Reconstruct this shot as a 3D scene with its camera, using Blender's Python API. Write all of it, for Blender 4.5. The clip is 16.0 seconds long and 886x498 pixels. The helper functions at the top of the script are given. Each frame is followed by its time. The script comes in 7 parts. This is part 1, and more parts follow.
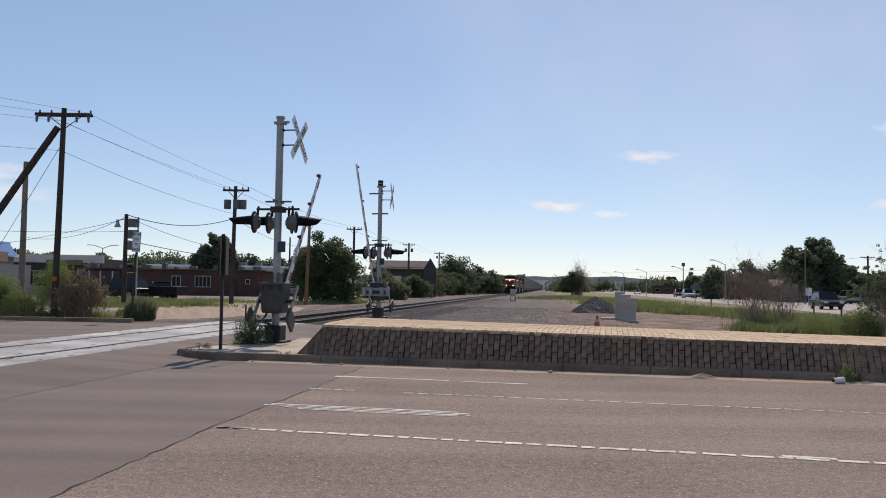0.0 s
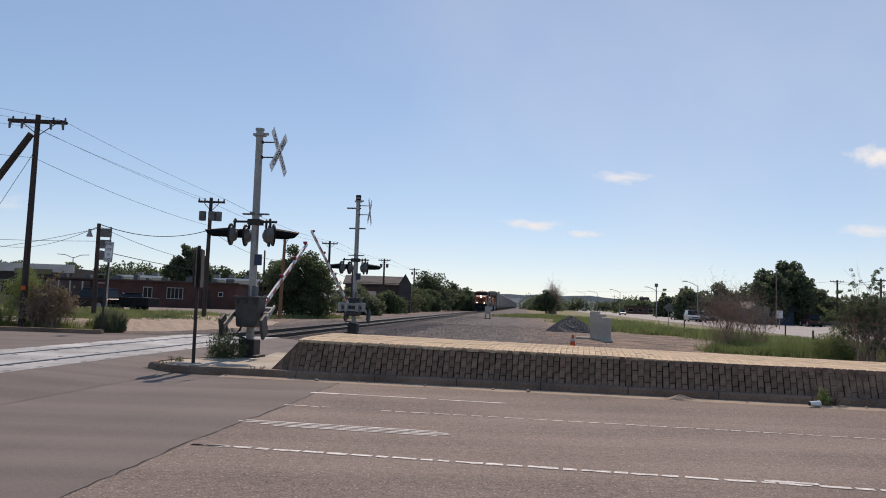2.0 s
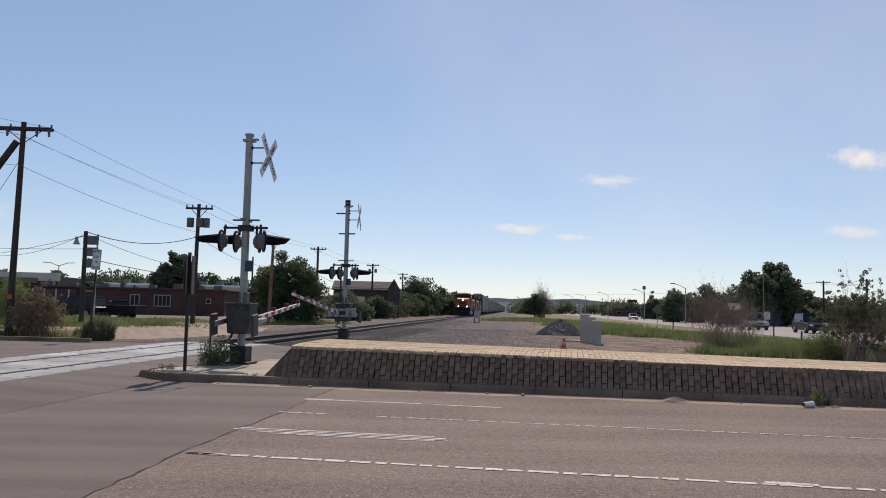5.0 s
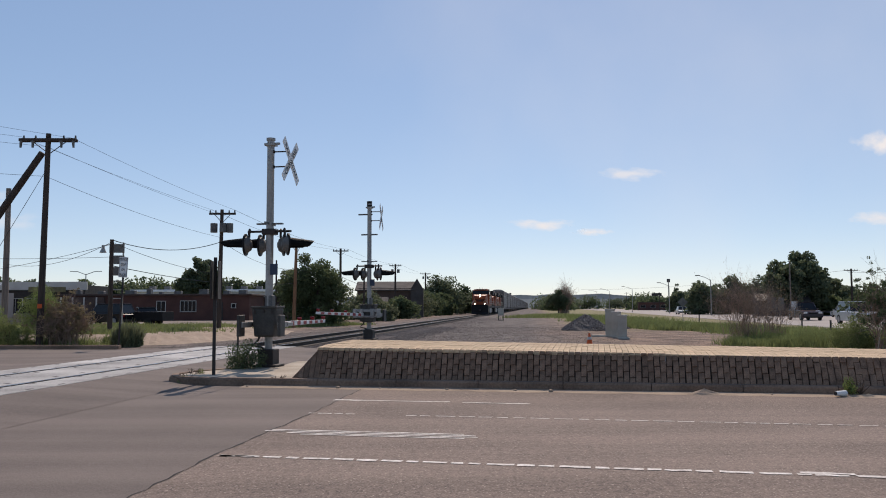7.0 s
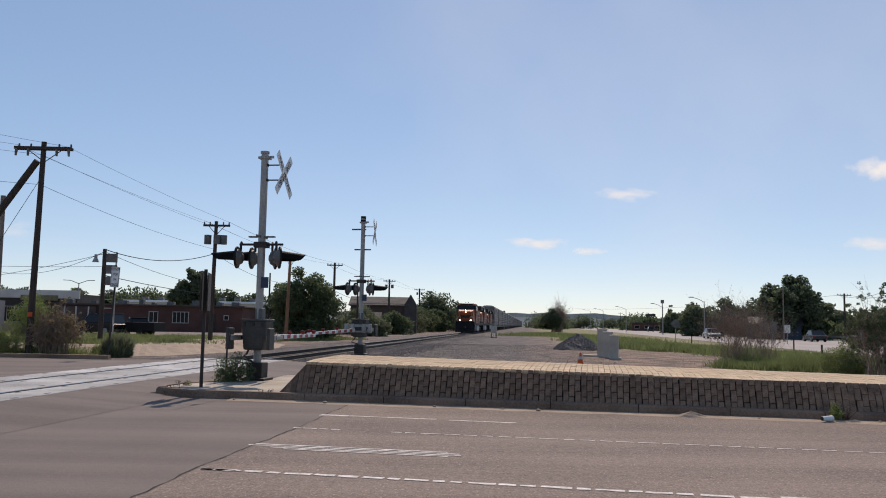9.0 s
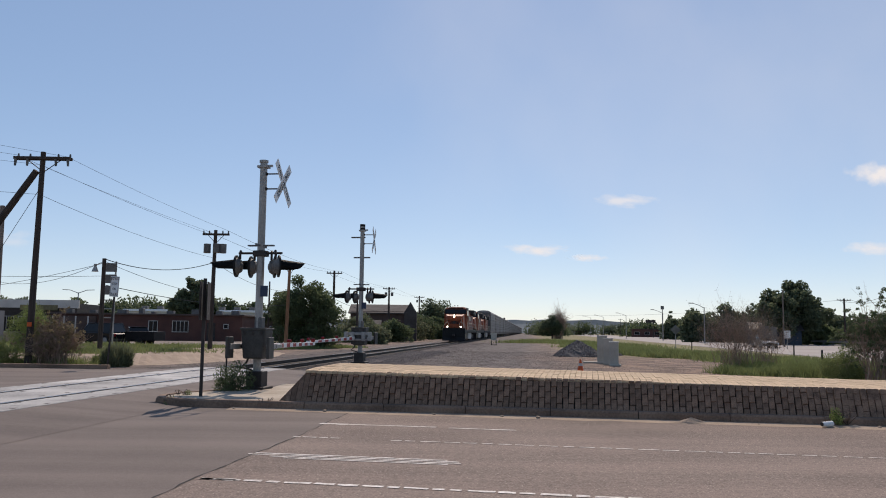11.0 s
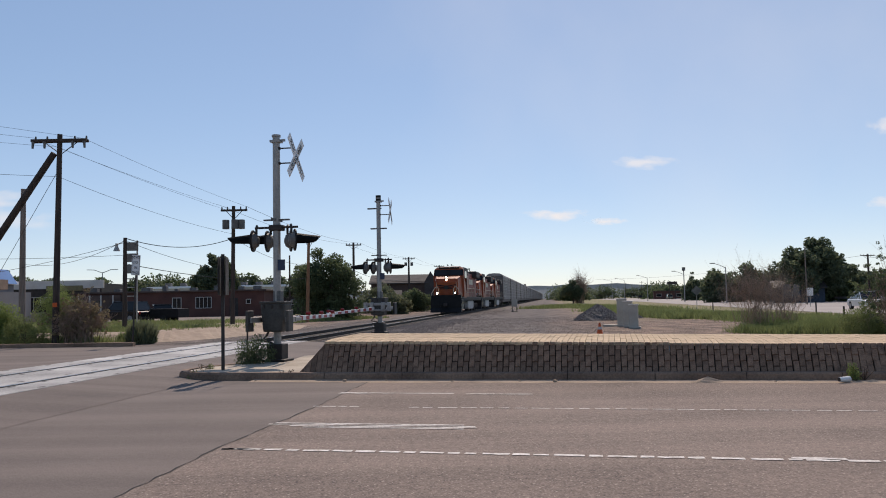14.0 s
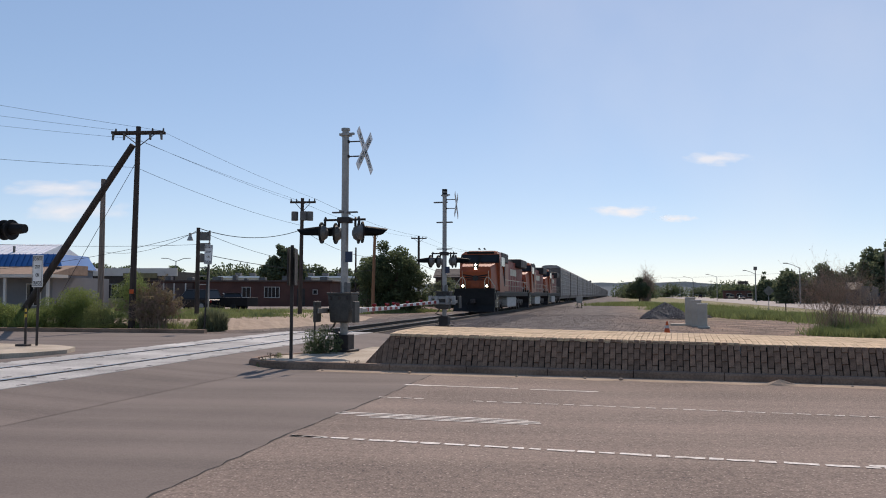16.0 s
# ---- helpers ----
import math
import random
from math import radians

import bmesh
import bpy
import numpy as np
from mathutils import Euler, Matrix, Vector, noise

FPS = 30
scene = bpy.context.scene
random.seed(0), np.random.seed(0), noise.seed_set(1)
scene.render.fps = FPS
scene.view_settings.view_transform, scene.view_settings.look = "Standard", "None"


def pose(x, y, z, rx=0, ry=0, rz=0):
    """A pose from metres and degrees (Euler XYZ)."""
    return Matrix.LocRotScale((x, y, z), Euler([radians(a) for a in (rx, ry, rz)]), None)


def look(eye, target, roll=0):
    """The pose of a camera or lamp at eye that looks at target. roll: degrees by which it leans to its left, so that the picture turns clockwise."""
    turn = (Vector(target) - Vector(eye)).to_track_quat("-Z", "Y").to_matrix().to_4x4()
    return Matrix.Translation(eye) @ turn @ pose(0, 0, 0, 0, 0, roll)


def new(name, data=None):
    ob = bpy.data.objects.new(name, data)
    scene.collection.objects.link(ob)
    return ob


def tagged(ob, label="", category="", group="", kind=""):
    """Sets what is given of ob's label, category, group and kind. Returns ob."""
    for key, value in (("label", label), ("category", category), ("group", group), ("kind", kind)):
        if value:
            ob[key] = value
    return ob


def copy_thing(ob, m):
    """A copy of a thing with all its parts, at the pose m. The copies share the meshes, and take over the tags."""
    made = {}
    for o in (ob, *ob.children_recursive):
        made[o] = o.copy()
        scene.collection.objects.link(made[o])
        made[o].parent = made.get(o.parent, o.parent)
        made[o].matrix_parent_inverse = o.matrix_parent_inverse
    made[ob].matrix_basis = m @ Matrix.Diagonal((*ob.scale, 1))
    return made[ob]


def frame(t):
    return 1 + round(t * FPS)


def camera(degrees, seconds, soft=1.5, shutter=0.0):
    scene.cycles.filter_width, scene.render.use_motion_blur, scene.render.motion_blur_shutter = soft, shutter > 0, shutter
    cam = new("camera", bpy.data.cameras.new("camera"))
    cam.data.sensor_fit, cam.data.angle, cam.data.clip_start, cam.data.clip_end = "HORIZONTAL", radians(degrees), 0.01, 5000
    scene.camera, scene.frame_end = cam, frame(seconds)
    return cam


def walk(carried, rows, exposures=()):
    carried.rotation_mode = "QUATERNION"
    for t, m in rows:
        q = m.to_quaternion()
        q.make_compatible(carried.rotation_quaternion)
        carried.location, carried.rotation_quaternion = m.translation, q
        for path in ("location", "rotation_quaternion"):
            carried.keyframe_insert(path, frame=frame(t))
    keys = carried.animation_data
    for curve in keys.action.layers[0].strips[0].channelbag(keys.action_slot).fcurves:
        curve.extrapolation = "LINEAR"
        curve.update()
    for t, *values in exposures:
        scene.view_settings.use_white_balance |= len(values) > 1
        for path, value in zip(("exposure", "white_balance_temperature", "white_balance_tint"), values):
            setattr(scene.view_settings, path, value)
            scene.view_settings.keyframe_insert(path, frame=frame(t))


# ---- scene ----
cam = camera(56.87, 16.0, soft=1.0)
PATH = [
    (0, pose(0.081, -0.076, 1.420, 92.660, -0.900, 0.000)),
    (0.5, pose(0.066, -0.048, 1.415, 92.349, -1.397, -0.528)),
    (1, pose(0.069, -0.056, 1.423, 92.747, -1.198, -1.607)),
    (1.5, pose(0.023, 0.024, 1.417, 93.429, -1.433, -2.089)),
    (2, pose(0.003, 0.029, 1.424, 93.853, -1.928, -1.811)),
    (2.5, pose(-0.014, 0.043, 1.411, 94.014, -2.115, -2.196)),
    (3, pose(-0.031, 0.075, 1.423, 94.098, -1.852, -3.194)),
    (3.5, pose(-0.072, 0.066, 1.425, 94.058, -1.796, -3.121)),
    (4, pose(-0.082, 0.076, 1.427, 94.389, -1.993, -2.528)),
    (6.5, pose(-0.094, 0.059, 1.413, 93.817, 0.393, -2.248)),
    (7, pose(-0.117, 0.063, 1.413, 94.083, 0.158, -0.996)),
    (7.5, pose(-0.114, 0.059, 1.421, 94.403, -0.581, -0.410)),
    (8, pose(-0.091, 0.067, 1.425, 94.820, -0.402, -0.520)),
    (8.5, pose(-0.067, 0.065, 1.423, 94.990, -0.719, -1.207)),
    (9, pose(-0.035, 0.041, 1.422, 95.230, -1.023, -1.425)),
    (11.5, pose(-0.017, 0.010, 1.428, 95.754, -0.376, -1.434)),
    (12, pose(0.006, -0.024, 1.424, 95.226, 0.215, -1.518)),
    (12.5, pose(0.034, -0.055, 1.421, 94.836, 1.010, -1.403)),
    (13, pose(0.054, -0.062, 1.422, 94.325, 1.480, -1.128)),
    (13.5, pose(0.065, -0.065, 1.416, 93.931, 1.361, -0.679)),
    (14, pose(0.078, -0.048, 1.417, 93.553, 1.092, 0.075)),
    (14.5, pose(0.077, -0.052, 1.417, 93.264, 0.801, 1.028)),
    (15, pose(0.071, -0.063, 1.419, 93.489, 0.371, 2.378)),
    (15.5, pose(0.057, -0.070, 1.418, 93.538, 0.118, 3.581)),
    (16, pose(0.049, -0.067, 1.416, 93.185, -0.151, 4.534)),
]
walk(cam, PATH, [(0, 0.05, 6650, 14), (2, 0.0, 6650, 14), (4, -0.03, 6650, 14), (9, -0.02, 6650, 14), (12.5, -0.03, 6650, 14), (14, 0.02, 6650, 14), (16, 0.1, 6650, 14)])

# ---- light ----
SUN_AZ, SUN_EL = 8.0, 47.5
world = bpy.data.worlds.new("sky")
scene.world = world
world.use_nodes = True
wn = world.node_tree
sky = wn.nodes.new("ShaderNodeTexSky")
sky.sky_type = "NISHITA"
sky.sun_disc = False
sky.sun_elevation, sky.sun_rotation = radians(SUN_EL), radians(SUN_AZ)
sky.altitude, sky.air_density, sky.dust_density, sky.ozone_density = 1800, 0.9, 0.8, 2.6
hz = wn.nodes.new("ShaderNodeGamma")
hz.inputs["Gamma"].default_value = 0.58
wn.links.new(sky.outputs[0], hz.inputs["Color"])
hs = wn.nodes.new("ShaderNodeHueSaturation")
hs.inputs["Saturation"].default_value = 1.28
wn.links.new(hz.outputs[0], hs.inputs["Color"])
haze = wn.nodes.new("ShaderNodeMix")
haze.data_type, haze.blend_type = "RGBA", "MULTIPLY"
haze.inputs[0].default_value = 1.0
haze.inputs[7].default_value = (0.99, 0.985, 0.99, 1)
wn.links.new(hs.outputs[0], haze.inputs[6])
wn.links.new(haze.outputs[2], wn.nodes["Background"].inputs[0])
wn.nodes["Background"].inputs[1].default_value = 0.25
sun = new("sun", bpy.data.lights.new("sun", "SUN"))
sun.data.energy, sun.data.angle, sun.data.color = 3.6, radians(0.5), (1.0, 0.87, 0.74)
sd = Vector((math.sin(radians(SUN_AZ)) * math.cos(radians(SUN_EL)), math.cos(radians(SUN_AZ)) * math.cos(radians(SUN_EL)), math.sin(radians(SUN_EL))))
sun.matrix_world = look(sd * 50, (0, 0, 0))
scene.view_settings.exposure = 0.0


# ---- materials ----
def mat(name, col, col2=None, rough=0.75, metal=0.0, scale=3.0, fine=40.0, bump=0.15, rand=0.0, emit=None, spec=0.4, stretch=None, island=False):
    m = bpy.data.materials.new(name)
    m.use_nodes = True
    nt = m.node_tree
    b = nt.nodes["Principled BSDF"]
    b.inputs["Roughness"].default_value, b.inputs["Metallic"].default_value = rough, metal
    b.inputs["Specular IOR Level"].default_value = spec
    if emit:
        b.inputs["Base Color"].default_value = (*emit[0], 1)
        b.inputs["Emission Color"].default_value = (*emit[0], 1)
        b.inputs["Emission Strength"].default_value = emit[1]
        return m
    if col2 is None:
        col2 = tuple(c * 0.7 for c in col)
    tc = nt.nodes.new("ShaderNodeTexCoord")
    vec = tc.outputs["Object"]
    if stretch:
        mp = nt.nodes.new("ShaderNodeMapping")
        mp.inputs["Scale"].default_value = stretch
        nt.links.new(vec, mp.inputs[0])
        vec = mp.outputs[0]
    n1, n2 = nt.nodes.new("ShaderNodeTexNoise"), nt.nodes.new("ShaderNodeTexNoise")
    n1.inputs["Scale"].default_value, n1.inputs["Detail"].default_value = scale, 5
    n2.inputs["Scale"].default_value, n2.inputs["Detail"].default_value = fine, 3
    for n in (n1, n2):
        nt.links.new(vec, n.inputs["Vector"])
    add = nt.nodes.new("ShaderNodeMath")
    add.operation = "MULTIPLY_ADD"
    nt.links.new(n2.outputs[0], add.inputs[0])
    add.inputs[1].default_value = 0.6
    nt.links.new(n1.outputs[0], add.inputs[2])
    ramp = nt.nodes.new("ShaderNodeValToRGB")
    ramp.color_ramp.elements[0].position, ramp.color_ramp.elements[1].position = 0.55, 1.05
    ramp.color_ramp.elements[0].color, ramp.color_ramp.elements[1].color = (*col2, 1), (*col, 1)
    nt.links.new(add.outputs[0], ramp.inputs[0])
    out = ramp.outputs[0]
    if rand:
        hs = nt.nodes.new("ShaderNodeHueSaturation")
        mr = nt.nodes.new("ShaderNodeMapRange")
        mr.inputs["To Min"].default_value, mr.inputs["To Max"].default_value = 1 - rand, 1 + rand
        if island:
            g = nt.nodes.new("ShaderNodeNewGeometry")
            nt.links.new(g.outputs["Random Per Island"], mr.inputs[0])
        else:
            oi = nt.nodes.new("ShaderNodeObjectInfo")
            nt.links.new(oi.outputs["Random"], mr.inputs[0])
        nt.links.new(mr.outputs[0], hs.inputs["Value"])
        nt.links.new(out, hs.inputs["Color"])
        out = hs.outputs[0]
    nt.links.new(out, b.inputs["Base Color"])
    if bump:
        bp = nt.nodes.new("ShaderNodeBump")
        bp.inputs["Strength"].default_value, bp.inputs["Distance"].default_value = bump, 0.02
        nt.links.new(n2.outputs[0], bp.inputs["Height"])
        nt.links.new(bp.outputs[0], b.inputs["Normal"])
    return m


def leaf_mat(name, col, col2):
    m = mat(name, col, col2, rough=0.6, scale=0.8, fine=5, bump=0, rand=0.22, island=True, spec=0.1)
    nt = m.node_tree
    b = nt.nodes["Principled BSDF"]
    tr = nt.nodes.new("ShaderNodeBsdfTranslucent")
    mx = nt.nodes.new("ShaderNodeMixShader")
    mx.inputs[0].default_value = 0.45
    src = b.inputs["Base Color"].links[0].from_socket
    nt.links.new(src, tr.inputs["Color"])
    nt.links.new(b.outputs[0], mx.inputs[1])
    nt.links.new(tr.outputs[0], mx.inputs[2])
    nt.links.new(mx.outputs[0], nt.nodes["Material Output"].inputs["Surface"])
    return m


def asphalt(name, dark, light, chip, grain, chips, stripe, turn):
    """Aggregate speckle, broad stains and wheel-worn bands along the traffic."""
    m = bpy.data.materials.new(name)
    m.use_nodes = True
    nt = m.node_tree
    L = nt.links.new
    b = nt.nodes["Principled BSDF"]
    b.inputs["Roughness"].default_value, b.inputs["Specular IOR Level"].default_value = 0.88, 0.3
    tc = nt.nodes.new("ShaderNodeTexCoord")
    mp = nt.nodes.new("ShaderNodeMapping")
    mp.inputs["Rotation"].default_value = (0, 0, radians(turn))
    mp.inputs["Scale"].default_value = (0.05, 1.0, 1.0)
    L(tc.outputs["Object"], mp.inputs[0])

    def nz(scale, detail, vec):
        n = nt.nodes.new("ShaderNodeTexNoise")
        n.inputs["Scale"].default_value, n.inputs["Detail"].default_value = scale, detail
        L(vec, n.inputs["Vector"])
        return n.outputs[0]

    def rng(v, lo, hi, a, c):
        n = nt.nodes.new("ShaderNodeMapRange")
        for k, x in (("From Min", lo), ("From Max", hi), ("To Min", a), ("To Max", c)):
            n.inputs[k].default_value = x
        L(v, n.inputs[0])
        return n.outputs[0]

    def mth(op, a, c):
        n = nt.nodes.new("ShaderNodeMath")
        n.operation = op
        L(a, n.inputs[0])
        L(c, n.inputs[1])
        return n.outputs[0]

    o = tc.outputs["Object"]
    fine, mid, big, band = nz(48, 3, o), nz(13, 3, o), nz(0.5, 4, o), nz(1.1, 3, mp.outputs[0])
    f = mth("ADD", mth("ADD", rng(fine, 0.3, 0.7, 0, grain), rng(mid, 0.3, 0.7, 0, grain * 0.5)), mth("ADD", rng(big, 0.3, 0.7, 0, 0.25), rng(band, 0.35, 0.65, 0, stripe)))
    ramp = nt.nodes.new("ShaderNodeValToRGB")
    ramp.color_ramp.elements[0].color, ramp.color_ramp.elements[1].color = (*dark, 1), (*light, 1)
    L(f, ramp.inputs[0])
    mx = nt.nodes.new("ShaderNodeMix")
    mx.data_type = "RGBA"
    L(rng(nz(36, 2, o), 0.62, 0.7, 0, chips), mx.inputs[0])
    L(ramp.outputs[0], mx.inputs[6])
    mx.inputs[7].default_value = (*chip, 1)
    L(mx.outputs[2], b.inputs["Base Color"])
    bp = nt.nodes.new("ShaderNodeBump")
    bp.inputs["Strength"].default_value, bp.inputs["Distance"].default_value = 0.5, 0.01
    L(fine, bp.inputs["Height"])
    L(bp.outputs[0], b.inputs["Normal"])
    return m


M_ASPH = asphalt("asphalt", (0.011, 0.008, 0.007), (0.255, 0.195, 0.16), (0.44, 0.37, 0.31), 0.66, 0.9, 0.22, 11.6)
M_ASPH2 = asphalt("asphalt_smooth", (0.085, 0.07, 0.061), (0.21, 0.172, 0.15), (0.25, 0.21, 0.18), 0.3, 0.3, 0.4, 11.6)
M_HWY = mat("highway_concrete", (0.36, 0.32, 0.29), (0.27, 0.24, 0.22), 0.85, scale=0.1, fine=6)
M_PAINT = mat("road_paint", (0.78, 0.74, 0.69), (0.34, 0.29, 0.25), 0.75, scale=11, fine=40, bump=0.2)
M_CRACK = mat("crack_filler", (0.03, 0.028, 0.026), rough=0.9)
M_CURB = mat("curb_concrete", (0.275, 0.185, 0.13), (0.12, 0.08, 0.057), 0.9, scale=1.2, fine=30, bump=0.3)
M_ISLE = mat("island_concrete", (0.5, 0.43, 0.34), (0.3, 0.25, 0.19), 0.9, scale=1.5, fine=30, bump=0.3)
M_PANEL = mat("crossing_concrete", (0.5, 0.49, 0.47), (0.23, 0.225, 0.215), 0.85, scale=0.9, fine=25, rand=0.12)
M_BRICK = mat("wall_brick", (0.285, 0.178, 0.118), (0.115, 0.07, 0.047), 0.9, scale=7, fine=60, bump=0.6, rand=0.22)
M_JOINT = mat("wall_joint", (0.035, 0.028, 0.024), rough=0.95, fine=60)
M_CAP = mat("cap_paver", (0.62, 0.47, 0.31), (0.43, 0.32, 0.2), 0.9, scale=3, fine=50, bump=0.4, rand=0.1)
M_RAIL = mat("rail_steel", (0.04, 0.03, 0.025), (0.02, 0.015, 0.012), 0.7, 0.2, fine=30)
M_RAILTOP = mat("polished_rail", (0.55, 0.54, 0.53), rough=0.25, metal=1.0, bump=0)
M_TIE = mat("tie_wood", (0.1, 0.08, 0.065), (0.05, 0.04, 0.035), 0.9, rand=0.2)
M_STONE = mat("ballast_stone", (0.25, 0.21, 0.185), (0.12, 0.1, 0.088), 0.95, rand=0.4, island=True, fine=20)
M_WOOD = mat("pole_wood", (0.075, 0.055, 0.044), (0.03, 0.023, 0.02), 0.9, scale=2, fine=22, stretch=(6, 6, 0.5), bump=0.4)
M_WOODG = mat("weathered_pole", (0.24, 0.2, 0.17), (0.1, 0.08, 0.07), 0.9, scale=2, fine=22, stretch=(6, 6, 0.5), bump=0.4)
M_WOODL = mat("light_pole_wood", (0.28, 0.15, 0.08), (0.17, 0.09, 0.05), 0.9, stretch=(6, 6, 0.5))
M_GALV = mat("galvanised_steel", (0.4, 0.385, 0.36), (0.25, 0.24, 0.225), 0.55, 0.35, scale=2, fine=20, bump=0.1)
M_GREY = mat("grey_paint", (0.17, 0.165, 0.155), (0.09, 0.085, 0.08), 0.6, 0.2, scale=4, fine=30)
M_BLACK = mat("black_paint", (0.016, 0.015, 0.015), (0.008, 0.008, 0.008), 0.6, bump=0.05, spec=0.2)
M_MECH = mat("mechanism_paint", (0.075, 0.07, 0.063), (0.04, 0.037, 0.033), 0.6, 0.1, scale=4, fine=30)
M_OLIVE = mat("dull_sign", (0.2, 0.17, 0.08), rough=0.6)
M_DARK = mat("dark_metal", (0.06, 0.05, 0.045), (0.03, 0.026, 0.024), 0.65, 0.3)
M_WHITE = mat("white_sheeting", (0.78, 0.78, 0.76), (0.62, 0.62, 0.6), 0.5, scale=3, bump=0)
M_INK = mat("sign_ink", (0.012, 0.012, 0.012), rough=0.5, bump=0)
M_RED = mat("red_sheeting", (0.36, 0.04, 0.035), (0.26, 0.03, 0.028), 0.5, bump=0)
M_REDL = mat("red_lens", (0.25, 0.01, 0.01), rough=0.2, bump=0)
M_BLUE = mat("blue_sheeting", (0.03, 0.048, 0.095), rough=0.5, bump=0)
M_GLASS = mat("dark_glass", (0.014, 0.015, 0.017), rough=0.08, spec=0.35, bump=0)
M_WIRE = mat("wire", (0.03, 0.03, 0.03), rough=0.6, bump=0)
M_BARK = mat("bark", (0.14, 0.1, 0.075), (0.06, 0.045, 0.035), 0.95, fine=25, bump=0.5)
M_TWIG = mat("dry_twigs", (0.38, 0.27, 0.2), (0.22, 0.155, 0.115), 0.95, rand=0.3, island=True)
M_LEAF = leaf_mat("tree_leaves", (0.145, 0.18, 0.09), (0.085, 0.11, 0.055))
M_LEAFD = leaf_mat("dark_leaves", (0.165, 0.195, 0.115), (0.095, 0.12, 0.07))
M_LEAFY = leaf_mat("young_leaves", (0.28, 0.335, 0.115), (0.155, 0.2, 0.065))
M_SAGE = leaf_mat("sage_leaves", (0.2, 0.22, 0.13), (0.11, 0.125, 0.07))
M_DRY = leaf_mat("dry_seed_heads", (0.31, 0.25, 0.15), (0.2, 0.16, 0.09))
M_GRASS = leaf_mat("weed_grass", (0.24, 0.275, 0.11), (0.135, 0.165, 0.065))
M_ORANGE = mat("orange_paint", (0.36, 0.068, 0.012), (0.2, 0.036, 0.008), 0.45, scale=1.2, fine=12, bump=0.05)
M_MAROON = mat("faded_red_paint", (0.28, 0.05, 0.03), (0.17, 0.03, 0.02), 0.55, scale=1.2, fine=12, bump=0.05)
M_CREAM = mat("cream_paint", (0.62, 0.55, 0.42), (0.4, 0.35, 0.27), 0.55, scale=1.0)
M_YEL = mat("yellow_paint", (0.6, 0.4, 0.05), (0.45, 0.3, 0.04), 0.5)
M_TANK = mat("tank_grey", (0.5, 0.5, 0.49), (0.33, 0.33, 0.33), 0.55, 0.2)
M_RACK = mat("galvanised_rack", (0.36, 0.325, 0.295), (0.2, 0.18, 0.165), 0.6, 0.1, scale=0.7, fine=14, rand=0.18, bump=0.15)
M_RACKD = mat("rack_frame", (0.2, 0.17, 0.15), (0.12, 0.1, 0.09), 0.7, 0.2)
M_HEAD = mat("headlight_glow", None, emit=((1.0, 0.85, 0.62), 14.0))
M_CARLAMP = mat("car_lamp", (0.7, 0.7, 0.68), rough=0.15, bump=0)
M_TYRE = mat("rubber", (0.02, 0.02, 0.02), rough=0.9)
M_REDBRICK = mat("red_brick_wall", (0.12, 0.055, 0.043), (0.07, 0.033, 0.027), 0.9, scale=0.6, fine=14)
M_BROWN = mat("brown_siding", (0.1, 0.07, 0.06), (0.055, 0.038, 0.032), 0.9, scale=0.7, fine=10)
M_ROOFT = mat("shingle_roof", (0.085, 0.075, 0.07), (0.05, 0.044, 0.04), 0.9, scale=1, fine=12)
M_ROOFW = mat("white_metal_roof", (0.86, 0.87, 0.89), (0.74, 0.75, 0.77), 0.4, 0.0, scale=0.3)
M_ROOFB = mat("blue_metal_roof", (0.04, 0.17, 0.42), (0.03, 0.12, 0.32), 0.45, 0.1, scale=0.4)
M_TANROOF = mat("tan_shingle_roof", (0.32, 0.23, 0.17), (0.23, 0.165, 0.12), 0.9, fine=10)
M_STUCCO = mat("grey_stucco", (0.21, 0.21, 0.215), (0.15, 0.15, 0.155), 0.85, scale=0.5)
M_WALLW = mat("pale_wall", (0.6, 0.57, 0.52), (0.45, 0.42, 0.38), 0.85, scale=0.5)
M_LOT = mat("dusty_lot", (0.24, 0.195, 0.16), (0.15, 0.12, 0.1), 0.9, scale=0.3, fine=8)
M_UTIL = mat("utility_concrete", (0.5, 0.46, 0.39), (0.36, 0.33, 0.28), 0.85, scale=2)
M_CONE = mat("cone_orange", (0.75, 0.12, 0.02), rough=0.5, bump=0)
M_SAND = mat("sand", (0.4, 0.31, 0.23), (0.28, 0.21, 0.155), 0.95, fine=60, bump=0.5)
# blue grey of distance haze is part of this hill colour
M_HILL_HAZE = mat("haze_tinted_hills", (0.17, 0.2, 0.21), (0.1, 0.13, 0.15), 0.95, scale=0.01, fine=0.08, bump=0)


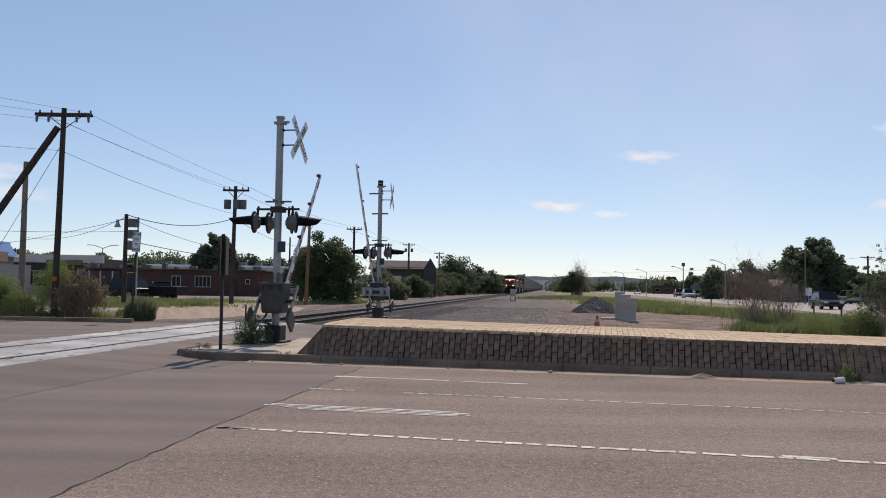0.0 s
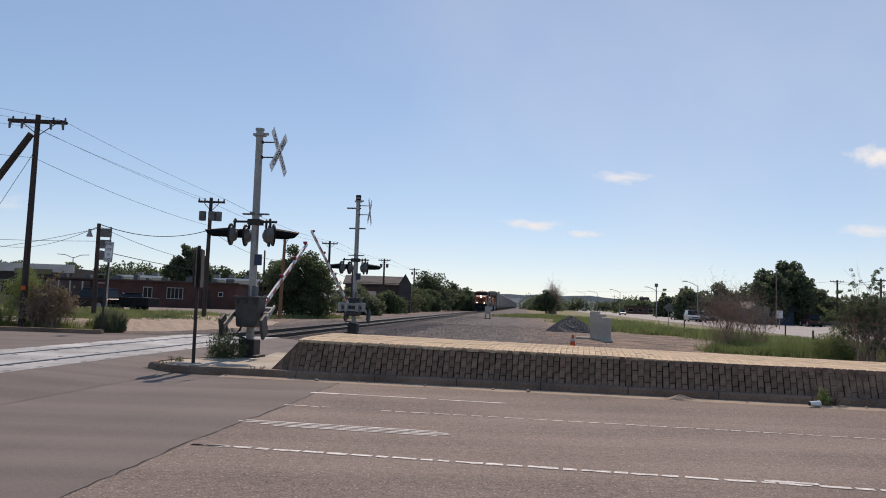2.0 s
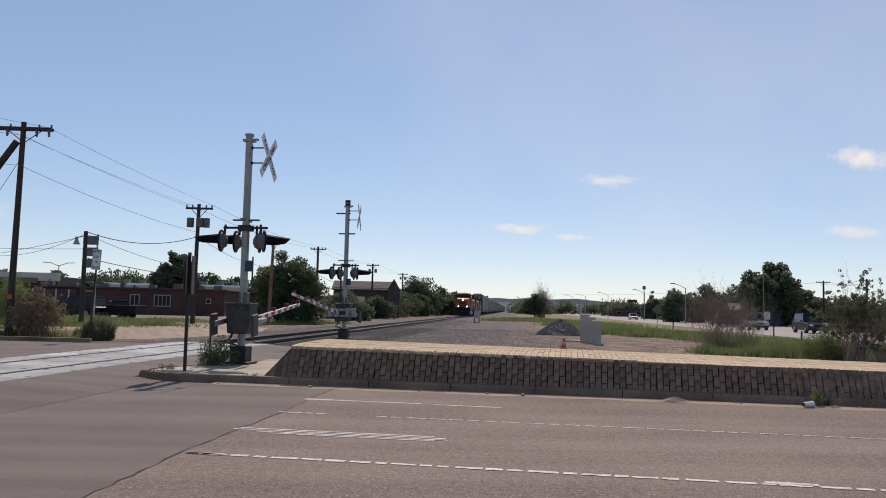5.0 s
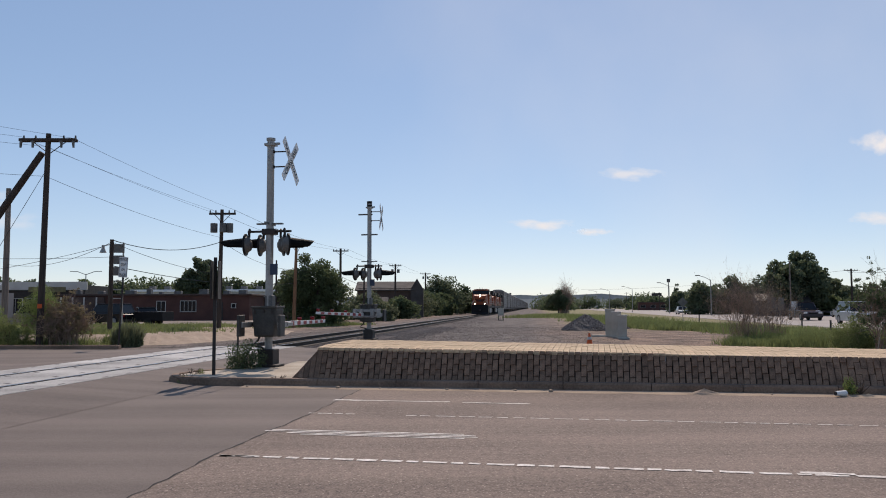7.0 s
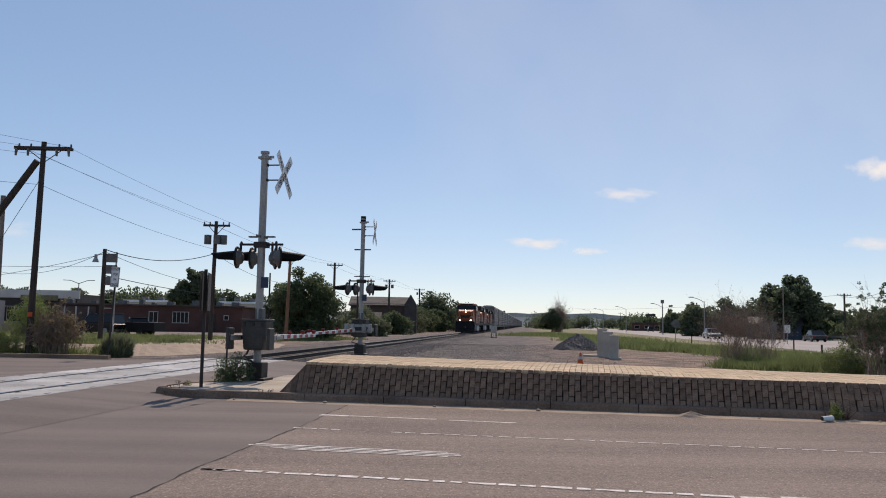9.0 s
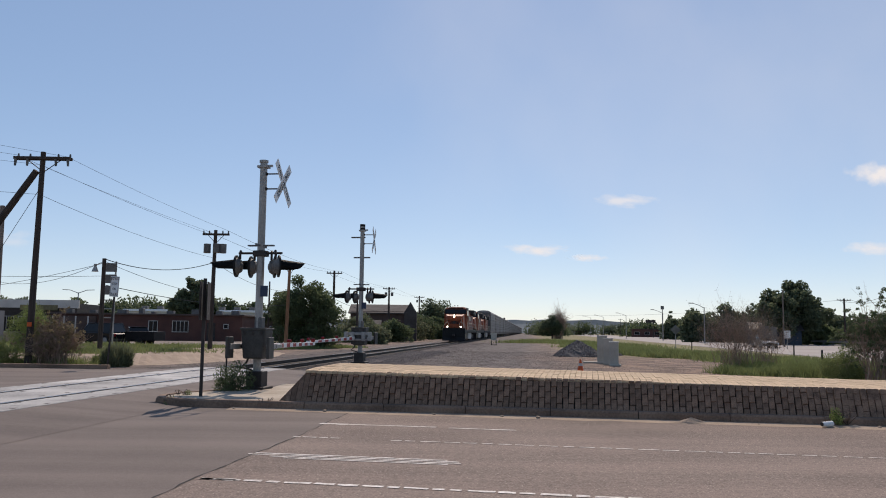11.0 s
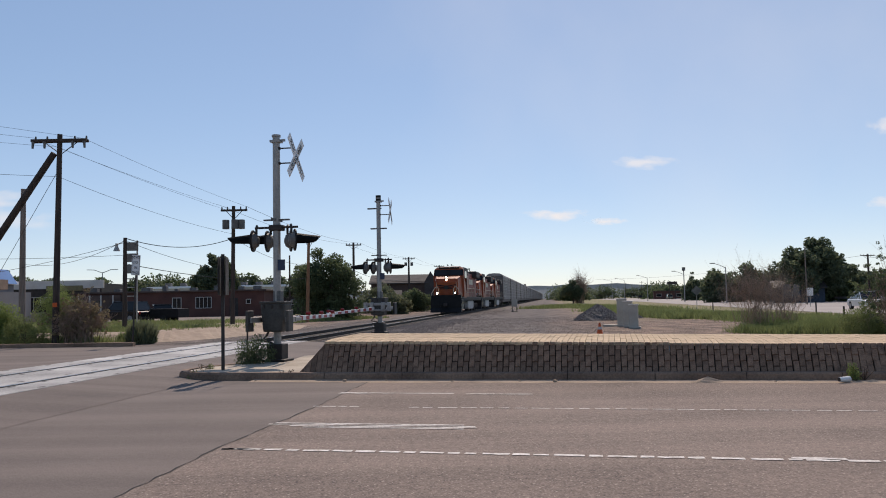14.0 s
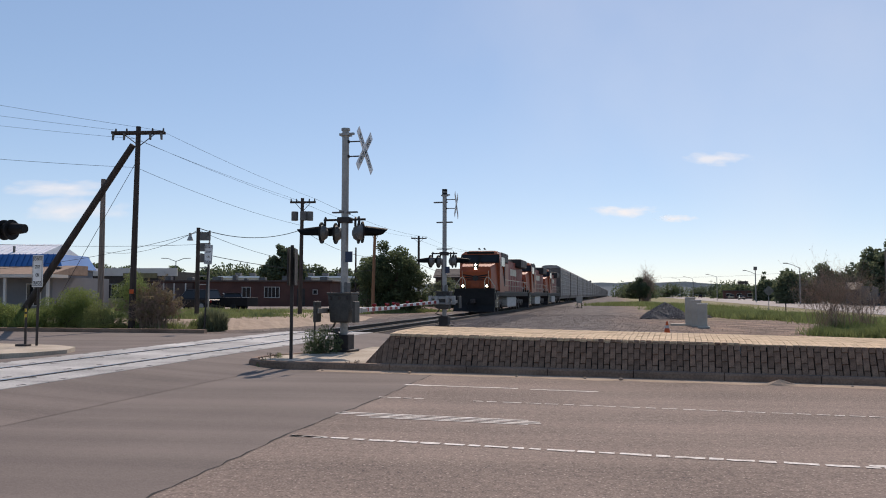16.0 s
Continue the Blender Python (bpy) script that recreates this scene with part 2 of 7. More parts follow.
def ground_mat():
    """Dirt, grey ballast spill and dry grass, blended by noise and by strips beside the track."""
    m = bpy.data.materials.new("dirt_ground")
    m.use_nodes = True
    nt = m.node_tree
    L = nt.links.new
    b = nt.nodes["Principled BSDF"]
    b.inputs["Roughness"].default_value = 0.95
    tc = nt.nodes.new("ShaderNodeTexCoord")
    sep = nt.nodes.new("ShaderNodeSeparateXYZ")
    L(tc.outputs["Object"], sep.inputs[0])

    def noise_node(scale, detail=6):
        n = nt.nodes.new("ShaderNodeTexNoise")
        n.inputs["Scale"].default_value, n.inputs["Detail"].default_value = scale, detail
        L(tc.outputs["Object"], n.inputs["Vector"])
        return n.outputs[0]

    def math_node(op, a, c, d=None):
        n = nt.nodes.new("ShaderNodeMath")
        n.operation = op
        for i, v in enumerate((a, c, d)):
            if v is None:
                continue
            if isinstance(v, (int, float)):
                n.inputs[i].default_value = v
            else:
                L(v, n.inputs[i])
        return n.outputs[0]

    def ramp(v, lo, hi, c0, c1):
        n = nt.nodes.new("ShaderNodeValToRGB")
        n.color_ramp.elements[0].position, n.color_ramp.elements[1].position = lo, hi
        n.color_ramp.elements[0].color, n.color_ramp.elements[1].color = (*c0, 1), (*c1, 1)
        L(v, n.inputs[0])
        return n.outputs[0]

    def step(v, lo, hi):
        n = nt.nodes.new("ShaderNodeMapRange")
        n.inputs["From Min"].default_value, n.inputs["From Max"].default_value = lo, hi
        L(v, n.inputs[0])
        return n.outputs[0]

    def mix(f, a, c):
        n = nt.nodes.new("ShaderNodeMix")
        n.data_type = "RGBA"
        L(f, n.inputs[0])
        L(a, n.inputs[6])
        L(c, n.inputs[7])
        return n.outputs[2]

    big, mid, fine = noise_node(0.12), noise_node(0.9), noise_node(14.0)
    f = math_node("MULTIPLY_ADD", fine, 0.5, mid)
    dirt = ramp(f, 0.58, 0.95, (0.09, 0.062, 0.047), (0.34, 0.235, 0.17))
    grav = ramp(f, 0.58, 0.95, (0.055, 0.046, 0.042), (0.2, 0.168, 0.15))
    gras = ramp(f, 0.5, 1.0, (0.13, 0.125, 0.055), (0.28, 0.24, 0.11))
    # distance to the right of the track
    lat = math_node("MULTIPLY_ADD", sep.outputs[1], -0.1308, sep.outputs[0])
    lat = math_node("ADD", lat, 9.86)
    wob = math_node("MULTIPLY_ADD", big, 7.0, lat)
    right = step(wob, 12.5, 16.5)
    left = step(wob, 0.5, -3.0)
    col = mix(math_node("MAXIMUM", right, left), grav, dirt)
    # beyond the strip the ground is weedy
    strip = step(wob, 22.5, 25.0)
    far = step(sep.outputs[1], 46.0, 62.0)
    farl = math_node("MULTIPLY", step(wob, -10.0, -14.0), step(sep.outputs[1], 38.0, 44.0))
    col = mix(math_node("MAXIMUM", math_node("MULTIPLY", strip, 0.85), math_node("MAXIMUM", farl, math_node("MULTIPLY", far, step(wob, 15.0, 18.0)))), col, gras)
    L(col, b.inputs["Base Color"])
    bp = nt.nodes.new("ShaderNodeBump")
    bp.inputs["Strength"].default_value, bp.inputs["Distance"].default_value = 0.9, 0.12
    L(fine, bp.inputs["Height"])
    L(bp.outputs[0], b.inputs["Normal"])
    return m


M_GROUND = ground_mat()


# ---- mesh helpers ----
def link(name, bm, material, parent=None, label=""):
    me = bpy.data.meshes.new(name)
    bm.to_mesh(me)
    bm.free()
    me.materials.append(material)
    ob = new(name, me)
    if parent:
        ob.parent = parent
    if label:
        ob["label"] = label
    return ob


def part(name, bm, material, parent, label=""):
    return link(name, bm, material, parent, label)


def share(name, me, parent, m):
    ob = new(name, me)
    ob.parent = parent
    ob.matrix_basis = m
    return ob


def thing(name, m, label, category, group="", kind=""):
    ob = new(name)
    ob.empty_display_size = 0.1
    ob.matrix_basis = m
    return tagged(ob, label, category, group, kind)


def B(*items, bevel=0.0):
    """A bmesh of boxes, each (cx, cy, cz, sx, sy, sz) with an optional rotation matrix."""
    bm = bmesh.new()
    for it in items:
        box(bm, *it)
    if bevel:
        bmesh.ops.bevel(bm, geom=bm.edges[:], offset=bevel, segments=2, affect="EDGES", profile=0.6)
    return bm


def box(bm, cx, cy, cz, sx, sy, sz, rot=None):
    m = Matrix.Translation((cx, cy, cz)) @ (rot if rot else Matrix.Identity(4)) @ Matrix.Diagonal((sx, sy, sz, 1))
    bmesh.ops.create_cube(bm, size=1, matrix=m)
    return bm


def tube(bm, p0, p1, r0, r1=None, seg=10):
    p0, p1 = Vector(p0), Vector(p1)
    d = p1 - p0
    m = Matrix.Translation((p0 + p1) / 2) @ d.to_track_quat("Z", "Y").to_matrix().to_4x4()
    bmesh.ops.create_cone(bm, cap_ends=True, segments=seg, radius1=r0, radius2=r0 if r1 is None else r1, depth=d.length, matrix=m)
    return bm


def T(*items, seg=10):
    bm = bmesh.new()
    for it in items:
        tube(bm, *it, seg=seg)
    return bm


def path_tube(pts, r, seg=5):
    bm = bmesh.new()
    rings = []
    n = len(pts)
    for i, p in enumerate(pts):
        d = (pts[min(i + 1, n - 1)] - pts[max(i - 1, 0)]).normalized()
        a = d.orthogonal().normalized() if not rings else (rings[-1][1] - d * rings[-1][1].dot(d)).normalized()
        b = d.cross(a)
        rings.append(([bm.verts.new(p + r * (a * math.cos(6.28319 * k / seg) + b * math.sin(6.28319 * k / seg))) for k in range(seg)], a))
    for (u, _), (v, _) in zip(rings, rings[1:]):
        for k in range(seg):
            bm.faces.new((u[k], u[(k + 1) % seg], v[(k + 1) % seg], v[k]))
    bm.faces.new(rings[0][0][::-1])
    bm.faces.new(rings[-1][0])
    return bm


def prism(pts, z0, z1):
    """An upright prism over a ground polygon; z1 may be a function of x, y."""
    bm = bmesh.new()
    top = [bm.verts.new((x, y, z1(x, y) if callable(z1) else z1)) for x, y in pts]
    bot = [bm.verts.new((x, y, z0)) for x, y in pts]
    bm.faces.new(top)
    bm.faces.new(bot[::-1])
    n = len(pts)
    for i in range(n):
        bm.faces.new((top[i], bot[i], bot[(i + 1) % n], top[(i + 1) % n]))
    bmesh.ops.recalc_face_normals(bm, faces=bm.faces[:])
    return bm


def profile(pts, x0, x1, taper=None):
    """A side profile of (y, z) points, swept from x0 to x1."""
    bm = bmesh.new()
    a = [bm.verts.new((x0, y, z)) for y, z in pts]
    b = [bm.verts.new((x1, y, z)) for y, z in pts]
    bm.faces.new(a)
    bm.faces.new(b[::-1])
    n = len(pts)
    for i in range(n):
        bm.faces.new((a[i], b[i], b[(i + 1) % n], a[(i + 1) % n]))
    bmesh.ops.recalc_face_normals(bm, faces=bm.faces[:])
    return bm


def soften(bm, w, seg=2):
    bmesh.ops.bevel(bm, geom=bm.edges[:], offset=w, segments=seg, affect="EDGES", profile=0.6)
    return bm


def text_mesh(s, size):
    cu = bpy.data.curves.new("lettering", "FONT")
    cu.body, cu.size, cu.align_x, cu.align_y, cu.extrude, cu.resolution_u = s, size, "CENTER", "CENTER", 0.002, 3
    ob = bpy.data.objects.new("lettering", cu)
    scene.collection.objects.link(ob)
    bpy.context.view_layer.update()
    me = bpy.data.meshes.new_from_object(ob.evaluated_get(bpy.context.evaluated_depsgraph_get()))
    bpy.data.objects.remove(ob)
    me.materials.clear()
    me.materials.append(M_INK)
    return me


def from_arrays(name, verts, faces, material):
    me = bpy.data.meshes.new(name)
    me.from_pydata([tuple(v) for v in verts], [], [tuple(int(i) for i in f) for f in faces])
    me.materials.append(material)
    return me


def sag(a, b, drop, n=14):
    a, b = Vector(a), Vector(b)
    return [a.lerp(b, i / n) - Vector((0, 0, drop * 4 * (i / n) * (1 - i / n))) for i in range(n + 1)]


# road axes: along the near road (to the right) and across it (away)
RD, QD, ROAD_RZ = Vector((0.9796, -0.2011, 0)), Vector((0.2011, 0.9796, 0)), -11.6
# track axes: along (away) and to the right
TU, TN, TRACK_RZ = Vector((0.1297, 0.9916, 0)), Vector((0.9916, -0.1297, 0)), -7.45
T0 = Vector((-9.86, 0, 0))


def rq(r, q, z=0.0):
    return RD * r + QD * q + Vector((0, 0, z))


def sl(s, l, z=0.0):
    return T0 + TU * s + TN * l + Vector((0, 0, z))


def xy(v):
    return (v.x, v.y)

# ---- ground, roads, track ----
def ground():
    """One sheet, laid out along the track, with a shallow bed for the ties beyond the crossing."""
    bm = bmesh.new()
    ls = [-4000, -1200, -400, -150, -60, -30, -15, -8, -4, -2.3, -1.75, 1.75, 2.3, 4, 8, 15, 22, 30, 45, 80, 150, 400, 1200, 4000]
    ss = [-400, -100, -40, 0, 10, 20, 28.3, 28.35, 34, 40, 50, 65, 80, 100, 140, 200, 400, 1200, 4500]
    g = [[bm.verts.new(sl(a, l, -0.17 if a > 28.32 and abs(l) < 2 else -0.03)) for l in ls] for a in ss]
    for j in range(len(ss) - 1):
        for i in range(len(ls) - 1):
            bm.faces.new((g[j][i], g[j][i + 1], g[j + 1][i + 1], g[j + 1][i]))
    tagged(link("ground", bm, M_GROUND), "dry dirt and gravel ground with weedy grass", "ground", kind="structure")


def sheet(name, pts, z, material, label, category, thick=0.04):
    return tagged(link(name, prism(pts, z - thick, z), material), label, category, kind="structure")


# the joint between the two asphalts
JOINT = [(-3.6, -15), (-2.9, 0), (-2.42, 5.88), (-2.31, 6.82), (-2.21, 7.88), (-1.95, 9.6), (-1.69, 11.2), (-1.41, 13.51), (-1.25, 14.75)]
ground()
sheet("road", [(45, -24), xy(rq(42.6, 14.2)), *JOINT[::-1]], 0.0, M_ASPH, "coarse worn brownish asphalt road with faded white lane lines", "road")
sheet("crossing_road", [(-60, -15), *JOINT, (-2.2, 16.6), xy(rq(40, 16.8)), xy(rq(40, 28)), (-3.0, 29.0), (-10.8, 28.6), (-24, 29.7), (-60, 33)],
      0.0, M_ASPH2, "smoother dark asphalt road leading over the railway crossing", "road")
sheet("highway", [(18.5 - 0.15 * 60, -60), (44 - 0.15 * 60, -60), (44 + 0.15 * 1500, 1500), (18.5 + 0.15 * 1500, 1500)], 0.0, M_HWY,
      "wide pale concrete highway", "road")
sheet("far_kerb", [(-10.8, 28.6), (-24, 29.7), (-60, 33), (-60, 33.25), (-24, 29.95), (-10.8, 28.85)], 0.14, M_CURB, "low dark concrete kerb beside a dirt verge", "kerb", 0.17)
sheet("highway_kerb", [(44 - 9, -60), (44.3 - 9, -60), (44.3 + 60, 400), (44 + 60, 400)], 0.15, M_WALLW, "pale concrete kerb along the highway", "kerb", 0.18)


def paint_line(q, r0, r1, w, dash=None, seed=1):
    rnd = random.Random(seed)
    bm = bmesh.new()
    r = r0
    while r < r1:
        ln = dash[0] * rnd.uniform(0.5, 1.4) if dash else r1 - r0
        e = min(r + ln, r1)
        k = max(1, int((e - r) / 0.07))
        j = 0.1 * w
        edge = [[bm.verts.new((*xy(rq(r + (e - r) * i / k + rnd.uniform(-j, j), q + s * w / 2 + rnd.uniform(-2 * j, j) * s)), 0.005)) for s in (-1, 1)] for i in range(k + 1)]
        for a, b in zip(edge, edge[1:]):
            bm.faces.new((a[0], b[0], b[1], a[1]))
        r = e + (dash[1] * rnd.uniform(0.6, 1.3) if dash else 0)
    return tagged(link("lane_line", bm, M_PAINT), "worn white lane line painted on the asphalt", "road marking", "lane lines", "structure")


paint_line(7.48, -3.7, 12, 0.085, (0.2, 0.045), 1)
paint_line(7.47, -3.7, -3.35, 0.08)
paint_line(7.55, 1.55, 2.0, 0.1)
for q, r0, r1 in ((9.14, -3.85, -1.6), (9.045, -3.9, -1.45), (8.945, -3.6, -1.42), (8.86, -3.4, -1.55)):
    paint_line(q, r0, r1, 0.052, None, int(q * 100))
paint_line(10.63, -3.95, -3.3, 0.055, (0.14, 0.04), 3)
paint_line(10.6, -2.6, 9, 0.045, (0.2, 0.06), 4)
paint_line(12.2, -4.1, -3.65, 0.15)
paint_line(12.2, -3.65, -2.3, 0.085)
paint_line(12.15, -2.1, -1.1, 0.08)


def crack():
    rnd = random.Random(4)
    bm = bmesh.new()
    prev = None
    for i in range(150):
        y = -14.0 + 28.7 * i / 149
        x = float(np.interp(y, [p[1] for p in JOINT], [p[0] for p in JOINT]))
        p = Vector((x + rnd.uniform(-0.022, 0.022), y, 0.004))
        w = rnd.uniform(0.002, 0.014)
        cur = [bm.verts.new(p + Vector((-w, 0, 0))), bm.verts.new(p + Vector((w, 0, 0)))]
        if prev:
            bm.faces.new((prev[0], prev[1], cur[1], cur[0]))
        prev = cur
    tagged(link("road_joint", bm, M_CRACK), "dark jagged joint between two asphalt surfaces", "road joint", kind="structure")


crack()


def kerb_run(pts, name, label, width=0.2, h=0.14):
    n = len(pts)
    outer = [Vector(p) for p in pts]
    bm = bmesh.new()
    ring = []
    for i, p in enumerate(outer):
        d = (outer[min(i + 1, n - 1)] - outer[max(i - 1, 0)]).normalized()
        nn = Vector((-d.y, d.x, 0))
        ring.append([bm.verts.new(p + Vector((0, 0, -0.03))), bm.verts.new(p + Vector((0, 0, h - 0.03)) + nn * 0.012), bm.verts.new(p + nn * 0.035 + Vector((0, 0, h))),
                     bm.verts.new(p + nn * width + Vector((0, 0, h))), bm.verts.new(p + nn * width + Vector((0, 0, -0.03)))])
    for a, b in zip(ring, ring[1:]):
        for j in range(5):
            bm.faces.new((a[j], b[j], b[(j + 1) % 5], a[(j + 1) % 5]))
    bm.faces.new(ring[0][::-1])
    bm.faces.new(ring[-1])
    bmesh.ops.recalc_face_normals(bm, faces=bm.faces[:])
    return tagged(link(name, bm, M_CURB), label, "kerb", kind="structure")


# island: kerb round its nose and along the wall
NOSE = [xy(rq(r, q)) for r, q in ((-7.2, 17.6), (-7.9, 16.6), (-8.3, 15.6), (-8.32, 14.9), (-8.1, 14.42), (-7.7, 14.2), (-7.2, 14.1), (-6.5, 14.1))]
for i in range(11):
    a, b = -6.5 + i * 1.45, -6.5 + (i + 1) * 1.45 - 0.012
    k = kerb_run([(*xy(rq(a, 14.1 + 0.004 * i)), 0), (*xy(rq(b, 14.1 + 0.004 * i)), 0)], "kerb", "weathered brown concrete kerb segment at the road edge")
    k["group"] = "kerb segments"
kerb_run([(*p, 0) for p in NOSE], "island_kerb", "curved concrete kerb round the signal island", 0.18)
sheet("signal_island", [xy(rq(r, q)) for r, q in ((-7.05, 17.5), (-7.75, 16.6), (-8.1, 15.6), (-8.13, 14.95), (-7.95, 14.55), (-7.6, 14.35), (-5.2, 14.3), (-5.2, 18.9), (-6.6, 19.3), (-7.3, 18.9))],
      0.125, M_ISLE, "sandy tan concrete traffic island under the crossing signal", "island", 0.15)
LISLE = [(-60, 22.5), (-60, 16.0), (-14, 15.6), (-11.0, 16.2), (-10.2, 17.0), (-9.95, 17.9), (-10.3, 18.9), (-11.2, 19.6), (-14, 20.2)]
sheet("median_island", LISLE, 0.14, M_ISLE, "sandy tan concrete median nose beside the crossing", "island", 0.16)


# ---- railway ----
RZ = 0.11


def rail(l, s0, s1, parent):
    bm = bmesh.new()
    prof = [(-0.07, 0.0), (0.07, 0.0), (0.07, 0.012), (0.012, 0.035), (0.012, 0.13), (0.036, 0.142), (0.036, 0.17), (-0.036, 0.17), (-0.036, 0.142), (-0.012, 0.13), (-0.012, 0.035), (-0.07, 0.012)]
    rings = []
    for s in (s0, s1):
        rings.append([bm.verts.new((l + a, s, b + RZ - 0.17)) for a, b in prof])
    n = len(prof)
    for i in range(n):
        bm.faces.new((rings[0][i], rings[0][(i + 1) % n], rings[1][(i + 1) % n], rings[1][i]))
    part("rail", bm, M_RAIL, parent, "rusty steel rail")
    part("rail_head", B((l, (s0 + s1) / 2, RZ + 0.002, 0.055, s1 - s0, 0.006)), M_RAILTOP, parent, "shiny worn rail head")


def track():
    tr = thing("railway_track", pose(T0.x, T0.y, 0, 0, 0, TRACK_RZ), "single railway track on grey ballast", "track", kind="structure")
    for l in (-0.755, 0.755):
        rail(l, -40, 1400, tr)
    tie = bpy.data.meshes.new("tie")
    bm = B((0, 0, -0.1, 2.6, 0.23, 0.08), bevel=0.012)
    bm.to_mesh(tie)
    bm.free()
    tie.materials.append(M_TIE)
    for i in range(220):
        share("tie", tie, tr, pose(random.uniform(-0.04, 0.04), 28.2 + i * 0.55, 0, 0, 0, random.uniform(-1, 1)))
    bm = bmesh.new()
    for i in range(600):
        box(bm, 0, 149.5 + i * 0.6, -0.1, 2.6, 0.23, 0.08)
    tagged(part("far_ties", bm, M_TIE, tr), kind="stuff")
    # ballast shoulders with a ragged crown
    bm = bmesh.new()
    ls = [-3.4, -2.6, -1.9, -1.4, -0.65, 0.0, 0.65, 1.4, 1.9, 2.6, 3.6]
    zs = [-0.06, -0.02, -0.025, -0.07, -0.09, -0.085, -0.09, -0.07, -0.025, -0.02, -0.06]
    prev = None
    s = 27.6
    while s < 1200:
        row = [bm.verts.new((l, s, z + random.uniform(-0.012, 0.012))) for l, z in zip(ls, zs)]
        if prev:
            for i in range(len(ls) - 1):
                bm.faces.new((prev[i], prev[i + 1], row[i + 1], row[i]))
        prev = row
        s += 0.5 if s < 60 else 4 if s < 200 else 40
    part("ballast", bm, mat("ballast", (0.15, 0.12, 0.105), (0.045, 0.037, 0.033), 0.95, scale=5, fine=22, bump=0.8), tr, "grey brown crushed stone ballast")
    # concrete crossing panels: outer and gauge panels, with bolts
    for l, w in ((-1.22, 0.72), (0.0, 1.3), (1.22, 0.72)):
        for i in range(18):
            s0 = -14.0 + i * 2.36
            part("panel", B((l, s0 + 1.18, RZ - 0.06, w, 2.34, 0.12), bevel=0.012), M_PANEL, tr)
            if 3 < i < 18:
                for a in (-0.3, 0.3):
                    for b in (0.45, 1.9):
                        part("bolt", B((l + a * w / 0.72 * 0.9, s0 + b, RZ + 0.001, 0.05, 0.16, 0.004)), M_DARK, tr)
    for l0, l1 in ((1.58, 3.4), (-1.58, -3.4)):
        bm = bmesh.new()
        v = [bm.verts.new(p) for p in ((l0, -14, RZ - 0.012), (l0, 28.3, RZ - 0.012), (l1, 28.3, 0.003), (l1, -14, 0.003))]
        bm.faces.new(v if l0 < 0 else v[::-1])
        part("apron", bm, M_ASPH2, tr, "asphalt ramp up to the rails")


track()


# ---- brick-faced embankment wall ----
WALL_R0, WALL_R1 = -5.62, 9.5


def top_z(r):
    return 0.71 - 0.0125 * (r + 5.5)


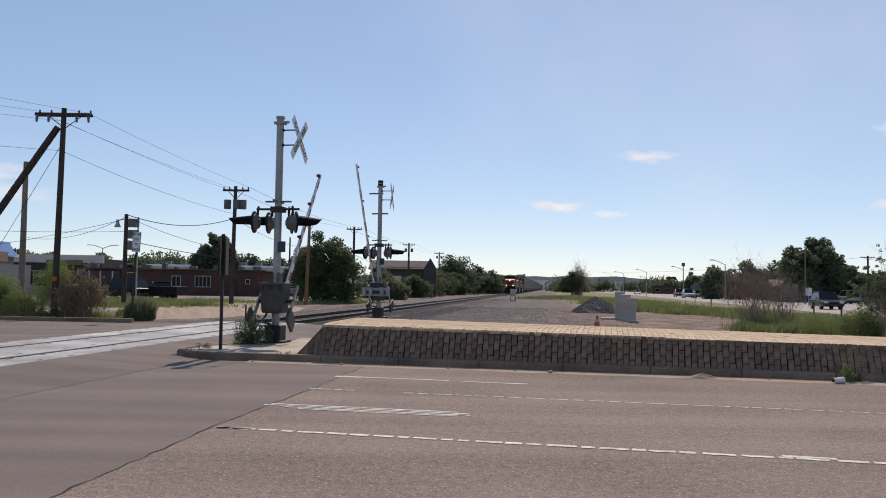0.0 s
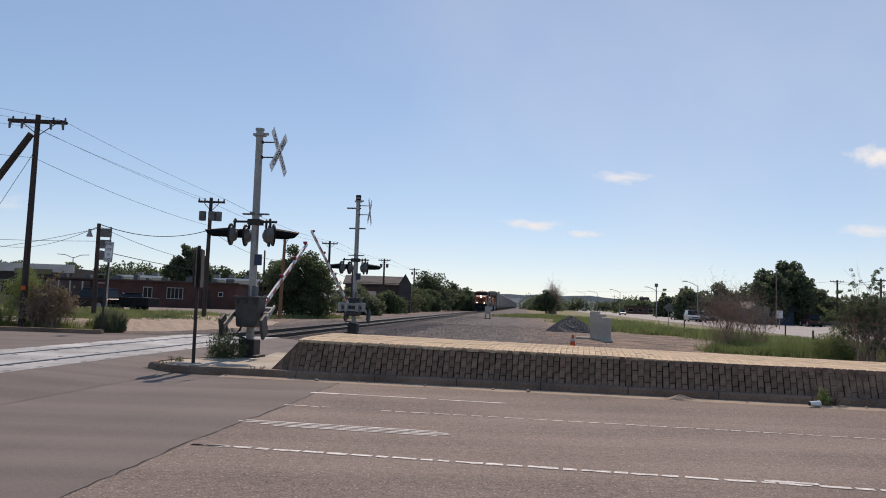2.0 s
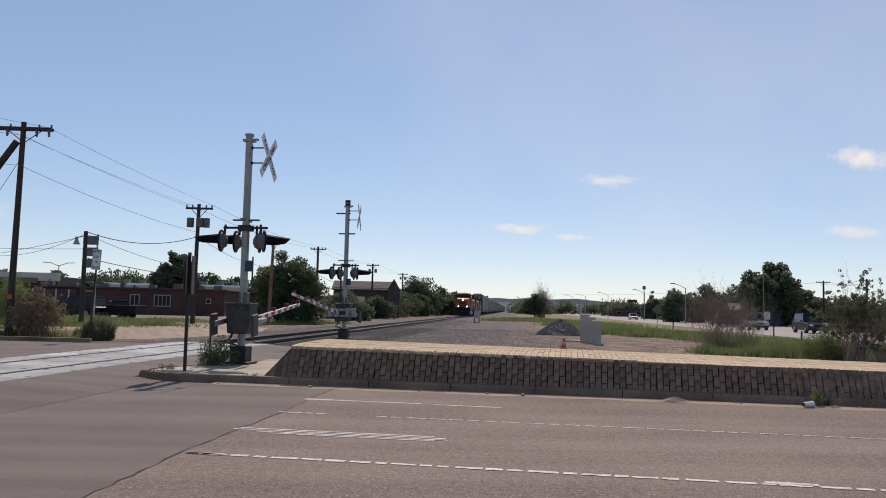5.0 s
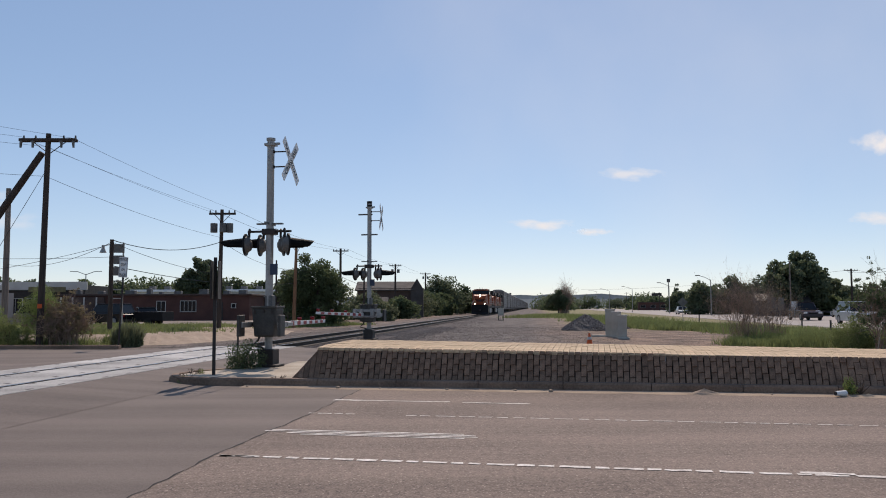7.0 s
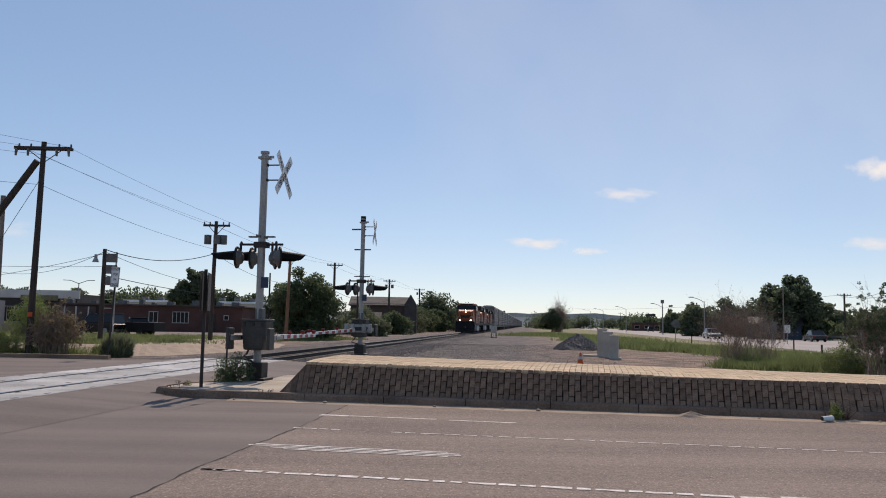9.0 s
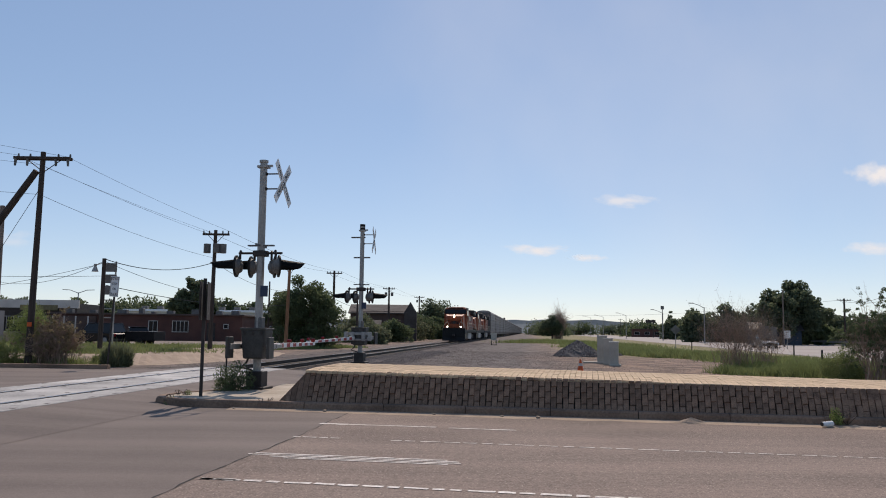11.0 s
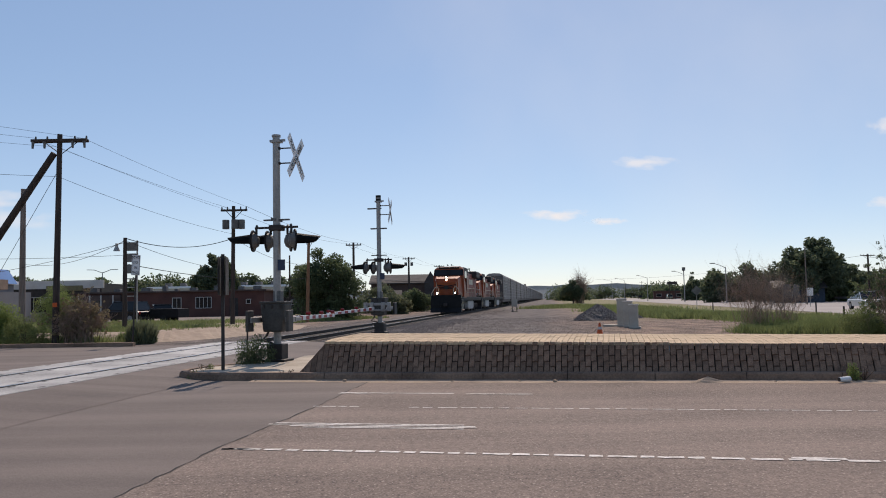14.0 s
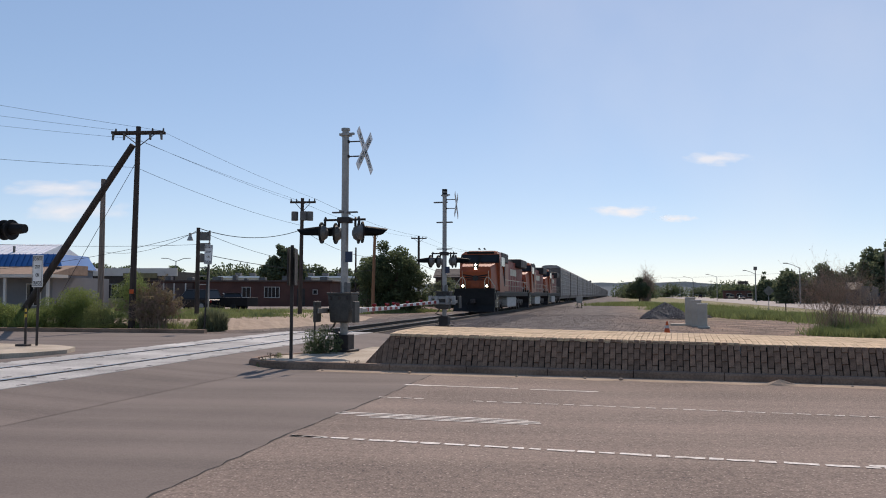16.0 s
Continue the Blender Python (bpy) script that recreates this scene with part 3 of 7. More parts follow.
def wall():
    w = thing("wall_south", pose(0, 0, 0, 0, 0, ROAD_RZ), "low embankment wall faced with upright dark grey brown pavers", "wall", kind="structure")
    # core, set back behind the bricks
    bm = bmesh.new()
    secs = []
    for r in (WALL_R0 + 0.03, WALL_R0 + 0.5, WALL_R1):
        f = 0.02 if r < WALL_R0 + 0.1 else 1.0
        z1, z2 = 0.13 + (top_z(r) - 0.19) * f, 0.13 + (top_z(r) - 0.165) * f
        secs.append([bm.verts.new(p) for p in ((r, 14.36, -0.02), (r, 14.36, 0.12), (r, 14.36 + 0.235 * f, z1), (r, 16.75, z2), (r, 17.3, -0.05))])
    for a, b in zip(secs, secs[1:]):
        for i in range(5):
            bm.faces.new((a[i], b[i], b[(i + 1) % 5], a[(i + 1) % 5]))
    bm.faces.new(secs[0])
    bm.faces.new(secs[-1])
    bmesh.ops.recalc_face_normals(bm, faces=bm.faces[:])
    part("wall_core", bm, M_JOINT, w, "dark mortar bed")
    # upright pavers, running bond turned on its side
    cols = int((7.6 - WALL_R0) / 0.102)
    lean = math.degrees(math.atan2(0.24, 0.5))
    meshes = []
    for hgt in (0.198, 0.098):
        bm = B((0, 0, 0, 0.09, 0.05, hgt - 0.003), bevel=0.007)
        me = bpy.data.meshes.new("brick")
        bm.to_mesh(me)
        bm.free()
        me.materials.append(M_BRICK)
        meshes.append(me)
    rnd = random.Random(9)
    slope = math.hypot(0.24, 0.5)
    made, rest = 0, bmesh.new()
    for c in range(cols):
        r = WALL_R0 + 0.06 + c * 0.102
        full = slope * (top_z(r) - 0.14) / 0.5
        limit = full
        if r - WALL_R0 < 0.48:
            # sloping end: one cut paver a column
            lo, hi = (full * min(1.0, max(0.04, (r + e - WALL_R0) / 0.46)) for e in (-0.047, 0.047))
            bm = bmesh.new()
            vs = []
            for dy in (-0.025, 0.025):
                for x, d in ((-0.047, 0.0), (0.047, 0.0), (0.047, hi), (-0.047, lo)):
                    vs.append(bm.verts.new((r + x, 14.35 + dy + 0.24 * d / slope, 0.12 + 0.5 * d / slope)))
            for f in ((0, 1, 2, 3), (7, 6, 5, 4), (0, 4, 5, 1), (1, 5, 6, 2), (2, 6, 7, 3), (3, 7, 4, 0)):
                bm.faces.new([vs[i] for i in f])
            bmesh.ops.recalc_face_normals(bm, faces=bm.faces[:])
            part("brick", bm, M_BRICK, w)
            continue
        d = 0.0
        k = 1 if c % 2 else 0
        while d < limit - 0.03:
            kind = 1 if k == 1 and d == 0 else 0
            hgt = 0.198 if kind == 0 else 0.098
            if d + hgt > limit + 0.02:
                kind, hgt = 1, 0.098
            cut = 1.0
            if d + hgt > limit + 0.005:
                cut = (limit - d) / hgt
                hgt = limit - d
            mid = d + hgt / 2
            tilt = -lean + rnd.uniform(-1.2, 1.2)
            made += 1
            m = pose(r + rnd.uniform(-0.006, 0.006), 14.35 + 0.235 * mid / slope + rnd.uniform(-0.016, 0.008), 0.12 + 0.5 * mid / slope * 1.0, tilt, rnd.uniform(-1.5, 1.5), 0) @ Matrix.Diagonal((1, 1, cut, 1))
            if made <= 300:
                share("brick", meshes[kind], w, m)
            else:
                box(rest, 0, 0, 0, 0.09, 0.05, hgt / cut, m)
            d += hgt + 0.006
    tagged(part("bricks", rest, M_BRICK, w), kind="stuff")
    # pale pavers on the top, long side away from the road
    flags = bmesh.new()
    for row, (q0, q1) in enumerate(((14.58, 14.98), (14.986, 15.4), (15.406, 15.82), (15.826, 16.3), (16.306, 16.76))):
        bm = B((0, 0, 0, 0.096, q1 - q0, 0.05), bevel=0.006)
        if row == 0:
            # the front end dips over the face
            for v in bm.verts:
                if v.co.y < -0.1:
                    v.co.y -= 0.03
                    v.co.z -= 0.024
        me = bpy.data.meshes.new("paver")
        bm.to_mesh(me)
        bm.free()
        me.materials.append(M_CAP)
        n = int((8.2 - WALL_R0 - 0.3) / 0.102)
        for c in range(n):
            r = WALL_R0 + 0.47 + c * 0.102
            z = top_z(r) - 0.02 + 0.015 * ((q0 + q1) / 2 - 14.75)
            m = pose(r, (q0 + q1) / 2 + rnd.uniform(-0.01, 0.004), z + rnd.uniform(-0.003, 0.002), 0.8 + rnd.uniform(-0.3, 0.3), rnd.uniform(-0.5, 0.5), 0)
            if row < 2:
                share("paver", me, w, m)
            else:
                box(flags, 0, 0, 0, 0.096, q1 - q0, 0.05, m)
    tagged(part("cap_pavers", flags, M_CAP, w), kind="stuff")
    # small grey plate set into the face
    part("plate", B((0.0, 0, 0, 0.08, 0.03, 0.13, Matrix.Identity(4)), bevel=0.005), M_GALV, w, "small pale metal plate").matrix_basis = pose(0.98, 14.535, 0.5, -lean, 0, 0)


# ---- crossing signals ----
def lettering(name, s, size, parent, m):
    ob = new(name, text_mesh(s, size))
    ob.parent = parent
    ob.matrix_basis = m
    return ob


def crossing_signal(m, label, bar, arm_len, tall, turn=0, aim=(0, 0)):
    """Local x: towards oncoming traffic; local y: away. bar: height of the lamp bar; turn: of the crossbuck;
    aim: turn of the lamps that look back and ahead."""
    s = thing("crossing_signal", m, label, "crossing signal", "crossing signals")
    part("base", soften(B((0, 0, 0.16, 0.36, 0.36, 0.44), (0, 0, 0.02, 0.55, 0.55, 0.06)), 0.02), M_DARK, s, "dark cast base")
    part("mast", T(((0, 0, 0.3), (0, 0, tall), 0.085, 0.08), ((0, 0, tall - 0.02), (0, 0, tall + 0.03), 0.1, 0.1), seg=16), M_GALV, s)
    part("mast_clamp", B((0, 0, tall - 0.12, 0.24, 0.2, 0.05), (0.06, 0, tall - 0.1, 0.3, 0.05, 0.05)), M_GALV, s)
    # crossbuck on two brackets, facing the road
    cb = part("crossbuck", soften(B((0.0, 0, 0, 0.012, 1.22, 0.2, pose(0, 0, 0, 45, 0, 0)), (0.014, 0, 0, 0.012, 1.22, 0.2, pose(0, 0, 0, -45, 0, 0))), 0.003, 1), M_WHITE, s, "white crossbuck blades with black lettering")
    cb.matrix_basis = pose(0.44, 0.06, tall - 0.5, 0, 0, turn)
    for txt, ang in (("RAIL   ROAD", -45), ("CROSS  ING", 45)):
        lettering("lettering", txt, 0.17, cb, pose(0.022, 0, 0, 0, 0, 90) @ pose(0, 0, 0, 90, 0, 0) @ pose(0, 0, 0, 0, 0, ang))
    for z in (tall - 0.28, tall - 0.62):
        part("bracket", T(((0, 0, z), (0.44, 0.02, z), 0.016), ((0.05, 0, z - 0.03), (0.05, 0, z + 0.03), 0.05)), M_DARK, s)
    # lamp bar with two pairs of hooded lamps
    zb, dz = bar, 0.3
    part("cross_plate", B((0, 0, zb + 0.17, 0.02, 0.62, 0.05), (0, 0, zb + 0.17, 0.6, 0.1, 0.03)), M_GREY, s)
    part("lamp_bar", T(((-0.52, 0.0, zb), (0.5, 0.0, zb), 0.026)), M_DARK, s)
    part("bar_hub", soften(B((0, 0, zb - 0.01, 0.3, 0.24, 0.13)), 0.02), M_DARK, s, "dark cast hub of the lamp bar")
    for x, fx in ((-0.5, -1), (-0.26, -1), (0.27, 1), (0.46, 1)):
        y = 0.12 if abs(x) < 0.3 else -0.12
        lamp = part("signal_lamp", T(((x, y, zb - dz), (x + 0.03 * fx, y, zb - dz), 0.245), seg=26), M_BLACK, s, "black hooded flashing lamp")
        part("housing", T(((x - 0.002 * fx, y, zb - dz), (x - 0.1 * fx, y, zb - dz), 0.19, 0.13), ((x - 0.1 * fx, y, zb - dz), (x - 0.13 * fx, y, zb - dz), 0.1, 0.06), seg=18), M_GREY, lamp, "grey lamp housing")
        lamp.matrix_basis = pose(x, y, 0, 0, 0, aim[0] if fx < 0 else aim[1]) @ pose(-x, -y, 0)
        part("hanger", path_tube([Vector(q) for q in ((x - 0.06 * fx, 0, zb), (x - 0.06 * fx, y * 0.7, zb + 0.04), (x - 0.06 * fx, y, zb - 0.02), (x - 0.06 * fx, y, zb - dz + 0.15))], 0.028, 8), M_DARK, lamp)
        part("lens", T(((x + 0.036 * fx, y, zb - dz), (x + 0.05 * fx, y, zb - dz), 0.14), seg=18), M_REDL, lamp, "red lens")
        bm = bmesh.new()
        hood = []
        for k in range(15):
            a = radians(-20 + k * 220 / 14)
            c, sn = math.cos(a), math.sin(a)
            hood.append([bm.verts.new((x + 0.035 * fx, y + 0.155 * c, zb - dz + 0.155 * sn)), bm.verts.new((x + (0.5 + 0.1 * sn) * fx, y + 0.1 * c, zb - dz - 0.01 + 0.1 * sn))])
        for a, b in zip(hood, hood[1:]):
            bm.faces.new((a[0], b[0], b[1], a[1]))
        bmesh.ops.solidify(bm, geom=bm.faces[:], thickness=0.006)
        part("hood", bm, M_BLACK, lamp)
    # gate mechanism
    zm = 0.97
    mb = B((0.0, -0.06, zm + 0.0, 0.58, 0.46, 0.64))
    for v in mb.verts:
        if v.co.z < zm - 0.2:
            v.co.x *= 0.78
    part("mechanism_box", soften(mb, 0.05), M_MECH, s, "dark grey steel gate mechanism box")
    for x in (-0.2, 0.0, 0.2):
        part("box_latch", soften(B((x, -0.3, zm + 0.24, 0.05, 0.03, 0.09)), 0.006, 1), M_DARK, s)
    part("box_lid", soften(B((0.0, -0.06, zm + 0.33, 0.6, 0.5, 0.05)), 0.015), M_MECH, s)
    part("junction_box", soften(B((0.02, 0.02, zm + 0.46, 0.17, 0.2, 0.26)), 0.02), M_GREY, s)
    part("info_sign", B((0.15, -0.11, zm + 1.16, 0.17, 0.015, 0.24)), M_BLUE, s, "small blue notice plate")
    part("cable", path_tube([Vector(p) for p in ((-0.14, -0.1, zm - 0.25), (-0.2, -0.12, zm - 0.4), (-0.32, -0.1, zm - 0.5), (-0.1, -0.1, zm - 0.56), (0.0, -0.08, zm - 0.66))], 0.025, 8), M_DARK, s)
    part("arm_shaft", T(((-0.42, 0, zm - 0.05), (0.42, 0, zm - 0.05), 0.05)), M_DARK, s)
    # the arm turns on the shaft: pivot at its own origin, arm along +y
    arm = new("gate_arm")
    arm.parent = s
    arm.empty_display_size = 0.1
    arm["label"] = "red and white striped gate arm"
    L = arm_len
    for x in (-0.4, 0.4):
        part("weight_bracket", soften(B((x, -0.25, 0, 0.035, 0.7, 0.12), (x, 0.2, 0, 0.04, 0.5, 0.08)), 0.008, 1), M_GALV, arm)
        part("counterweight", soften(B((x * 1.12, -0.52, -0.02, 0.07, 0.34, 0.46)), 0.02), M_MECH, arm)
    part("arm_root", soften(B((0.26, 0.3, 0.0, 0.3, 0.1, 0.08)), 0.01, 1), M_GALV, arm)
    blade = profile([(0.35, -0.06), (0.35, 0.06), (L, 0.04), (L, -0.04)], 0.105, 0.155)
    part("blade", soften(blade, 0.006, 1), M_WHITE, arm, "white tapered blade")
    n = 15
    for i in range(1, n, 2):
        a, b = 0.35 + (L - 0.35) * i / n, 0.35 + (L - 0.35) * (i + 1) / n
        w = 0.105 - 0.04 * i / n
        for x in (0.103, 0.157):
            part("stripe", B((x, (a + b) / 2, 0.0, 0.004, b - a, w)), M_RED, arm, "red reflective stripe")
    for f in (0.45, 0.72, 0.97):
        part("arm_lamp", T(((0.13, L * f, 0.04), (0.13, L * f, 0.13), 0.03), ((0.08, L * f, 0.1), (0.18, L * f, 0.1), 0.035), seg=12), M_REDL, arm, "small red gate lamp")
    arm["pivot"] = zm - 0.05
    return s, arm


SIG1, ARM1 = crossing_signal(pose(-3.65, 18.27, 0.13, 0, 0, ROAD_RZ), "grey crossing signal mast with crossbuck and gate on an island", 2.98, 4.3, 5.05, 0, (9, 31))
SIG2, ARM2 = crossing_signal(pose(-2.36, 31.0, 0.22, 0, 0, ROAD_RZ), "grey railway crossing signal mast with crossbuck and gate, beside the track", 2.76, 5.2, 5.1, 7, (-5, 24))
for z, w in ((4.72, 0.34), (3.95, 0.32)):
    part("cross_plate", soften(B((-0.16 if z > 4.5 else 0.0, 0, z, 2 * w if z < 4.5 else 0.55, 0.08, 0.05)), 0.01, 1), M_GREY, SIG2)
part("mast_cap", T(((0, 0, 5.0), (0, 0, 5.22), 0.1), seg=14), M_BLACK, SIG2, "black mast cap")
part("arm_frame", soften(B((0, -0.34, 1.08, 1.02, 0.05, 0.1)), 0.01, 1), M_GALV, SIG2, "pale steel frame of the gate")
part("arm_frame", soften(B((0, -0.34, 0.86, 0.9, 0.05, 0.07)), 0.01, 1), M_GALV, SIG2, "pale steel frame of the gate")
for x in (-0.45, -0.2, 0.22, 0.46):
    part("frame_box", soften(B((x, -0.36, 0.98, 0.13, 0.14, 0.34)), 0.02, 1), M_GALV, SIG2)
tagged(link("signal_foundation", soften(B((-2.36, 31, 0.08, 0.6, 0.6, 0.26)), 0.03), M_DARK), "dark concrete foundation block under a signal mast", "foundation")


# ---- train ----
def wheelset(parent, y, r=0.52):
    w = part("wheelset", T(((-0.75, 0, 0), (0.75, 0, 0), 0.09), ((-0.82, 0, 0), (-0.7, 0, 0), r), ((0.7, 0, 0), (0.82, 0, 0), r), ((-0.7, 0, 0), (-0.67, 0, 0), r + 0.03), ((0.67, 0, 0), (0.7, 0, 0), r + 0.03), seg=20), M_DARK, parent, "steel wheels on an axle")
    w.matrix_basis = pose(0, y, r)
    return w


def locomotive(body, second, label, lamp_m=M_CARLAMP):
    """Front at y = 0, running towards +y; z from the rail head."""
    lo = thing("locomotive", pose(0, 0, 0), label, "locomotive", "locomotives of the train")
    part("underframe", soften(B((0, -11.0, 1.32, 2.95, 21.2, 0.3), (0, -0.55, 1.2, 2.95, 0.5, 0.5)), 0.03), M_BLACK, lo, "black underframe")
    pilot = part("pilot", profile([(0.0, 1.45), (0.05, 0.55), (0.35, 0.12), (-0.1, 0.12), (-0.25, 1.45)], -1.45, 1.45), M_BLACK, lo, "black snow plough pilot")
    part("coupler", soften(B((0, 0.3, 0.85, 0.3, 0.8, 0.3)), 0.05), M_DARK, pilot)
    part("air_hose", path_tube([Vector(p) for p in ((0.4, 0.2, 0.9), (0.45, 0.5, 0.6), (0.3, 0.55, 0.35))], 0.03, 6), M_BLACK, pilot)
    # nose: full width with bevelled edges and a sloped top
    nose = profile([(-0.72, 1.6), (-0.6, 1.72), (-0.5, 2.95), (-0.72, 3.32), (-2.5, 3.66), (-2.5, 1.6)], -1.42, 1.42)
    for v in nose.verts:
        if v.co.z > 3.1:
            v.co.x *= 0.9
        if v.co.y > -0.8:
            v.co.x *= 0.8
    part("nose", soften(nose, 0.05), body, lo)
    for sx in (-1, 1):
        part("emblem_wing", B((sx * 0.52, -0.515, 2.66, 0.78, 0.02, 0.09, pose(0, 0, 0, 5, 0, 0) @ pose(0, 0, 0, 0, -sx * 9, 0)), (sx * 0.45, -0.525, 2.5, 0.62, 0.02, 0.09, pose(0, 0, 0, 5, 0, 0) @ pose(0, 0, 0, 0, -sx * 5, 0)), (sx * 0.38, -0.535, 2.35, 0.46, 0.02, 0.08, pose(0, 0, 0, 5, 0, 0))), M_BLACK, lo, "black winged emblem on the nose")
        part("grab_iron", T(((sx * 0.95, -0.56, 1.9), (sx * 0.95, -0.46, 3.0), 0.016), seg=6), M_CREAM, lo)
    part("emblem", soften(T(((0, -0.535, 2.48), (0, -0.5, 2.48), 0.2), seg=20), 0.005, 1), M_DARK, lo, "round dark emblem")
    part("nose_step", soften(B((0, -0.45, 1.69, 2.6, 0.5, 0.1)), 0.02), M_BLACK, lo, "black front platform")
    part("nose_stripe", soften(B((0, -0.3, 1.58, 2.86, 0.22, 0.34)), 0.02), M_BLACK, lo, "black end plate under the nose")
    part("nose_door", soften(B((0.02, -0.56, 2.1, 0.6, 0.05, 0.5)), 0.01, 1), body, lo)
    cab = profile([(-2.42, 1.45), (-2.42, 3.58), (-2.66, 4.26), (-2.9, 4.5), (-5.3, 4.54), (-5.3, 1.45)], -1.5, 1.5)
    for v in cab.verts:
        if v.co.z > 4.4:
            v.co.x *= 0.78
        elif v.co.z > 4.1:
            v.co.x *= 0.96
    part("cab", soften(cab, 0.05), body, lo)
    part("number_board", soften(B((0, -2.78, 4.4, 2.0, 0.16, 0.17)), 0.02, 1), M_BLACK, lo, "black number board above the windscreen")
    part("cab_roof", profile([(-2.9, 4.42), (-3.1, 4.56), (-5.2, 4.62), (-5.32, 4.5)], -0.95, 0.95), second, lo)
    part("window_band", B((0, -2.53, 3.93, 2.84, 0.04, 0.64, pose(0, 0, 0, 19.4, 0, 0))), M_BLACK, lo, "black windscreen surround")
    for x, w in ((-0.7, 1.18), (0.7, 1.18)):
        part("windscreen", B((x, -2.525, 3.94, w, 0.06, 0.5, pose(0, 0, 0, 19.4, 0, 0))), M_GLASS, lo, "dark windscreen pane")
    for x in (-1.5, 1.5):
        for y in (-3.5, -4.4):
            part("cab_window", B((x, y, 3.75, 0.03, 0.76, 0.66)), M_GLASS, lo, "dark cab side window")
        part("cab_door", B((x, -5.0, 2.9, 0.03, 0.35, 1.9)), M_DARK, lo)
        part("side_sill", B((x * 0.98, -11, 1.5, 0.05, 20.6, 0.14)), M_DARK, lo)
    part("head_lamp_housing", soften(B((0, -0.78, 3.3, 0.34, 0.34, 0.54)), 0.04), M_BLACK, lo)
    for z in (3.18, 3.42):
        part("headlight", T(((0, -0.62, z), (0, -0.58, z), 0.085), seg=16), lamp_m, lo, "round headlight")
    for x in (-0.86, 0.86):
        d = part("ditch_light_housing", soften(B((x, -0.36, 1.92, 0.28, 0.25, 0.26)), 0.03), M_BLACK, lo)
        part("ditch_light", T(((x, -0.23, 1.92), (x, -0.2, 1.92), 0.082), seg=14), lamp_m, d, "round ditch light")
    # long hood, dynamic brake box, radiators
    hood = profile([(-5.3, 1.45), (-5.3, 4.1), (-21.0, 4.1), (-21.3, 3.8), (-21.3, 1.45)], -0.98, 0.98)
    part("hood", soften(hood, 0.05), second, lo)
    part("hood_roof", soften(B((0, -13, 4.2, 1.5, 15, 0.22)), 0.05), M_DARK, lo, "dark hood roof")
    part("inverter_cabinet", soften(B((1.05, -6.6, 2.6, 0.75, 2.2, 2.2), (-1.05, -6.6, 2.6, 0.75, 2.2, 2.2)), 0.04), body, lo)
    part("brake_box", soften(B((0, -7.6, 4.2, 2.4, 3.6, 0.75)), 0.08), M_DARK, lo, "dark dynamic brake intake")
    part("radiator", soften(B((0, -18.2, 4.1, 3.0, 4.6, 0.75)), 0.1), M_DARK, lo, "wide dark radiator wings")
    part("exhaust", soften(B((0, -11.5, 4.4, 0.7, 1.6, 0.35)), 0.06), M_DARK, lo)
    part("horn", T(((0.2, -3.9, 4.7), (0.2, -3.3, 4.72), 0.03, 0.07), ((-0.2, -3.9, 4.7), (-0.2, -3.3, 4.72), 0.03, 0.07)), M_DARK, lo)
    for i in range(9):
        y = -9.0 - i * 1.15
        for x in (-0.99, 0.99):
            part("hood_door", soften(B((x, y, 2.7, 0.03, 0.98, 1.9)), 0.008, 1), second, lo)
    part("emblem_bar", B((1.005, -14.2, 3.2, 0.012, 4.2, 0.55), (-1.005, -14.2, 3.2, 0.012, 4.2, 0.55)), M_CREAM, lo, "pale lettering band")
    # walkway rails, steps
    for x in (-1.42, 1.42):
        part("handrail", T(((x, -5.6, 2.45), (x, -21.0, 2.45), 0.02), ((x, -5.6, 2.0), (x, -21.0, 2.0), 0.014), seg=6), M_CREAM, lo, "pale walkway handrail")
        for i in range(10):
            part("stanchion", T(((x, -5.6 - i * 1.7, 1.45), (x, -5.6 - i * 1.7, 2.45), 0.018), seg=6), M_CREAM, lo)
        part("front_rail", path_tube([Vector(p) for p in ((x * 1.02, -0.35, 1.3), (x * 1.0, -0.3, 1.9), (x * 0.72, -0.25, 2.5), (x * 0.6, -0.25, 2.56), (x * 0.5, -0.25, 2.3), (x * 0.48, -0.3, 1.75))], 0.03, 6), M_CREAM, lo, "pale front handrail")
        part("steps", soften(B((x, -1.15, 1.05, 0.12, 0.7, 0.05), (x, -1.15, 0.75, 0.12, 0.7, 0.05), (x, -1.15, 0.45, 0.12, 0.7, 0.05), (x * 1.02, -0.78, 0.85, 0.1, 0.04, 0.9), (x * 1.02, -1.52, 0.85, 0.1, 0.04, 0.9)), 0.006, 1), M_CREAM, lo, "pale edged boarding steps")
        part("truck_frame", soften(B((x * 0.74, -4.2, 0.72, 0.2, 4.6, 0.32), (x * 0.76, -2.9, 0.55, 0.24, 0.4, 0.4), (x * 0.76, -4.2, 0.55, 0.24, 0.4, 0.4), (x * 0.76, -5.5, 0.55, 0.24, 0.4, 0.4)), 0.03), M_DARK, lo)
        part("truck_frame", soften(B((x * 0.74, -17.8, 0.72, 0.2, 4.6, 0.32), (x * 0.76, -16.5, 0.55, 0.24, 0.4, 0.4), (x * 0.76, -17.8, 0.55, 0.24, 0.4, 0.4), (x * 0.76, -19.1, 0.55, 0.24, 0.4, 0.4)), 0.03), M_DARK, lo)
    part("fuel_tank", soften(profile([(-8.0, 1.15), (-8.0, 0.45), (-8.3, 0.3), (-13.6, 0.3), (-13.9, 0.45), (-13.9, 1.15)], -1.3, 1.3), 0.08), M_TANK, lo, "dusty pale grey fuel tank")
    for y in (-2.5, -4.2, -5.9, -16.1, -17.8, -19.5):
        wheelset(lo, y)
    return lo


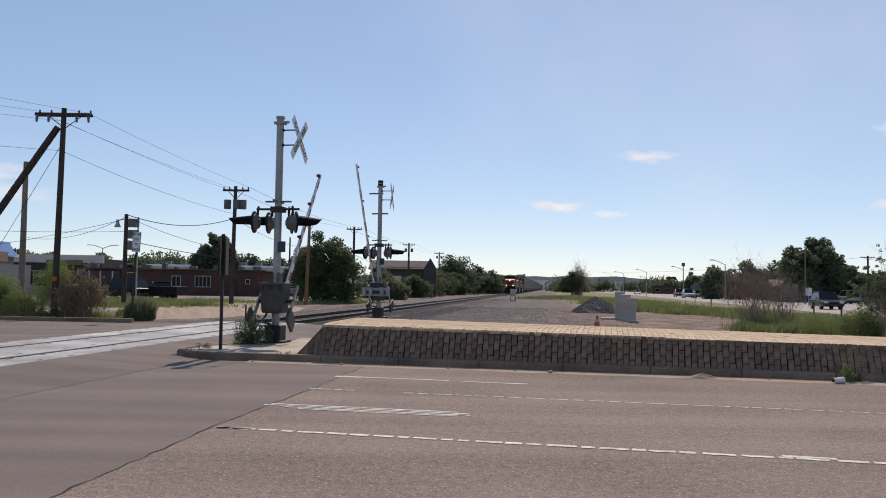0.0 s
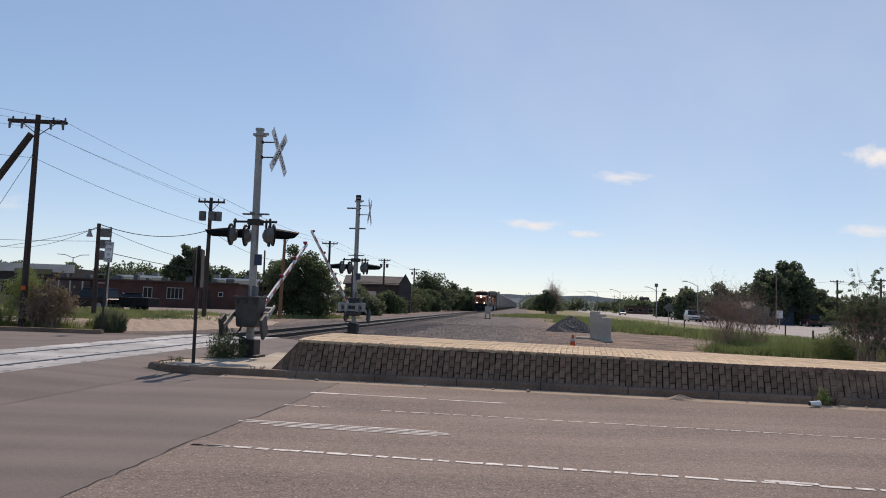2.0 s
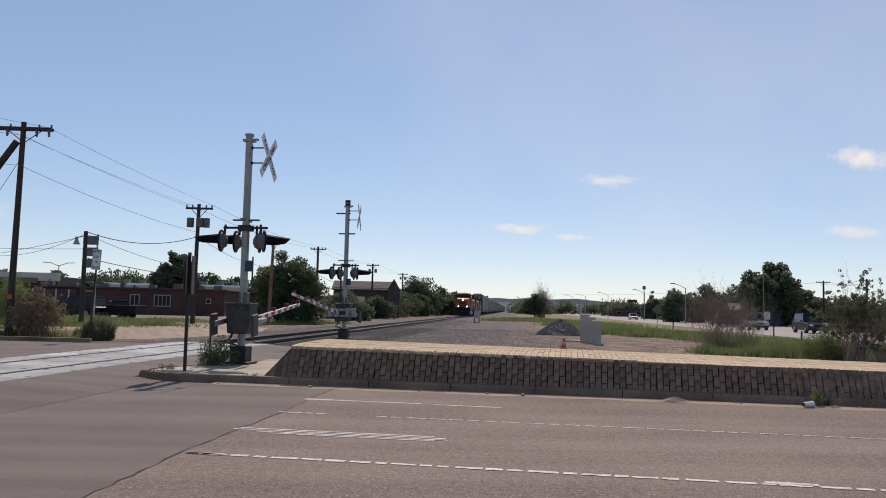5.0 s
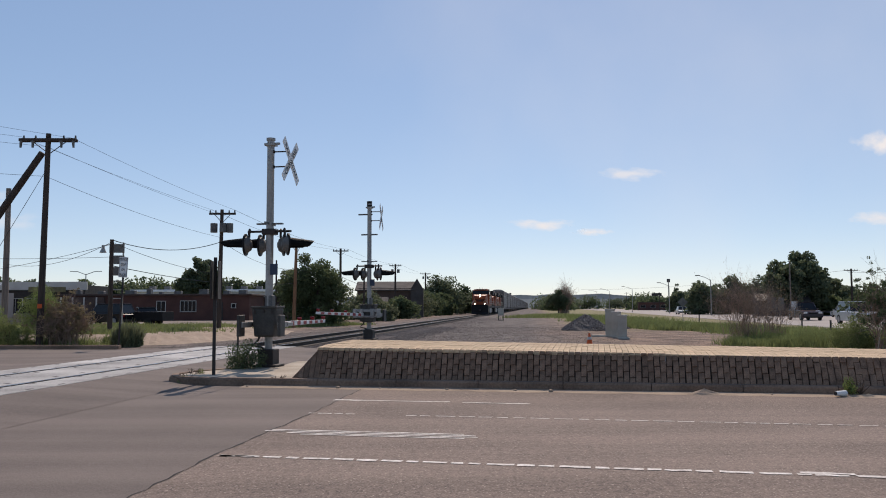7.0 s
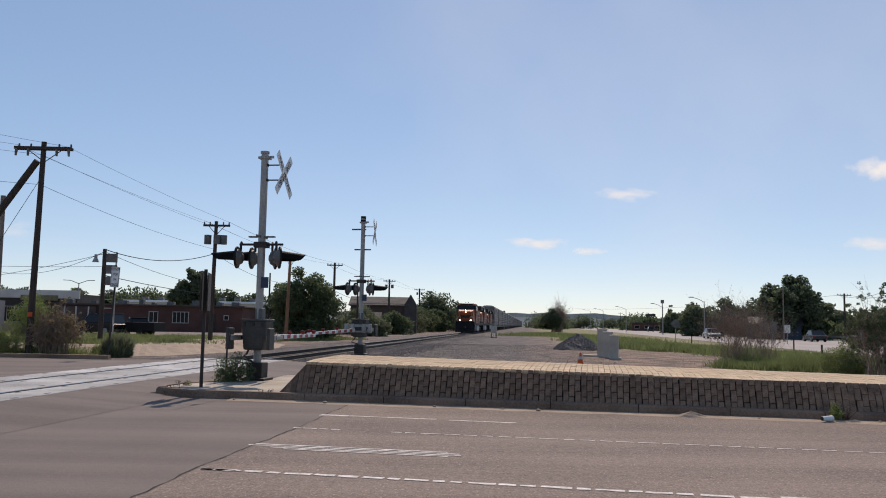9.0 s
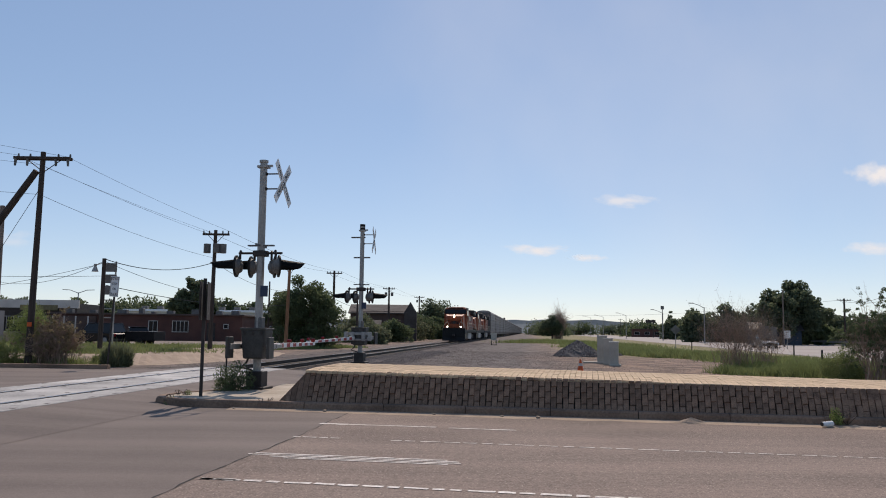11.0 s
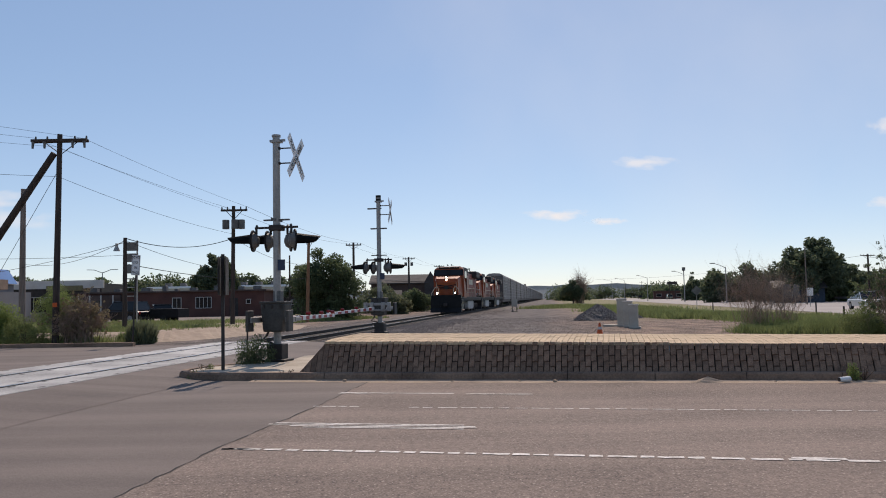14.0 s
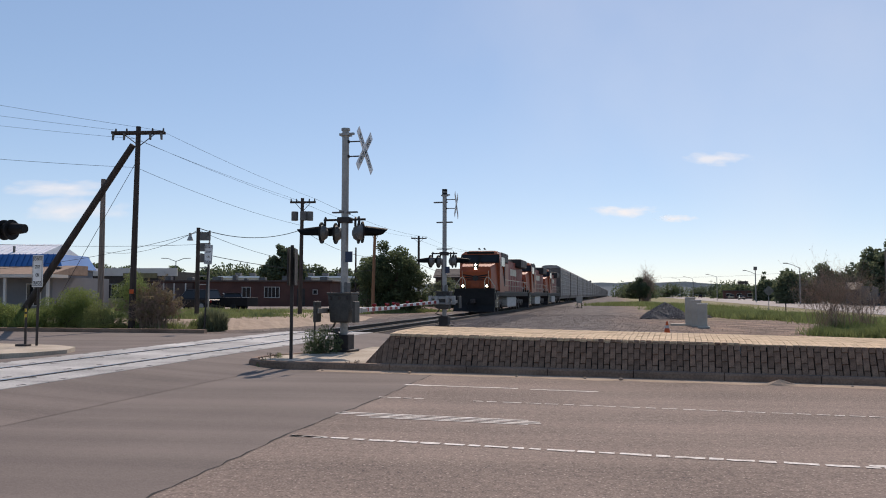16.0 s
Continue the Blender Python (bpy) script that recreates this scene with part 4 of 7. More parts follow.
def autorack():
    """Covered car carrier; front at y = 0, body behind."""
    c = thing("autorack_car", pose(0, 0, 0), "tall galvanised grey covered car carrier wagon with ribbed sides", "railway wagon", "wagons of the train")
    part("underframe", soften(B((0, -13.6, 0.95, 2.7, 26.6, 0.45)), 0.03), M_RACKD, c)
    arc = [(1.47, 5.2), (1.44, 5.4), (1.28, 5.62), (0.9, 5.78), (0.0, 5.84), (-0.9, 5.78), (-1.28, 5.62), (-1.44, 5.4), (-1.47, 5.2)]
    bm = bmesh.new()
    front, back = ([bm.verts.new((x, y, z)) for x, z in arc] for y in (-0.3, -26.9))
    for i in range(len(arc)):
        k = (i + 1) % len(arc)
        bm.faces.new((front[i], front[k], back[k], back[i]))
    bm.faces.new(front[::-1])
    bm.faces.new(back)
    bmesh.ops.recalc_face_normals(bm, faces=bm.faces[:])
    part("roof", bm, M_RACK, c, "pale arched roof")
    part("core", B((0, -13.6, 3.2, 2.7, 26.4, 4.2)), M_RACKD, c)
    pm = bpy.data.meshes.new("side_panel")
    outline = [(-0.025, -2.05), (0.025, -2.05)]
    for z in (-1.55, -0.95, -0.35, 0.25, 0.85, 1.45):
        outline += [(0.025, z - 0.1), (0.09, z - 0.06), (0.09, z + 0.06), (0.025, z + 0.1)]
    outline += [(0.025, 2.05), (-0.025, 2.05)]
    bm = profile(outline, -1.17, 1.17)
    bmesh.ops.rotate(bm, verts=bm.verts[:], matrix=Matrix.Rotation(radians(-90), 3, "Z"))
    bm.to_mesh(pm)
    bm.free()
    pm.materials.append(M_RACK)
    for i in range(11):
        y = -1.65 - i * 2.39
        share("side_panel", pm, c, pose(1.43, y, 3.25))
        share("side_panel", pm, c, pose(-1.43, y, 3.25, 0, 0, 180))
    for i in range(12):
        for x in (-1.46, 1.46):
            part("post", B((x * 0.995, -0.45 - i * 2.39, 3.25, 0.06, 0.06, 4.35)), M_RACK, c)
    # dark strips at both ends paint the shaded gap between wagons
    for y in (-0.36, -26.84):
        for x in (-1.45, 1.45):
            part("gap_strip", B((x, y, 3.2, 0.14, 0.34, 4.4)), M_RACKD, c, "dark strip for the shaded gap between wagons")
    for y, s in ((-0.28, 1), (-26.92, -1)):
        for x in (-0.7, 0.7):
            part("end_door", soften(B((x, y, 3.25, 1.36, 0.06, 4.3)), 0.02), M_RACKD, c, "dark end door")
    for yc in (-3.2, -24.0):
        for x in (-1.0, 1.0):
            part("truck_frame", soften(B((x, yc, 0.5, 0.16, 2.2, 0.28), (x, yc, 0.62, 0.2, 0.5, 0.4)), 0.03), M_DARK, c)
        for y in (yc - 0.85, yc + 0.85):
            wheelset(c, y, 0.42)
    return c


LOCO = [locomotive(M_ORANGE, M_MAROON, "orange freight locomotive with lit headlights leading the train", M_HEAD)]
LOCO.append(locomotive(M_ORANGE, M_MAROON, "dusty orange and dark red freight locomotive behind the leader"))
LOCO.append(locomotive(M_ORANGE, M_MAROON, "faded orange and red freight locomotive ahead of the wagons"))
RACKS = [autorack()]
for i in range(23):
    RACKS.append(copy_thing(RACKS[0], pose(0, 0, 0)))

# ---- plants ----
def leaf_cloud(blobs, count, size, rng, flat=0.0, aspect=0.55):
    """Many small leaf quads scattered in ellipsoids (cx, cy, cz, rx, ry, rz), denser towards their skins."""
    vol = np.array([b[3] * b[4] * b[5] for b in blobs]) ** 0.75
    pick = rng.choice(len(blobs), count, p=vol / vol.sum())
    bl = np.array(blobs)[pick]
    d = rng.normal(size=(count, 3))
    d /= np.linalg.norm(d, axis=1)[:, None]
    rad = rng.uniform(0.25, 1.0, count) ** 0.45
    lump = 1 + 0.18 * np.sin(d[:, 0] * 5 + bl[:, 0] * 3) * np.sin(d[:, 1] * 6 + bl[:, 1]) + 0.12 * np.sin(d[:, 2] * 9 + bl[:, 2] * 2)
    c = bl[:, :3] + d * bl[:, 3:] * (rad * lump)[:, None]
    a = rng.normal(size=(count, 3))
    a[:, 2] -= flat
    a /= np.linalg.norm(a, axis=1)[:, None]
    b = np.cross(a, rng.normal(size=(count, 3)))
    b /= np.linalg.norm(b, axis=1)[:, None]
    s = size * rng.uniform(0.6, 1.4, count)[:, None]
    v = np.stack([c - a * s, c - b * s * aspect, c + a * s, c + b * s * aspect], 1).reshape(-1, 3)
    f = np.arange(count * 4).reshape(-1, 4)
    return v, f


def limbs(base, tip_blobs, r, rng, fork=0.35):
    bm = bmesh.new()
    x, y, z = base
    top = max(b[2] for b in tip_blobs)
    fz = z + (top - z) * fork
    mid = Vector((x + rng.uniform(-0.2, 0.2), y, fz))
    tube(bm, base, mid, r, r * 0.75, 9)
    for b in tip_blobs:
        t = Vector(b[:3])
        k = mid.lerp(t, 0.5) + Vector((rng.uniform(-0.2, 0.2), rng.uniform(-0.2, 0.2), 0.15))
        tube(bm, mid, k, r * 0.5, r * 0.3, 6)
        tube(bm, k, t, r * 0.3, r * 0.1, 5)
    return bm


def tree(x, y, h, w, blobs, count, size, material, label, seed, trunk=0.22, group="trees"):
    """blobs: (dx, dz, r) as shares of width and height; filled in with smaller ones."""
    rng = np.random.default_rng(seed)
    t = thing("tree", pose(x, y, -0.03), label, "tree", group)
    bl = []
    for dx, dz, r in blobs:
        for k in range(4):
            o = rng.uniform(-0.55, 0.55, 3) * r * w
            bl.append((dx * w + o[0], o[1] * 1.2, dz * h + o[2] * 0.7, r * w * rng.uniform(0.45, 0.75), r * w * rng.uniform(0.5, 0.8), r * w * rng.uniform(0.4, 0.65)))
    part("trunk", limbs((0, 0, 0), bl[::2], trunk, rng), M_BARK, t)
    v, f = leaf_cloud(bl, count, size, rng)
    ob = new("crown", from_arrays("crown", v, f, material))
    ob.parent = t
    return t


OAK = ((-0.3, 0.45, 0.2), (0.25, 0.42, 0.2), (0.0, 0.6, 0.24), (-0.25, 0.68, 0.18), (0.22, 0.7, 0.18), (0.0, 0.83, 0.17), (0.05, 0.35, 0.24), (-0.15, 0.5, 0.26), (0.15, 0.5, 0.26))
LOW = ((-0.33, 0.42, 0.27), (0.32, 0.4, 0.27), (-0.15, 0.52, 0.3), (0.15, 0.55, 0.3), (0.02, 0.72, 0.24), (-0.26, 0.2, 0.27), (0.26, 0.18, 0.27), (0, 0.2, 0.3), (0, 0.42, 0.34), (0.0, 0.55, 0.3))
CON = ((0, 0.15, 0.42), (0, 0.35, 0.36), (0.03, 0.55, 0.28), (-0.03, 0.72, 0.2), (0, 0.88, 0.12))

tree(-9.35, 66, 6.3, 5.3, (*LOW, (-0.1, 0.86, 0.14)), 24000, 0.105, M_LEAF, "broad dense green tree beside the railway track", 1)
tree(-12.4, 72, 5.2, 3.6, OAK, 4500, 0.13, M_LEAFD, "dark green tree behind a wooden pole", 2)
for i in range(14):
    tree(-100 + i * 4.6, 190 + (i * 7) % 23, 7.6 + (i * 5 % 7) * 0.32, 9.5, LOW, 3500, 0.4, (M_LEAF, M_LEAFD)[i % 2], "rounded green tree behind distant roofs", 300 + i, 0.3, "distant trees")
tree(-33.2, 120, 9.3, 7.6, (*OAK, (0.0, 0.22, 0.3), (-0.1, 0.9, 0.1)), 14000, 0.24, M_LEAFD, "dark conifer behind the red brick building", 3, group="distant trees")
for i, (x, y, h, w, s) in enumerate(((-68, 200, 9.5, 16, 11), (-58, 205, 8.5, 9, 12), (-47, 200, 9.6, 10, 13), (-41, 205, 9.2, 8, 14), (-105, 200, 10.5, 13, 15), (-76, 210, 8.6, 8, 16))):
    tree(x, y, h, w, LOW, 5000, 0.4, M_LEAF, "rounded green tree above distant roofs", s, 0.3, "distant trees")
# along the left side of the track
for i, (x, y, h, w, m, s) in enumerate(((-7.5, 98, 3.6, 5, M_SAGE, 20), (-4.0, 105, 3.0, 5, M_LEAF, 21), (-2.5, 125, 3.8, 6, M_SAGE, 22), (-0.5, 140, 4.4, 6, M_LEAF, 23), (2.5, 168, 8.9, 10, M_LEAFD, 24), (1.5, 150, 4.4, 6, M_LEAF, 25),
                                        (7.0, 176, 6.8, 7, M_LEAF, 26), (10.5, 195, 5.8, 8, M_LEAFD, 27), (14, 215, 5.2, 8, M_LEAF, 28), (18, 245, 5.0, 9, M_LEAFD, 29), (24, 290, 5.0, 10, M_LEAF, 30), (-5.5, 88, 2.2, 4, M_SAGE, 31))):
    tree(x, y, h, w, LOW, 9000, 0.13 if y < 150 else 0.24, m, "bushy green tree lining the railway track", s, 0.18, "trackside trees")
# beyond the highway
tree(53.5, 122, 8.2, 7.5, OAK, 10000, 0.24, M_LEAFD, "tall dark green tree beyond the highway", 40, 0.35)
tree(57.4, 125, 9.9, 11.5, OAK, 20000, 0.24, M_LEAFD, "large dark green tree beyond the highway", 41, 0.4)
for i, (x, y, h, w, m, s) in enumerate(((50.5, 150, 6.8, 8, M_LEAFD, 42), (55.5, 152, 7.8, 8, M_LEAFD, 43), (61, 150, 7.4, 9, M_LEAFD, 44), (64, 140, 5.5, 9, M_LEAF, 45), (68, 135, 5.0, 9, M_LEAFD, 46), (71, 128, 4.2, 9, M_LEAF, 47), (79, 128, 5.4, 9, M_LEAF, 48),
                                        (66, 215, 6.4, 7, M_LEAFD, 49), (70.5, 220, 6.2, 9, M_LEAFD, 50), (62, 128, 4.0, 6, M_LEAF, 51), (73, 112, 5.0, 8, M_LEAFD, 52))):
    tree(x, y, h, w, LOW, 6000, 0.3, m, "dark green tree in a row beyond the highway", s, 0.25, "trees beyond the highway")
tree(66.3, 218, 8.3, 3.6, CON, 2000, 0.25, M_LEAFD, "small dark conifer beyond the highway", 53, 0.2, "trees beyond the highway")
tree(30.0, 190, 5.7, 6.2, OAK, 6000, 0.18, M_LEAFD, "dark green tree beside a bare poplar", 54, 0.2)
rf = random.Random(77)
for i in range(26):
    y = rf.uniform(320, 700)
    x = y * math.tan(radians(rf.uniform(7.5, 24)))
    tree(x, y, rf.uniform(5, 8.5) * y / 450, rf.uniform(11, 22), LOW, 2200, 0.5, (M_LEAFD, M_LEAF)[i % 2], "distant rounded tree near the horizon", 100 + i, 0.4, "distant trees")


def bare_bush(x, y, h, w, n, material, label, seed, name="bush", leaf=None, leaves=0, leaf_size=0.06, r=0.014):
    rng = np.random.default_rng(seed)
    t = thing(name, pose(x, y, -0.03), label, name, "bushes")
    verts, faces = [], []

    def twig(p, q, r0, r1):
        p, q = np.array(p), np.array(q)
        d = q - p
        a = np.cross(d, (0.3, 0.5, 0.81))
        a /= np.linalg.norm(a) + 1e-9
        b = np.cross(d, a)
        b /= np.linalg.norm(b) + 1e-9
        k = len(verts)
        for pt, rr in ((p, r0), (q, r1)):
            for an in (0, 2.094, 4.189):
                verts.append(pt + rr * (a * math.cos(an) + b * math.sin(an)))
        for i in range(3):
            faces.append((k + i, k + (i + 1) % 3, k + 3 + (i + 1) % 3, k + 3 + i))

    tips = []
    for i in range(n):
        az, out = rng.uniform(0, 6.283), rng.uniform(0.05, 1) ** 0.7
        base = np.array((rng.normal() * 0.12 * w, rng.normal() * 0.12 * w, 0))
        top = np.array((math.cos(az) * out * w / 2, math.sin(az) * out * w / 2, h * rng.uniform(0.55, 1.0) * (1.05 - 0.45 * out)))
        m = base + (top - base) * 0.5 + np.array((0, 0, h * 0.1)) + rng.normal(size=3) * 0.05 * h
        twig(base, m, r * 1.3, r * 0.8)
        twig(m, top, r * 0.8, r * 0.25)
        for k in range(7):
            f = rng.uniform(0.1, 1)
            p = m + (top - m) * f
            q = p + (rng.normal(size=3) * 0.13 + (0, 0, 0.1)) * h
            twig(p, q, r * 0.45, r * 0.15)
            for k2 in range(3):
                p2 = p + (q - p) * rng.uniform(0.3, 1)
                twig(p2, p2 + (rng.normal(size=3) * 0.05 + (0, 0, 0.03)) * h, r * 0.25, r * 0.1)
            tips.append(q)
    ob = new("branchwork", from_arrays("branchwork", verts, faces, material))
    ob.parent = t
    if leaf:
        tp = np.array(tips)[rng.integers(0, len(tips), leaves)] + rng.normal(size=(leaves, 3)) * 0.02 * h
        bl = [(*p, 0.05, 0.05, 0.05) for p in tp[:: max(1, leaves // 600)]]
        v, f = leaf_cloud(bl, leaves, leaf_size, rng)
        lo = new("foliage", from_arrays("foliage", v, f, leaf))
        lo.parent = t
    return t


def leafy_bush(x, y, h, w, count, size, material, label, seed, name="bush", flat=-1.3):
    rng = np.random.default_rng(seed)
    t = thing(name, pose(x, y, -0.03), label, name, "bushes")
    bl = []
    for k in range(16):
        a, o = rng.uniform(0, 6.28), rng.uniform(0, 1) ** 0.6
        bl.append((math.cos(a) * o * w * 0.36, math.sin(a) * o * w * 0.36, h * rng.uniform(0.15, 0.75) * (1.1 - 0.4 * o), w * 0.2, w * 0.2, h * 0.24))
    part("branchwork", limbs((0, 0, 0), bl[:10], 0.02 * h + 0.006, rng, 0.2), M_BARK, t)
    v, f = leaf_cloud(bl, count, size, rng, flat, 0.3)
    v[:, 2] = np.maximum(v[:, 2], 0.0)
    ob = new("foliage", from_arrays("foliage", v, f, material))
    ob.parent = t
    return t


def tuft(x, y, h, w, n, material, label, seed, lean=0.35, name="bush"):
    """A clump of fine upright shoots that spread from the ground."""
    rng = np.random.default_rng(seed)
    t = thing(name, pose(x, y, -0.03), label, name, "bushes")
    az, o = rng.uniform(0, 6.283, n), rng.uniform(0, 1, n) ** 0.5
    lump = 0.8 + 0.2 * np.sin(az * 3 + seed) + 0.12 * rng.normal(size=n)
    base = np.stack([np.cos(az) * o * w * 0.4, np.sin(az) * o * w * 0.4, np.zeros(n)], 1)
    hh = h * (1.02 - 0.5 * o ** 2.5) * rng.uniform(0.35, 1.0, n) ** 0.6 * lump
    tip = base + np.stack([np.cos(az) * o * lean * hh + rng.normal(size=n) * 0.13 * hh, np.sin(az) * o * lean * hh + rng.normal(size=n) * 0.13 * hh, hh], 1)
    a = rng.uniform(0, 6.283, n)
    wd = 0.011 * rng.uniform(0.6, 1.5, n)
    side = np.stack([np.cos(a) * wd, np.sin(a) * wd, np.zeros(n)], 1)
    mid = base * 0.45 + tip * 0.55 + np.stack([np.zeros(n), np.zeros(n), 0.08 * hh], 1)
    shoots = np.stack([base - side * 0.5, mid - side, tip, mid + side, base + side * 0.5], 1).reshape(-1, 3)
    ob = new("clump", from_arrays("clump", shoots, np.arange(n * 5).reshape(-1, 5), material))
    ob.parent = t
    bl = [(*(base[i] * 0.6 + tip[i] * 0.4), 0.12 * w, 0.12 * w, 0.15 * h) for i in range(24)]
    v, f = leaf_cloud(bl, n, 0.022, rng)
    v[:, 2] = np.maximum(v[:, 2], 0.0)
    lo = new("foliage", from_arrays("foliage", v, f, material))
    lo.parent = t
    return t


# left verge
leafy_bush(-17.3, 31.2, 2.15, 2.3, 26000, 0.035, M_LEAFY, "dense green leafy bush behind the far kerb", 60)
leafy_bush(-15.75, 30.75, 1.15, 1.7, 9000, 0.03, M_GRASS, "yellow green weedy bush behind the far kerb", 61)
leafy_bush(-14.75, 31.7, 2.75, 2.0, 17000, 0.032, M_LEAFY, "tall loose green shrub beside the braced pole", 62)
bare_bush(-13.75, 31.1, 1.8, 2.1, 170, M_TWIG, "dry reddish brown shrub beside the braced pole", 63, leaf=M_DRY, leaves=9000, leaf_size=0.035)
tuft(-11.4, 31.0, 0.92, 1.1, 9000, M_SAGE, "round grey green sage clump beside a leaning sign", 64)
tuft(-12.4, 32.6, 0.55, 1.1, 2500, M_GRASS, "low green weed clump on the verge", 65)
leafy_bush(-19.8, 30.9, 1.75, 2.1, 18000, 0.035, M_LEAFY, "green leafy bush behind the far kerb", 66)
tuft(-18.7, 30.5, 0.85, 1.6, 6000, M_LEAFY, "yellow green weeds behind the far kerb", 67)
tuft(-21.3, 31.3, 1.2, 2.6, 7000, M_GRASS, "green weedy bush behind the far kerb", 68)
# right verge
bare_bush(12.6, 33.0, 2.85, 2.9, 130, M_TWIG, "dry bare reddish brown bush on the verge", 70, leaf=M_DRY, leaves=900, leaf_size=0.02, r=0.0065)
bare_bush(14.2, 34.0, 2.6, 2.3, 70, M_TWIG, "smaller bare brown bush on the verge", 71, leaf=M_DRY, leaves=300, leaf_size=0.02, r=0.0065)
leafy_bush(13.65, 26.4, 1.3, 1.9, 24000, 0.026, M_GRASS, "dense dark green bush behind the wall", 72)
bare_bush(12.95, 23.2, 2.6, 1.7, 40, M_TWIG, "small scraggly green tree behind the wall", 73, "sapling", M_LEAF, 14000, 0.025, 0.014)
bare_bush(14.6, 24.5, 2.2, 1.9, 60, M_TWIG, "scraggly brown and green shrub behind the wall", 74, "bush", M_SAGE, 7000, 0.028, 0.01)
bare_bush(31.6, 191, 7.6, 4.2, 70, M_TWIG, "bare pale poplar far along the track", 75, "tree", r=0.05)
# island and kerb weeds
leafy_bush(-4.05, 17.75, 0.98, 0.92, 3600, 0.028, M_LEAF, "green weed growing at the foot of the signal mast", 80, "weed")
leafy_bush(-4.7, 15.6, 0.2, 0.34, 320, 0.02, M_LEAFY, "small green weed on the island", 81, "weed")
leafy_bush(-4.6, 16.4, 0.3, 0.18, 200, 0.022, M_GRASS, "thin dry weed on the island", 82, "weed")
leafy_bush(6.58, 13.05, 0.42, 0.27, 520, 0.022, M_LEAFY, "small green weed at the kerb beside a cup", 83, "weed")
leafy_bush(-2.9, 15.2, 0.2, 0.3, 200, 0.02, M_DRY, "dry weed at the foot of the wall", 84, "weed")


def grass(name, label, regions, seed):
    """regions: (x0, y0, x1, y1, half width, count, height, foot): strips of upright blades."""
    rng = np.random.default_rng(seed)
    vs, nb = [], 0
    for x0, y0, x1, y1, w, n, h, *foot in regions:
        f = rng.uniform(0, 1, n)
        c = np.stack([x0 + (x1 - x0) * f + rng.normal(size=n) * w * 0.5, y0 + (y1 - y0) * f + rng.normal(size=n) * w * 0.5, np.full(n, foot[0] if foot else -0.03)], 1)
        clump = 0.55 + 0.45 * np.sin(c[:, 0] * 1.3 + np.sin(c[:, 1] * 0.9) * 2)
        hh = h * rng.uniform(0.45, 1.1, n) * (0.6 + 0.5 * clump)
        a = rng.uniform(0, 6.283, n)
        wd = (0.005 + 0.0004 * c[:, 1]) * rng.uniform(0.7, 1.4, n)
        side = np.stack([np.cos(a) * wd, np.sin(a) * wd, np.zeros(n)], 1)
        tip = c + np.stack([rng.normal(size=n) * 0.4 * hh, rng.normal(size=n) * 0.4 * hh, hh], 1)
        vs.append(np.stack([c - side, c + side, tip], 1).reshape(-1, 3))
        nb += n
    ob = new(name, from_arrays(name, np.concatenate(vs), np.arange(nb * 3).reshape(-1, 3), M_GRASS))
    tagged(ob, label, "grass", kind="stuff")


grass("verge_grass", "tall yellow green weeds along the dirt verge", (
    (13.6, 33.0, 16.9, 26, 1.1, 42000, 0.5), (11.7, 30.8, 14.2, 28.6, 0.8, 16000, 0.42), (16.8, 44, 19.5, 34, 1.4, 15000, 0.38), (15.6, 60, 17.2, 45, 1.2, 18000, 0.5),
    (16.5, 85, 18, 60, 2.4, 9000, 0.45), (20, 130, 22, 85, 4, 8000, 0.5), (18, 70, 24, 30, 2.5, 9000, 0.35), (14.3, 62, 14.6, 50, 0.8, 5000, 0.5), (13, 110, 20, 130, 3, 5000, 0.5)), 5)
grass("left_grass", "patchy green weeds beside the parking area", (
    (-34, 36, -12.6, 36.2, 1.2, 12000, 0.22, 0.3), (-30, 41, -11.6, 40, 2.2, 13000, 0.24, 0.3), (-30, 50, -12, 48, 3.2, 13000, 0.28, 0.3), (-24, 32, -13, 31.5, 0.9, 7000, 0.4), (-12.5, 58, -6, 70, 1.5, 4000, 0.3)), 6)


def stones(name, label, spots, seed, material=M_STONE):
    """spots: (s0, s1, l0, l1, count, size): crushed stone along the track, each a dented little block."""
    rng = np.random.default_rng(seed)
    oct_v = np.array(((1, 0, 0), (-1, 0, 0), (0, 1, 0), (0, -1, 0), (0, 0, 1), (0, 0, -1)), float)
    oct_f = np.array(((0, 2, 4), (2, 1, 4), (1, 3, 4), (3, 0, 4), (2, 0, 5), (1, 2, 5), (3, 1, 5), (0, 3, 5)))
    vs, fs, k = [], [], 0
    for s0, s1, l0, l1, n, size in spots:
        for i in range(n):
            p = sl(rng.uniform(s0, s1), l0 + (l1 - l0) * rng.beta(1, 1.7), -0.02)
            v = oct_v * rng.uniform(0.5, 1.3, (6, 1)) * size * rng.uniform(0.5, 1.3) * (1, 1, 0.7)
            an = rng.uniform(0, 6.28)
            c, s = math.cos(an), math.sin(an)
            v = np.stack([v[:, 0] * c - v[:, 1] * s, v[:, 0] * s + v[:, 1] * c, v[:, 2]], 1) + np.array(p)
            vs.append(v)
            fs.append(oct_f + k)
            k += 6
    ob = new(name, from_arrays(name, np.concatenate(vs), np.concatenate(fs), material))
    return tagged(ob, label, "stones", kind="stuff")


stones("ballast_stones", "loose grey brown crushed stone beside the track", ((27.5, 60, 1.3, 4.5, 14000, 0.024), (27.5, 62, 2.5, 14, 9000, 0.02), (60, 110, 0.9, 6, 3000, 0.03), (27.5, 60, -0.9, -4.0, 4500, 0.017), (28, 75, 20, 4, 2200, 0.018)), 3)


